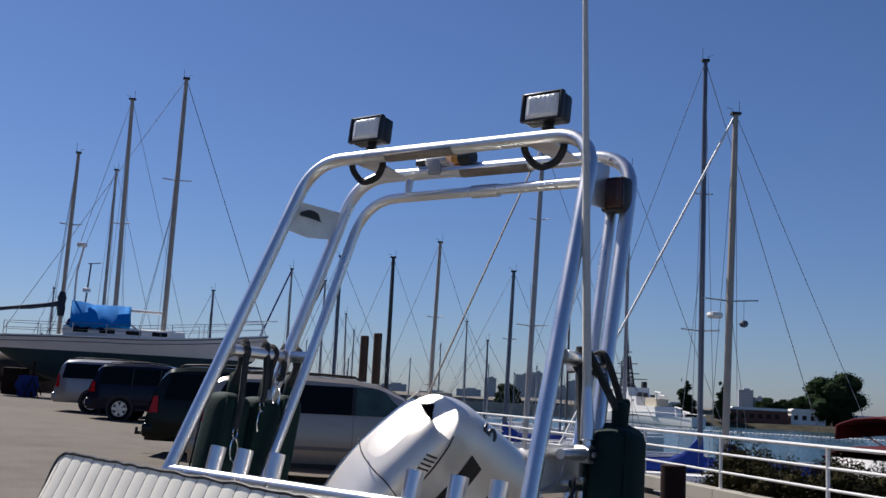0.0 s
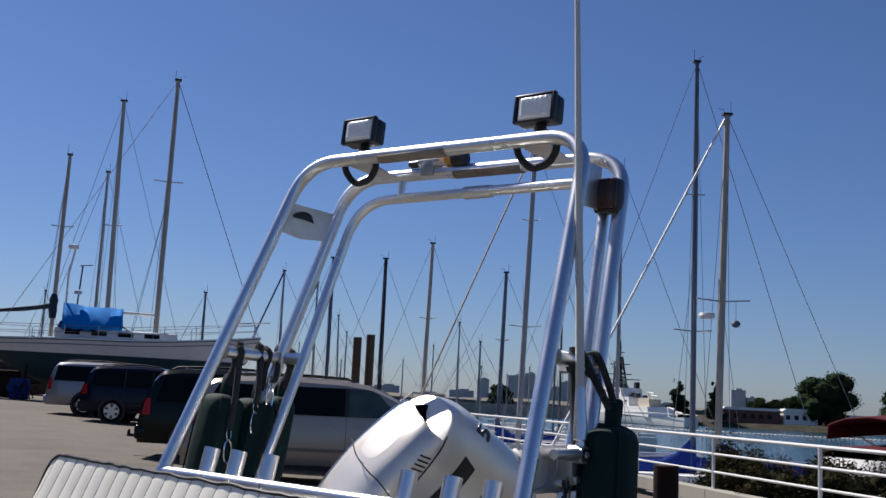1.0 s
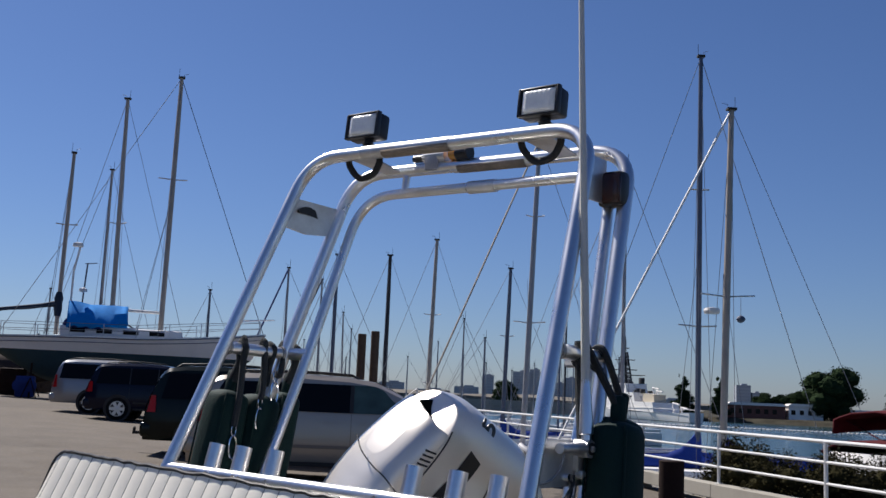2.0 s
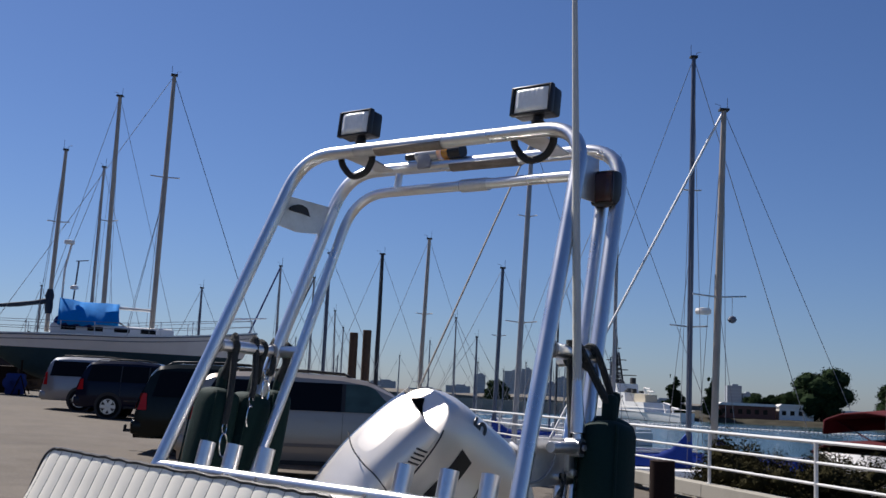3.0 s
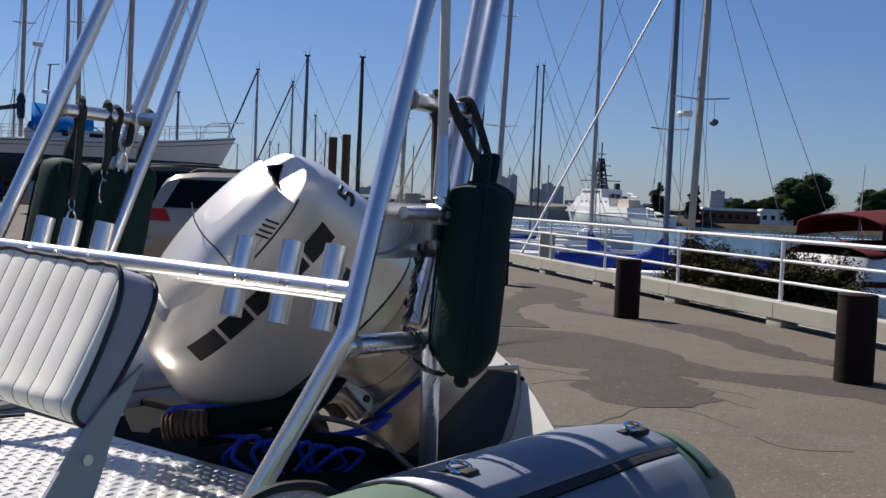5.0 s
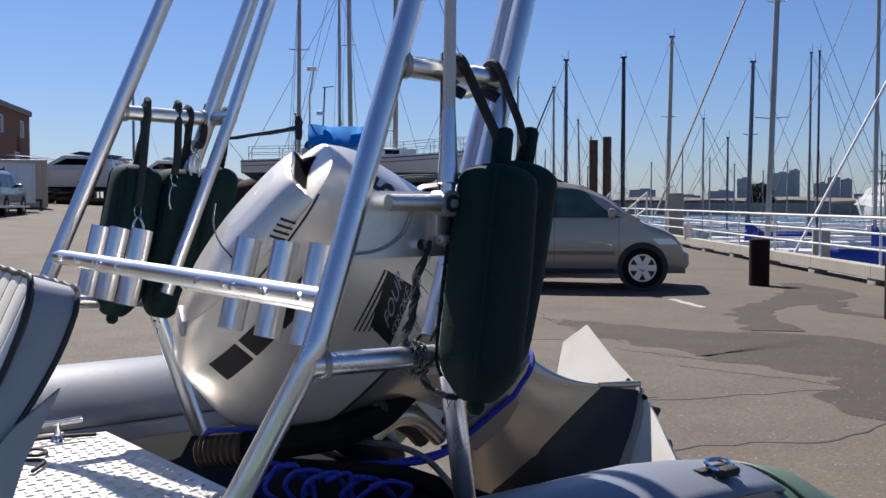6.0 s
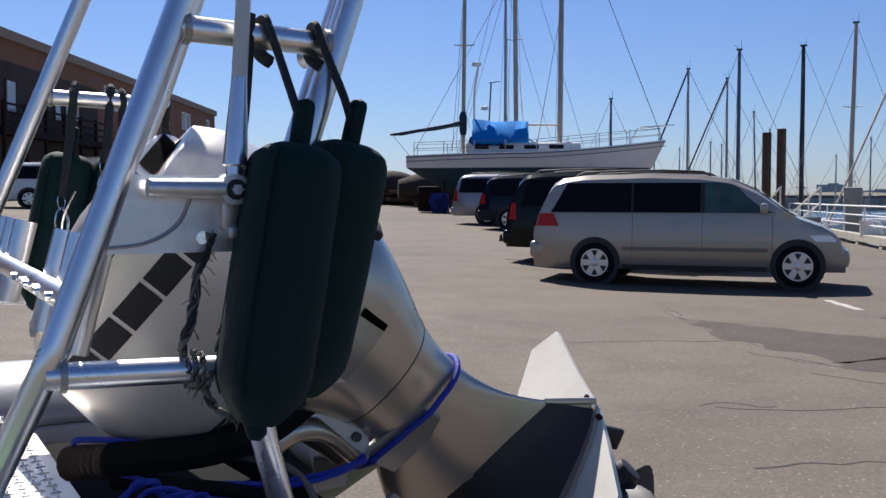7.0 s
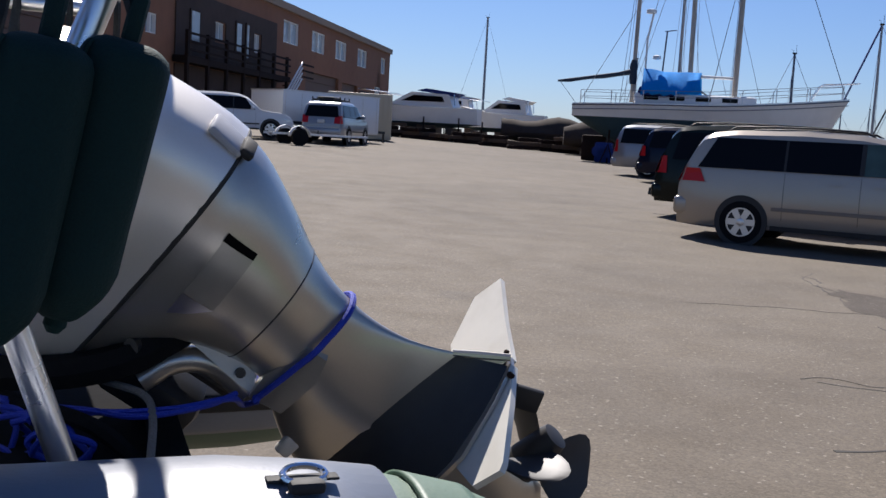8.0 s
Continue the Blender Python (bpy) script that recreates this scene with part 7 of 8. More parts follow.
def build_shore():
    g = Geo()
    rows = []
    rnd = random.Random(3)
    for i in range(80):
        x = 20 + i * 6.0
        y = 283 - 0.25 * (x - 60)
        rows.append([Vector((x, y + dy, z + rnd.uniform(-0.15, 0.15))) for dy, z in ((0, WATER_Z - 0.4), (2.0, -1.8), (4.0, -1.1), (8, -0.9), (60, -0.8), (400, -0.5), (400, -3))])
    g.rings(rows, cap=False, loop=False)
    tagged(part("far_bank", g, SHORE_SCRUB, None, "stony far bank of the harbour", smooth=False), category="bank", kind="structure")
    l = Geo()
    rows = []
    for i in range(121):
        x = -2400 + i * 40.0
        rows.append([Vector((x, 1150 - 0.00012 * x * x + dy, z)) for dy, z in ((0, -2.6), (3, 1.5 + 2.2 * abs(math.sin(i * 1.7))), (40, 4.0 + 3 * abs(math.sin(i * 0.9 + 1))), (300, 3.0), (300, -3))])
    l.rings(rows, cap=False, loop=False)
    tagged(part("distant_land", l, LAND, None, "low distant wooded land on the horizon", smooth=False), category="land", kind="structure")
    p = Geo()
    p.box((-40, 320, -0.6), (130, 6, 3.2))
    tagged(part("breakwater", p, CONCRETE, None, "pale concrete breakwater across the harbour", smooth=False), category="breakwater", kind="structure")
    fl = Geo()
    for i in range(120):
        fl.lathe([(0.14, -0.3), (0.22, 0), (0.14, 0.3)], 6, Matrix.Translation((9.5 + i * 0.75, 206 - 0.15 * i, WATER_Z + 0.12)) @ Matrix.Rotation(radians(90), 4, "Y"))
    tagged(part("float_line", fl, HULL_WHITE, None, "line of white floats on the water"), category="float line", kind="stuff")
    for x, y, w, d, h, mat, lab in ((61, 296, 15, 10, 3.4, BRICK, "low red brick building on the far shore"), (74.0, 296, 9, 9, 3.6, HULL_WHITE, "white house on the far shore"), (36, 300, 18, 8, 3.2, BRICK, "low brown shed on the far shore"), (90, 294, 16, 8, 2.6, BRICK, "low red shed on the far shore")):
        b = thing("shore_building", Matrix.Translation((x, y, -0.9)), lab, "building", "buildings on the far shore")
        g = Geo()
        g.box((0, 0, h / 2), (w, d, h))
        part("wall", g, mat, b, smooth=False)
        r = Geo()
        r.prism([(-w / 2 - 0.4, h), (w / 2 + 0.4, h), (w / 2 - 0.6, h + 0.7), (-w / 2 + 0.6, h + 0.7)], -d / 2 - 0.4, d / 2 + 0.4, Matrix(((1, 0, 0, 0), (0, 0, 1, 0), (0, 1, 0, 0), (0, 0, 0, 1))))
        part("roof", r, HULL_GREY if mat is BRICK else HULL_WHITE, b, smooth=False)
        for i in range(int(w / 2.2)):
            q = Geo()
            q.box((-w / 2 + 1.2 + i * 2.2, -d / 2 - 0.02, h * 0.55), (1.1, 0.08, 1.2))
            part("window", q, GLASS_DARK, b, smooth=False)
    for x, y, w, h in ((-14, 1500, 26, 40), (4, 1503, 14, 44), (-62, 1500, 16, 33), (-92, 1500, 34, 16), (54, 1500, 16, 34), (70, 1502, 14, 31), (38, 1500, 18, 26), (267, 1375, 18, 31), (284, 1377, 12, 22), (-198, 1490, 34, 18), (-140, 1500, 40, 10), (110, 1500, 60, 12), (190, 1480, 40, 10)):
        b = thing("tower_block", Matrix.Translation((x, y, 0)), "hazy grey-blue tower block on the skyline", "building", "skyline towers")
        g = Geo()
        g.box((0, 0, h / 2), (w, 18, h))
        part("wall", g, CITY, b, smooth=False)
        g = Geo()
        g.box((w * 0.1, 0, h + 1), (w * 0.4, 8, 2))
        part("roof_plant", g, CITY, b, smooth=False)
        for i in range(int(h / 4)):
            q = Geo()
            q.box((0, -9.02, 2.5 + i * 4), (w * 0.92, 0.1, 1.6))
            part("window_band", q, WINDOW_PALE, b, smooth=False)


build_shore()


# ---------- details on the motor ----------
def cowl_x(a, d):
    """Half width of the cowling at a point of its side."""
    s, a0, a1 = smooth(COWL, d)
    c, h = (a0 + a1) / 2, (a1 - a0) / 2
    q = min(0.999, abs((a - c) / h))
    return s * (1 - q ** 2.9) ** (1 / 2.9)


def cowl_patch(name, corners, mat, parent, n=5, off=0.0012, thick=0.0, label=""):
    """A thin four-cornered piece lying on the cowling's side; corners are (a, d)."""
    g = Geo()
    rows = []
    for i in range(n + 1):
        u = i / n
        row = []
        for j in range(n + 1):
            w = j / n
            a = (corners[0][0] * (1 - u) + corners[1][0] * u) * (1 - w) + (corners[3][0] * (1 - u) + corners[2][0] * u) * w
            d = (corners[0][1] * (1 - u) + corners[1][1] * u) * (1 - w) + (corners[3][1] * (1 - u) + corners[2][1] * u) * w
            row.append(Vector((cowl_x(a, d) + off, a, -d)))
        rows.append(row)
    g.rings(rows, cap=False, loop=False)
    return part(name, g, mat, parent, label)


def cowl_line(name, pts, r, mat, parent):
    g = Geo()
    g.tube(spline([(x + (0.0006 if x > 0.1 else 0), a, -d) for x, a, d in pts], 6), r, 6)
    return part(name, g, mat, parent)


def dress_motor(motor):
    cowl = [c for c in motor.children if c.name.startswith("cowling")][0]
    # the maker's mark as five plain black blocks
    a = -0.222
    for w in (0.072, 0.070, 0.078, 0.072, 0.075):
        sl = -0.004
        cowl_patch("mark_block", [(a, -0.268), (a + w, -0.268), (a + w - sl, -0.320), (a - sl, -0.320)], BLACK, cowl)
        a += w + 0.0085
    # cooling slits and panel lines
    for i in range(4):
        a0, d0 = 0.100 - 0.0122 * i, -0.4245 + 0.002 * i
        cowl_patch("slit", [(a0, d0), (a0 + 0.0130, d0 + 0.026), (a0 + 0.0085, d0 + 0.028), (a0 - 0.0045, d0 + 0.002)], BLACK, cowl, 3)
    cowl_line("panel_line", [(cowl_x(a, d), a, d) for a, d in ((0.178, -0.397), (0.147, -0.393), (0.095, -0.388), (0.031, -0.382), (-0.03, -0.378))], 0.0022, BLACK, cowl)
    cowl_line("panel_line", [(-0.046, 0.003, -0.467), (0.004, -0.015, -0.466), (0.05, -0.021, -0.462), (0.085, -0.022, -0.454), (0.112, -0.02, -0.44), (0.139, -0.024, -0.402), (cowl_x(-0.03, -0.378), -0.03, -0.378)], 0.0018, BLACK, cowl)
    # number on the aft quarter
    f = bpy.data.curves.new("number", "FONT")
    f.body, f.size, f.extrude, f.offset = "5", 0.075, 0.0015, 0.0015
    tmp = bpy.data.objects.new("number", f)
    me = bpy.data.meshes.new_from_object(tmp)
    me.materials.append(BLACK)
    num = new("number", me)
    num.parent = cowl
    num.matrix_basis = Matrix(((-0.55, -0.05, 0.83, 0.098), (0.83, -0.10, 0.55, 0.248), (0.05, 0.99, 0.10, 0.263), (0, 0, 0, 1)))
    # decal wedge with the words
    for i in range(9):
        a0 = 0.020 + 0.0020 * i
        cowl_patch("decal_stripe", [(a0 - 0.004 + 0.004 * i, -0.156 + 0.0085 * i), (0.150 - 0.0085 * i * 0.4, -0.197 + 0.0105 * i), (0.150 - 0.0085 * i * 0.4, -0.192 + 0.0105 * i), (a0 - 0.004 + 0.004 * i, -0.1525 + 0.0085 * i)], BLACK, cowl, 3)
    cowl_patch("decal", [(0.045, -0.135), (0.152, -0.19), (0.160, -0.12), (0.035, -0.066)], BLACK, cowl, 6, 0.0009, label="black decal")
    for word, a0, d0, size in (("FOUR", 0.060, -0.098, 0.042), ("STROKE", 0.050, -0.068, 0.029)):
        f = bpy.data.curves.new("word", "FONT")
        f.body, f.size, f.shear = word, size, 0.25
        tmp = bpy.data.objects.new("word", f)
        me = bpy.data.meshes.new_from_object(tmp)
        sl = -0.52
        for v in me.vertices:
            x, y = v.co.x, v.co.y
            a, d = a0 + x * 0.89 + y * 0.30, d0 + x * sl * 0.89 - y * 0.9
            v.co = (cowl_x(a, d) + 0.0016, a, -d)
        me.materials.append(VINYL_GREY)
        wd = new("word", me)
        wd.parent = cowl
    # grey reflector and intake strainer on the front
    g = Geo()
    g.block((0.06, -0.20, 0.393), (0.07, 0.035, 0.012), 0.005, Matrix.Rotation(radians(35), 3, "X"))
    part("badge", g, VINYL_GREY, cowl)
    leg = [c for c in motor.children if c.name.startswith("midsection")][0]
    for a, d, r in ((0.172, 0.175, 0.011), (-0.09, 0.045, 0.016)):
        g = Geo()
        s = smooth(SHAFT, d)[0]
        x = 0.03 if a > 0 else s * 0.9
        g.lathe([(r, -0.01), (r, 0.01)], 12, Matrix.Translation((x, a + (0.03 if a > 0 else 0), -d)) @ Matrix.Rotation(radians(60), 4, "Y"))
        g.v = [swung(p) for p in g.v]
        part("plug", g, BLACK, leg)
    # grip moulding at the aft edge
    g = Geo()
    g.block((0.035, 0.305, 0.062), (0.06, 0.016, 0.07), 0.006, Matrix.Rotation(radians(-8), 3, "X"))
    part("aft_grip", g, VINYL_GREY, motor, "grey moulded grip")
    g = Geo()
    g.block((0.035, 0.309, 0.022), (0.056, 0.018, 0.026), 0.006)
    part("seal_end", g, RUBBER, motor)
    # blue line round the leg
    rows = []
    for j in range(25):
        t = 2 * math.pi * j / 24
        d = 0.297 + 0.012 * math.sin(t)
        s, a0, a1 = smooth(SHAFT, d)
        c, q = (math.copysign(abs(f(t)) ** (2 / 2.3), f(t)) for f in (math.cos, math.sin))
        x, a = (s + 0.005) * c, (a0 + a1) / 2 + ((a1 - a0) / 2 + 0.005) * q
        if c > 0 and -0.07 < a < 0.11:
            x = max(x, 0.080)
        rows.append(Vector(swung((x, a, -d))))
    return rows


MOTOR = [o for o in scene.objects if o.name.startswith("outboard_motor")][0]
RING = dress_motor(MOTOR)


def boat_point(p):
    """From the motor's own frame to the boat's."""
    return BOAT.inverted() @ (ENG @ Vector(p))


def rope(name, pts, r, mat, label, category):
    g = Geo()
    g.tube(spline(pts, 7), r, 7)
    ob = tagged(part(name, g, mat, None, label), category=category)
    ob.matrix_world = BOAT
    return ob


def build_ropes():
    loop = [boat_point(p) for p in RING]
    rope("blue_rope", loop, 0.0065, ROPE_BLUE, "blue braided rope tied round the motor's leg", "rope")
    lead = [boat_point(swung((0.080, -0.06, -0.290))), boat_point(swung((0.06, -0.10, -0.282))), (0.215, 0.545, 0.90), (0.245, 0.45, 0.893), (0.225, 0.335, 0.885), (0.17, 0.21, 0.885), (0.05, 0.14, 0.885), (-0.05, 0.10, 0.885), (-0.055, 0.07, 0.91), (-0.015, 0.06, 0.945), (0.02, 0.10, 0.95), (0.05, 0.16, 0.945)]
    rope("blue_rope", lead, 0.006, ROPE_BLUE, "blue braided rope led from the motor into the well", "rope")
    rope("blue_rope", [(0.03, 0.13, 0.885), (0.12, 0.19, 0.88), (0.20, 0.24, 0.892), (0.22, 0.31, 0.888), (0.26, 0.39, 0.885), (0.24, 0.50, 0.895), (0.18, 0.56, 0.90)], 0.0055, ROPE_BLUE, "second strand of blue rope across the well", "rope")
    rnd = random.Random(5)
    for k in range(6):
        cx, cy = 0.12 + 0.036 * k, 0.16 + 0.018 * k + rnd.uniform(-0.025, 0.025)
        lean, tall = rnd.uniform(-0.03, 0.03), rnd.uniform(0.030, 0.042)
        pts = []
        for j in range(11):
            t = 2 * math.pi * j / 9 + k * 0.35
            pts.append((cx + 0.022 * math.cos(t) + lean * math.sin(t), cy + 0.042 * math.cos(t) + rnd.uniform(-0.016, 0.016), 0.842 + tall * math.sin(t) + rnd.uniform(-0.008, 0.008)))
        rope("blue_rope", pts, 0.0055, ROPE_BLUE, "loose coil of blue rope in the splash well", "rope")
    # grey lashing on the lower cross bar, its ends frayed
    def frayed(pts, thick, n, label, mats, seed):
        rnd = random.Random(seed)
        line = spline(pts, 6)
        lash = thing("lashing", BOAT, label, "lashing")
        for k in range(n):
            g = Geo()
            a, b = rnd.uniform(0, 6.28), rnd.uniform(0.5, 0.9)
            g.tube([p + Vector((math.cos(a + b * i), math.sin(a + b * i), 0.3 * math.sin(a * 3 + i))) * (thick * rnd.uniform(0.45, 0.9)) for i, p in enumerate(line)], thick * rnd.uniform(0.28, 0.5), 6)
            part("strand", g, mats[k % len(mats)], lash)
        g = Geo()
        for k in range(5 * n):
            p = rnd.choice(line)
            d = Vector((rnd.uniform(-1, 1), rnd.uniform(-1, 1), rnd.uniform(-1.2, 0.6))) * thick * 2.2
            g.tube([p, p + d * 0.6, p + d + Vector((0, 0, -thick * 0.6))], 0.0007, 4)
        part("fray", g, ROPE_GREY, lash)

    label = "grey frayed lashing on the lower cross bar"
    frayed([(0.61 + (0.025 + 0.003 * math.sin(j * 1.7)) * math.cos(j * 0.7), 0.102 + 0.0016 * j * 0.7, 1.165 + (0.025 + 0.003 * math.cos(j * 2.3)) * math.sin(j * 0.7)) for j in range(28)], 0.0045, 3, label, (ROPE_GREY, WEBBING), 3)
    label = "grey weathered lashing line beside the fender"
    frayed([(0.608, 0.100, 1.185), (0.612, 0.108, 1.22), (0.614, 0.116, 1.26), (0.614, 0.126, 1.31), (0.618, 0.140, 1.350)], 0.008, 5, label, (WEBBING, ROPE_GREY), 4)
    frayed([(0.622, 0.145, 1.19), (0.630, 0.158, 1.25), (0.628, 0.168, 1.31), (0.63, 0.180, 1.345)], 0.0045, 3, label, (ROPE_GREY, WEBBING), 5)
    frayed([(0.612, 0.122, 1.150), (0.620, 0.134, 1.125), (0.632, 0.150, 1.108), (0.652, 0.172, 1.10)], 0.007, 4, label, (WEBBING, ROPE_GREY), 6)
    # wires and hoses in the well
    for pts, r, mat, nm, lab in (([(0.045, 0.108, 0.915), (0.085, 0.19, 0.922), (0.11, 0.28, 0.93), (0.12, 0.38, 0.955), (0.10, 0.47, 1.0)], 0.033, WELL_BLACK, "hose", "thick black rigging hose leading to the motor"),
                                 ([(0.0, 0.13, 0.86), (0.07, 0.16, 0.88), (0.15, 0.2, 0.885), (0.30, 0.32, 0.88), (0.36, 0.42, 0.80)], 0.014, WELL_BLACK, "hose", "thin black hose across the splash well"),
                                 ([(0.02, 0.30, 0.90), (0.09, 0.34, 0.905), (0.17, 0.40, 0.90), (0.27, 0.41, 0.885), (0.38, 0.40, 0.84), (0.42, 0.40, 0.82)], 0.007, ROPE_GREY, "cable", "grey cable bent over the transom")):
        rope(nm, pts, r, mat, lab, nm)
    g = Geo()
    path = spline([(-0.03, 0.05, 0.90), (0.005, 0.075, 0.908), (0.05, 0.11, 0.915)], 12)
    g.tube(path, [0.030 + 0.004 * math.sin(i * 2.1) for i in range(len(path))], 12)
    ob = tagged(part("bellows", g, material("brown_rubber", (0.05, 0.03, 0.02), 0.7), None, "brown ribbed rubber bellows in the splash well"), category="bellows")
    ob.matrix_world = BOAT


build_ropes()


# ---------- fenders ----------
def build_fender(m, L, r, label, group, hang):
    """A fabric-covered fender; its eye is at the origin, it hangs down; hang: loop from the eye up to the bar."""
    f = thing("fender", m, label, "fender", group)
    g = Geo()
    rows = []
    rnd = random.Random(int(L * 1000))
    prof = [(0.0, 0.55), (0.012, 0.72), (0.035, 0.9), (0.07, 0.985), (0.14, 1.0), (0.5, 1.01), (0.80, 0.99), (0.86, 0.94), (0.91, 0.82), (0.955, 0.62), (0.985, 0.46), (1.0, 0.32)]
    for q, w in prof:
        ring = []
        for j in range(28):
            t = 2 * math.pi * j / 28
            x, y = math.cos(t), math.sin(t)
            p = 2.7
            sx, sy = math.copysign(abs(x) ** (2 / p), x), math.copysign(abs(y) ** (2 / p), y)
            pinch = max(0.0, q - 0.8) * 5
            wob = 1 + 0.018 * math.sin(5 * t + 9 * q) + 0.01 * math.sin(11 * t - 17 * q) + 0.05 * pinch * math.sin(7 * t + 2) + 0.012 * math.sin(2 * t + 23 * q)
            ring.append(Vector((sx * r * w * wob, sy * r * w * wob, -q * L)))
        rows.append(ring)
    g.rings(rows)
    body = part("cover", g, FENDER, f, "dark green fabric cover", sharp=70)
    s = Geo()
    s.tube(spline([(r * 1.0 * w * 0.83, -r * w * 0.83, -q * L) for q, w in prof[2:9]], 4), 0.003, 6)
    part("seam", s, FENDER, body)
    s = Geo()
    s.tube(spline([(-r * w * 0.83, -r * w * 0.83, -q * L) for q, w in prof[2:9]], 4), 0.003, 6)
    part("seam", s, FENDER, body)
    e = Geo()
    e.block((0, 0, 0.03), (r * 0.62, r * 0.42, 0.075), 0.012)
    part("eye_flap", e, FENDER, f)
    t = Geo()
    t.lathe([(0.008, -0.02), (0.015, -0.010), (0.014, 0.0)], 12, Matrix.Translation((0, 0, -L)))
    part("tail_knot", t, FENDER, f)
    inv = m.inverted() @ BOAT
    for pts in hang:
        h = Geo()
        h.ribbon(spline([inv @ Vector(p) for p in pts], 6), 0.0090, 0.0062)
        part("webbing_loop", h, WEBBING, f)
    return f


LEAN = Matrix.Rotation(radians(-11), 4, "X")
near1 = BOAT @ Matrix.Translation((0.668, 0.247, 1.467)) @ LEAN @ Matrix.Rotation(radians(-4), 4, "Y")
build_fender(near1, 0.375, 0.0605, "dark green fabric-covered fender hung on the arch", "fenders on the arch",
             [[(0.668, 0.250, 1.50), (0.650, 0.246, 1.535), (0.618, 0.238, 1.595), (0.601, 0.232, 1.630), (0.588, 0.230, 1.647), (0.570, 0.228, 1.645), (0.559, 0.228, 1.625), (0.566, 0.228, 1.604), (0.590, 0.234, 1.590)]])
near2 = BOAT @ Matrix.Translation((0.620, 0.343, 1.475)) @ Matrix.Rotation(radians(-13), 4, "X")
build_fender(near2, 0.365, 0.0585, "dark green fabric-covered fender beside its twin", "fenders on the arch",
             [[(0.620, 0.345, 1.51), (0.619, 0.334, 1.545), (0.610, 0.316, 1.595), (0.600, 0.308, 1.627), (0.588, 0.306, 1.644), (0.570, 0.306, 1.642), (0.557, 0.306, 1.622), (0.566, 0.306, 1.602), (0.588, 0.312, 1.588)]])
g = Geo()
g.tube(spline([(0.585, 0.205, 1.655), (0.59, 0.20, 1.60), (0.60, 0.19, 1.52), (0.615, 0.175, 1.44), (0.62, 0.172, 1.40)], 5), 0.011, 8)
ob = tagged(part("mooring_line", g, WEBBING, None, "dark braided line tied down from the cross bar"), category="rope")
ob.matrix_world = BOAT
for k, (u, v, z) in enumerate(((-0.585, 0.150, 1.50), (-0.57, 0.262, 1.49), (-0.575, 0.365, 1.50))):
    m = BOAT @ Matrix.Translation((u, v, z)) @ Matrix.Rotation(radians(-11), 4, "X")
    build_fender(m, 0.375, 0.060 if k < 2 else 0.05, ("dark green fabric-covered fender on the far side", "dark green fender with a steel snap hook", "black fender partly hidden behind the others")[k], "fenders on the arch",
                 [[(u, v, z + 0.04), (u + 0.03, v, z + 0.09), (-0.56, v, 1.632), (-0.545, v, 1.648), (-0.523, v, 1.63), (-0.54, v, 1.58), (u + 0.02, v, z + 0.03)]])
for k, (v, z) in enumerate(((0.12, 1.34), (0.215, 1.42), (0.27, 1.50))):
    t = thing("snap_hook", BOAT @ Matrix.Translation((-0.52, v, z)), "steel snap hook hanging from a dark strap", "snap hook", "snap hooks on straps")
    g = Geo()
    ring = [(0.0, 0.014 * math.cos(q), 0.034 * math.sin(q)) for q in [2 * math.pi * j / 16 for j in range(17)]]
    g.tube(ring, 0.0035, 6)
    part("hook", g, CHROME, t)
    g = Geo()
    g.tube(ring, 0.003, 6)
    g.v = [(p[0], p[1] * 0.6, p[2] * 0.5 + 0.05) for p in g.v]
    part("swivel_eye", g, CHROME, t)
    h = Geo()
    top = 0.317 - 0.08 * (2 - k) - v
    h.tube(spline([(0, 0, 0.06), (0.0, top * 0.4, (1.60 - z) * 0.6), (-0.02, top, 1.655 - z), (-0.045, top, 1.62 - z)], 5), 0.010, 8)
    part("strap", h, WEBBING, t)


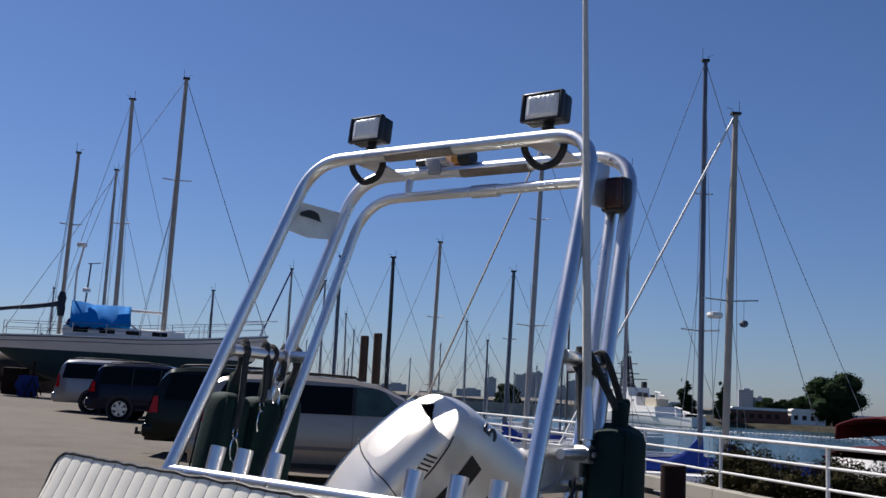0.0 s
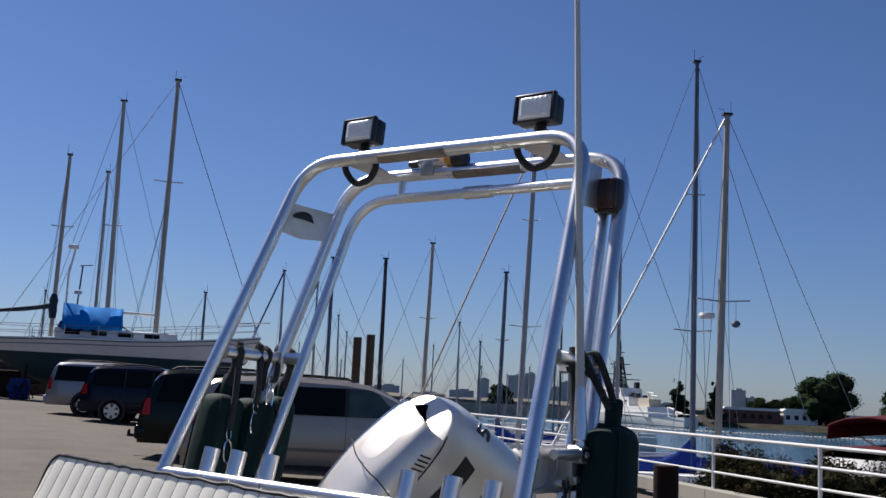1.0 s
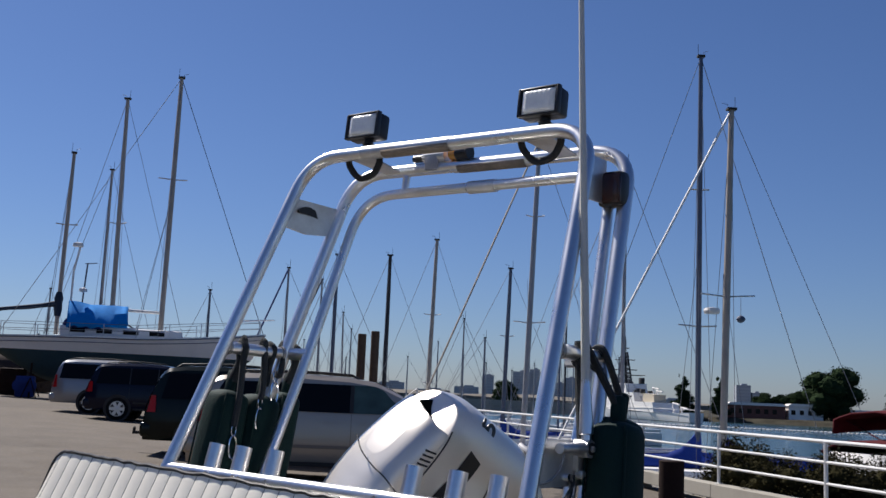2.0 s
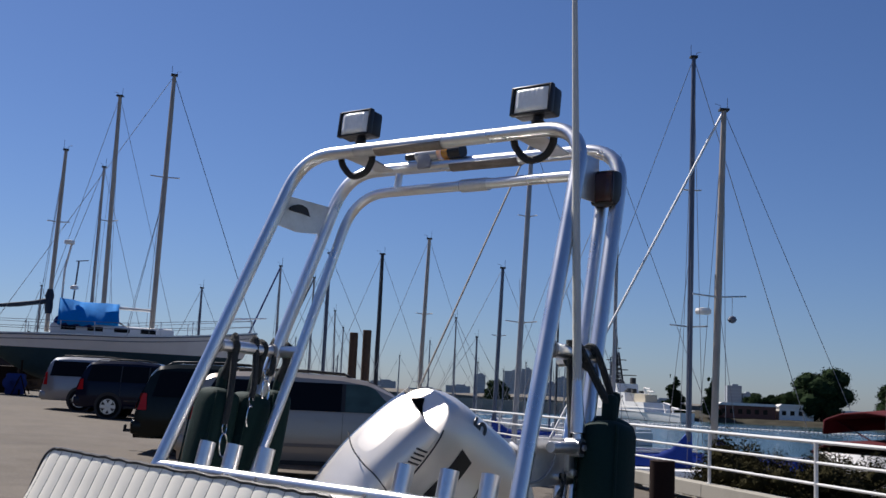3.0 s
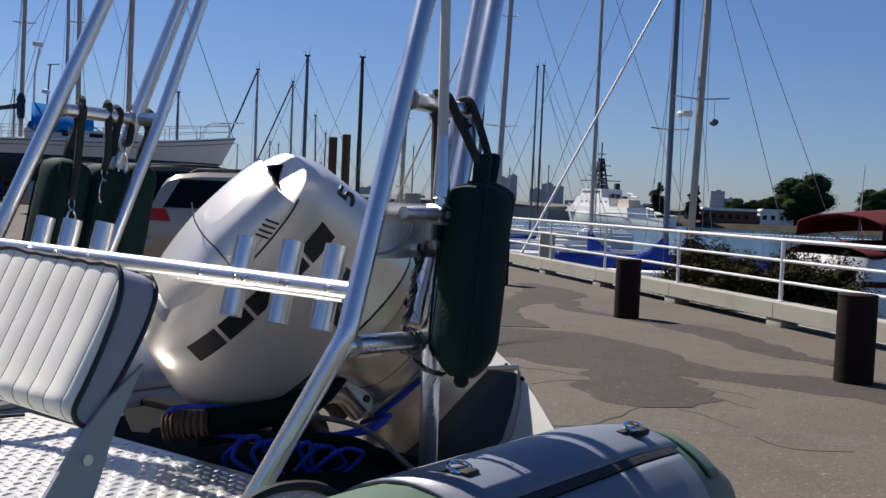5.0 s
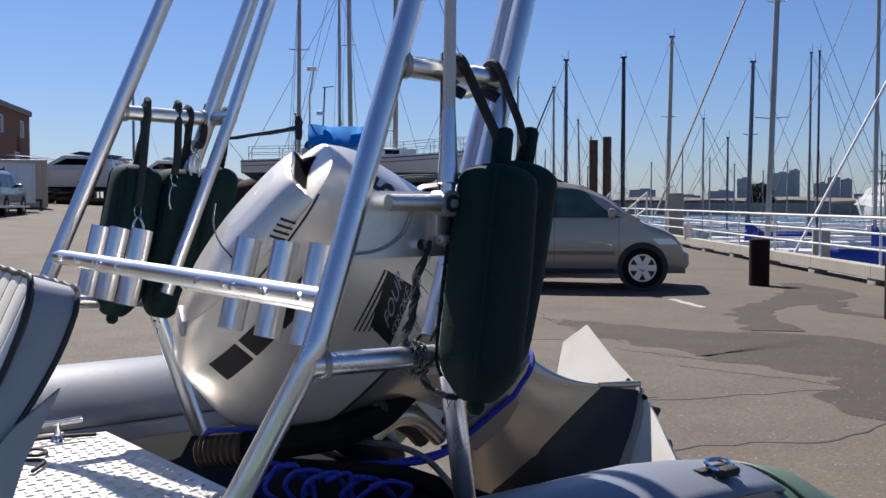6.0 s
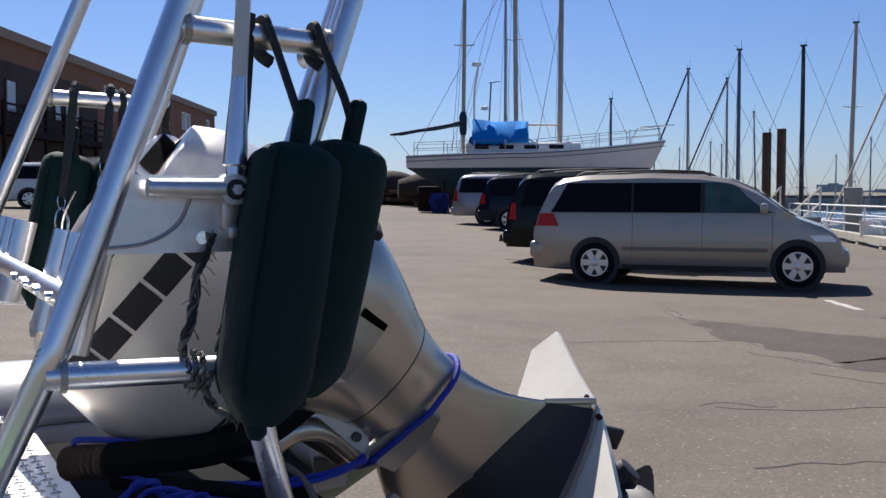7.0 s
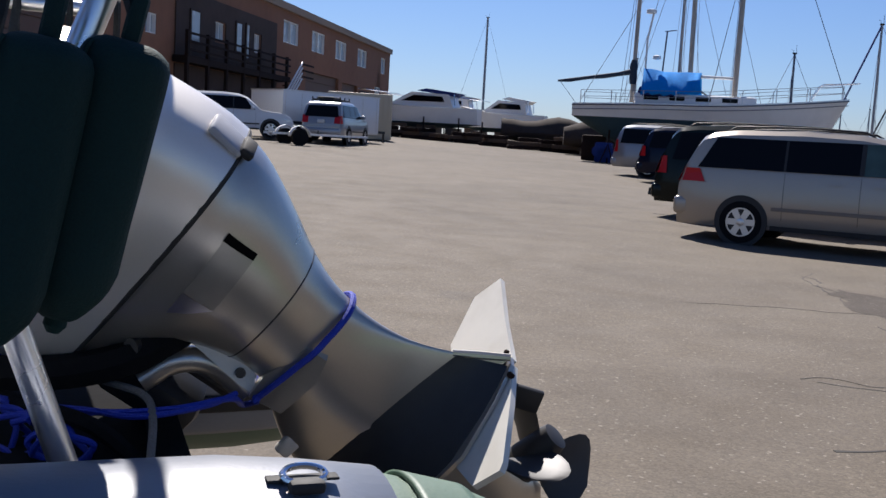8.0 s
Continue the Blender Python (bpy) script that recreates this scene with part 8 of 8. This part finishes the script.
# ---------- lamps and fittings on the arch ----------
def build_floodlight(u, v, z, yaw, label):
    m = BOAT @ Matrix.Translation((u, v, z)) @ Matrix.Rotation(radians(yaw), 4, "Z") @ Matrix.Rotation(radians(-6), 4, "X") @ Matrix.Diagonal((0.81, 0.81, 0.81, 1))
    f = thing("floodlight", m, label, "floodlight", "floodlights on the arch")
    g = Geo()
    g.block((0, 0.035, 0), (0.152, 0.06, 0.098), 0.012)
    body = part("housing", g, BLACK, f, "black lamp housing")
    g = Geo()
    for dx, dz, sx, sz in ((0, 0.046, 0.156, 0.008), (0, -0.046, 0.156, 0.008), (-0.0725, 0, 0.013, 0.10), (0.0725, 0, 0.013, 0.10)):
        g.block((dx, -0.002, dz), (sx, 0.022, sz), 0.004)
    part("bezel", g, BLACK, body)
    l = Geo()
    rows = []
    for i in range(25):
        x = -0.063 + 0.126 * i / 24
        edge = 1 - abs(x / 0.063) ** 8
        rows.append([Vector((x, -0.006 - 0.012 * edge * (1 - abs(zz / 0.042) ** 8) - 0.0010 * math.sin(i * 1.9), zz)) for zz in [-0.042 + 0.084 * j / 12 for j in range(13)]])
    l.rings(rows, cap=False, loop=False)
    part("lens", l, FLOOD_LENS, body, "clear moulded lens")
    g = Geo()
    for k in range(3):
        g.lathe([(0.020, -0.062 - 0.012 * k), (0.024, -0.066 - 0.012 * k), (0.020, -0.072 - 0.012 * k)], 14, Matrix.Translation((0.01, 0.03, 0)))
    g.tube([(0.01, 0.03, -0.045), (0.01, 0.03, -0.10)], 0.018, 12)
    part("swivel", g, BLACK, f)
    g = Geo()
    g.tube(spline([(-0.075, 0.02, -0.115), (-0.062, 0.03, -0.155), (-0.015, 0.035, -0.195), (0.045, 0.035, -0.185), (0.075, 0.03, -0.145), (0.078, 0.02, -0.115)], 6), 0.0125, 10)
    part("conduit", g, RUBBER, f, "black corrugated conduit loop")
    g = Geo()
    g.prism([(-0.05, 0.0), (0.055, 0.0), (0.04, 0.20), (-0.03, 0.20)], -0.128, -0.122)
    part("mount_plate", g, ALU_DULL, f)
    return f


build_floodlight(-0.278, 0.342, 2.320, 2, "square floodlight with a ribbed lens on the arch")
build_floodlight(0.362, 0.342, 2.304, 2, "square floodlight on the corner of the arch")


def build_fittings():
    m = BOAT @ Matrix.Translation((0.515, 0.48, 2.075))
    t = thing("tail_lamp", m, "dark red boxed tail lamp under the arch's corner", "lamp")
    g = Geo()
    g.block((0, 0, 0), (0.075, 0.05, 0.095), 0.012)
    part("housing", g, BLACK, t)
    g = Geo()
    g.block((0.004, -0.026, 0), (0.062, 0.012, 0.08), 0.008)
    part("lens", g, DARK_RED_LENS, t)
    g = Geo()
    g.block((-0.02, -0.07, 0.02), (0.006, 0.12, 0.12), 0.002)
    part("bracket", g, ALU_DULL, t)
    m = BOAT @ Matrix.Translation((-0.12, aft_top(-0.12) - 0.01, 2.245))
    t = thing("navigation_lamp", m, "small black and yellow lamp clamped on the arch", "lamp")
    for a, b, r, mat, nm in ((-0.10, -0.045, 0.012, BLACK, "cable_end"), (-0.055, 0.03, 0.02, ALU_DULL, "clamp"), (0.045, 0.075, 0.017, AMBER, "yellow_ring"), (0.072, 0.118, 0.022, BLACK, "cap")):
        g = Geo()
        g.tube([(a, 0, 0), (b, 0, 0)], r, 14)
        part(nm, g, mat, t)
    g = Geo()
    g.block((-0.02, 0.0, -0.02), (0.05, 0.04, 0.05), 0.006)
    part("tape", g, VINYL_GREY, t)
    # rings and handles on the tube
    for u, v in ((0.875, 0.535), (0.83, -0.02)):
        z = 0.735 + math.sqrt(max(0, 0.244 ** 2 - (u - 0.83) ** 2))
        t = thing("lifting_ring", BOAT @ Matrix.Translation((u, v, z)), "steel ring on a black patch on the tube", "ring", "rings on the tube")
        g = Geo()
        g.tube([(0.017 * math.sin(q) + 0.009, 0.025 * math.cos(q), 0.008 - 0.005 * math.sin(q)) for q in [2 * math.pi * j / 24 for j in range(25)]], 0.0042, 8)
        part("ring", g, CHROME, t)
        g = Geo()
        g.block((0.026, 0, 0.0), (0.026, 0.042, 0.016), 0.006)
        part("keeper", g, RUBBER, t)
        g = Geo()
        g.block((0.0, 0, 0.001), (0.02, 0.085, 0.004), 0.0015)
        part("patch", g, RUBBER, t)
    t = thing("grab_handle", BOAT @ Matrix.Translation((0.66, -0.24, 0.905)), "black webbing grab handle on the tube", "handle")
    g = Geo()
    g.tube(spline([(-0.05, -0.10, 0.0), (-0.035, -0.06, 0.035), (-0.02, 0.0, 0.05), (0.0, 0.07, 0.04), (0.02, 0.12, 0.0), (0.03, 0.10, -0.015)], 6), 0.009, 8)
    part("strap", g, RUBBER, t)
    g = Geo()
    g.block((0.0, 0.0, -0.005), (0.06, 0.22, 0.01), 0.004)
    part("patch", g, RUBBER, t)
    # low cushion and cleat ahead of the bench
    t = thing("seat_cushion", BOAT @ Matrix.Translation((-0.30, -0.84, DECK_Z)), "white pleated cushion on a dark box", "cushion")
    g = Geo()
    g.block((0, 0, 0.02), (0.56, 0.5, 0.04), 0.01)
    part("base_box", g, BLACK, t)
    g = Geo()
    g.block((0, 0, 0.075), (0.58, 0.52, 0.07), 0.025, None, 3)
    c = part("cushion", g, VINYL, t)
    for i in range(13):
        q = Geo()
        q.tube([(-0.26 + i * 0.043, -0.24, 0.111), (-0.26 + i * 0.043, 0.24, 0.111)], 0.0016, 5)
        part("pleat_seam", q, VINYL_GREY, c)
    t = thing("deck_cleat", BOAT @ Matrix.Translation((-0.56, -0.12, DECK_Z)), "chromed two-legged cleat on the deck's edge", "cleat")
    g = Geo()
    g.tube(spline([(0, -0.135, 0.056), (0, -0.10, 0.052), (0, -0.03, 0.047), (0, 0.05, 0.043), (0, 0.11, 0.046)], 6), 0.0075, 12)
    part("horn", g, CHROME, t)
    for y in (-0.047, 0.052):
        g = Geo()
        g.lathe([(0.017, 0.0), (0.016, 0.006), (0.008, 0.014), (0.008, 0.046)], 14, Matrix.Translation((0, y, 0)))
        part("foot", g, CHROME, t)
    t = thing("hinge_bracket", BOAT @ Matrix.Translation((-0.575, -0.25, DECK_Z)), "bright metal bracket with a tube end beside the cleat", "bracket")
    g = Geo()
    g.prism([(-0.055, 0.0), (-0.05, 0.05), (-0.02, 0.075), (0.055, 0.112), (0.085, 0.112), (0.09, 0.085), (0.03, 0.06), (0.012, 0.03), (0.02, 0.0)], -0.007, 0.007, Matrix(((0, 0, 1, 0), (1, 0, 0, 0), (0, 1, 0, 0), (0, 0, 0, 1))))
    plate = part("plate", g, PLATE, t)
    g = Geo()
    g.lathe([(0.011, -0.05), (0.016, -0.05), (0.0175, -0.046), (0.0175, 0.045), (0.012, 0.05)], 18, Matrix.Translation((-0.005, -0.068, 0.088)) @ Matrix.Rotation(radians(78), 4, "X"))
    part("tube_end", g, CHROME, plate)
    t = thing("deck_cable", BOAT @ Matrix.Translation((0, 0, DECK_Z)), "thin black cable lying in a loop on the deck", "cable")
    g = Geo()
    g.tube(spline([(-0.545, 0.02, 0.007), (-0.565, -0.03, 0.007), (-0.575, -0.10, 0.008), (-0.55, -0.185, 0.008), (-0.485, -0.225, 0.008), (-0.40, -0.205, 0.008), (-0.35, -0.165, 0.009), (-0.28, -0.21, 0.008)], 8), 0.0045, 8)
    g.tube([(-0.45 + 0.035 * math.cos(k * 0.5236), -0.155 + 0.026 * math.sin(k * 0.5236), 0.007) for k in range(13)], 0.0038, 8)
    part("cable", g, RUBBER, t)


build_fittings()


# ---------- wear of the lot: repair patches, cracks, oil ----------
def lot_sheet(name, path, mat, height, label, seed, wobble=0.06, step=0.09):
    """A thin strip of uneven width lying on the lot; the path holds x, y and half width."""
    rnd = random.Random(seed)
    pts = spline([Vector(p) for p in path], 10)
    total = sum((pts[i + 1].xy - pts[i].xy).length for i in range(len(pts) - 1))
    n = max(6, int(total / step))
    dist, rows, k, acc = total / n, [], 0, 0.0
    even = [pts[0]]
    for a, b in zip(pts, pts[1:]):
        seg = (b.xy - a.xy).length
        while seg > 0 and acc + seg >= dist * len(even):
            even.append(a.lerp(b, (dist * len(even) - acc) / seg))
        acc += seg
    ph = [(rnd.uniform(2, 14), rnd.uniform(0, 6.28), rnd.uniform(0.3, 1.0)) for _ in range(12)]
    for i, p in enumerate(even):
        d = (even[min(i + 1, len(even) - 1)].xy - even[max(i - 1, 0)].xy).normalized()
        s = Vector((-d.y, d.x))
        t = i * dist
        l = p.z + wobble * sum(a * math.sin(f * t + q) for f, q, a in ph[:6]) / 2 + rnd.uniform(-0.15, 0.15) * wobble
        r = p.z + wobble * sum(a * math.sin(f * t + q) for f, q, a in ph[6:]) / 2 + rnd.uniform(-0.15, 0.15) * wobble
        l, r = max(l, 0.003), max(r, 0.003)
        a, b = p.xy + s * l, p.xy - s * r
        za, zb = lot_z(a.x, a.y), lot_z(b.x, b.y)
        o = s * min(0.035, 0.5 * p.z)
        rows.append([Vector((a.x + o.x, a.y + o.y, za - 0.001)), Vector((a.x, a.y, za + height)), Vector((b.x, b.y, zb + height)), Vector((b.x - o.x, b.y - o.y, zb - 0.001))])
    g = Geo()
    g.rings(rows, cap=True, loop=True)
    return part(name, g, mat, GROUND, label, smooth=False)


lot_sheet("repair_patch", [(-1.0, 13.8, 0.04), (-0.2, 12.95, 0.45), (0.7, 12.4, 0.8), (1.5, 12.1, 1.1), (2.3, 11.1, 0.85), (3.2, 10.5, 0.32), (4.0, 10.15, 0.5), (4.9, 9.8, 0.8)], PATCH, 0.004, "dark asphalt repair patch", 3, 0.09)
lot_sheet("repair_patch", [(2.4, 11.2, 0.3), (2.4, 10.3, 0.4), (2.35, 9.6, 0.5), (2.38, 9.05, 0.46), (2.45, 8.75, 0.2)], PATCH, 0.0055, "dark asphalt repair patch", 4, 0.06)
lot_sheet("repair_patch", [(1.45, 13.4, 0.3), (1.15, 14.9, 0.22), (1.25, 16.2, 0.25), (1.7, 17.2, 0.4), (2.0, 18.6, 0.5), (1.6, 20.5, 0.15)], PATCH, 0.007, "dark asphalt repair patch", 5, 0.07)
lot_sheet("repair_patch", [(2.2, 17.2, 0.12), (2.15, 15.9, 0.14), (2.9, 15.05, 0.1), (3.55, 14.1, 0.32), (3.95, 13.0, 0.26), (4.1, 12.2, 0.26), (4.5, 11.5, 0.06)], PATCH, 0.0085, "dark asphalt repair patch", 6, 0.05)
lot_sheet("oil_stain", [(-3.25, 9.75, 0.03), (-3.0, 9.75, 0.22), (-2.7, 9.75, 0.3), (-2.4, 9.76, 0.22), (-2.15, 9.76, 0.03)], OIL, 0.003, "oval oil stain", 8, 0.02)
lot_sheet("oil_stain", [(2.2, 8.1, 0.03), (2.7, 8.0, 0.1), (3.3, 7.9, 0.14), (3.9, 7.6, 0.05)], OIL, 0.003, "smeared oil stain", 9, 0.04)
lot_sheet("paint_line", [(-0.04, 16.9, 0.04), (0.2, 16.4, 0.045), (0.5, 15.8, 0.04)], PAINT_LINE, 0.003, "worn white paint line", 10, 0.01)


def crack(a, b, seed, width=0.009, bend=0.12):
    """A jagged dark crack between two places on the lot."""
    rnd = random.Random(seed)
    a, b = Vector(a), Vector(b)
    n = max(5, int((b - a).length / 0.16))
    s = Vector((-(b - a).y, (b - a).x)).normalized()
    off, pts = 0.0, []
    for i in range(n + 1):
        f = i / n
        off += rnd.uniform(-1, 1) * 0.07
        p = a.lerp(b, f) + s * (off + bend * math.sin(3.1 * f + seed)) * math.sin(math.pi * f) ** 0.3
        pts.append((p.x, p.y, width * rnd.uniform(0.4, 1.4)))
    lot_sheet("crack", pts, CRACK, 0.0025, "open crack in the asphalt", seed, width * 0.5, 0.05)


for i, (a, b, w) in enumerate((((0.9, 7.4), (2.2, 8.65), 0.010), ((0.34, 8.9), (2.0, 9.85), 0.006), ((0.0, 11.55), (2.05, 10.6), 0.009), ((-2.66, 11.0), (-0.12, 12.28), 0.004),
                            ((0.24, 8.9), (0.7, 9.1), 0.006), ((2.5, 8.7), (3.4, 7.6), 0.007), ((-1.66, 14.6), (-0.41, 12.7), 0.006), ((-1.8, 15.3), (0.0, 11.95), 0.005),
                            ((2.2, 10.0), (3.2, 9.3), 0.006), ((0.36, 11.36), (1.92, 11.02), 0.006), ((0.7, 10.6), (2.4, 9.7), 0.006), ((2.5, 9.75), (3.1, 8.9), 0.006))):
    crack(a, b, 40 + i, w)
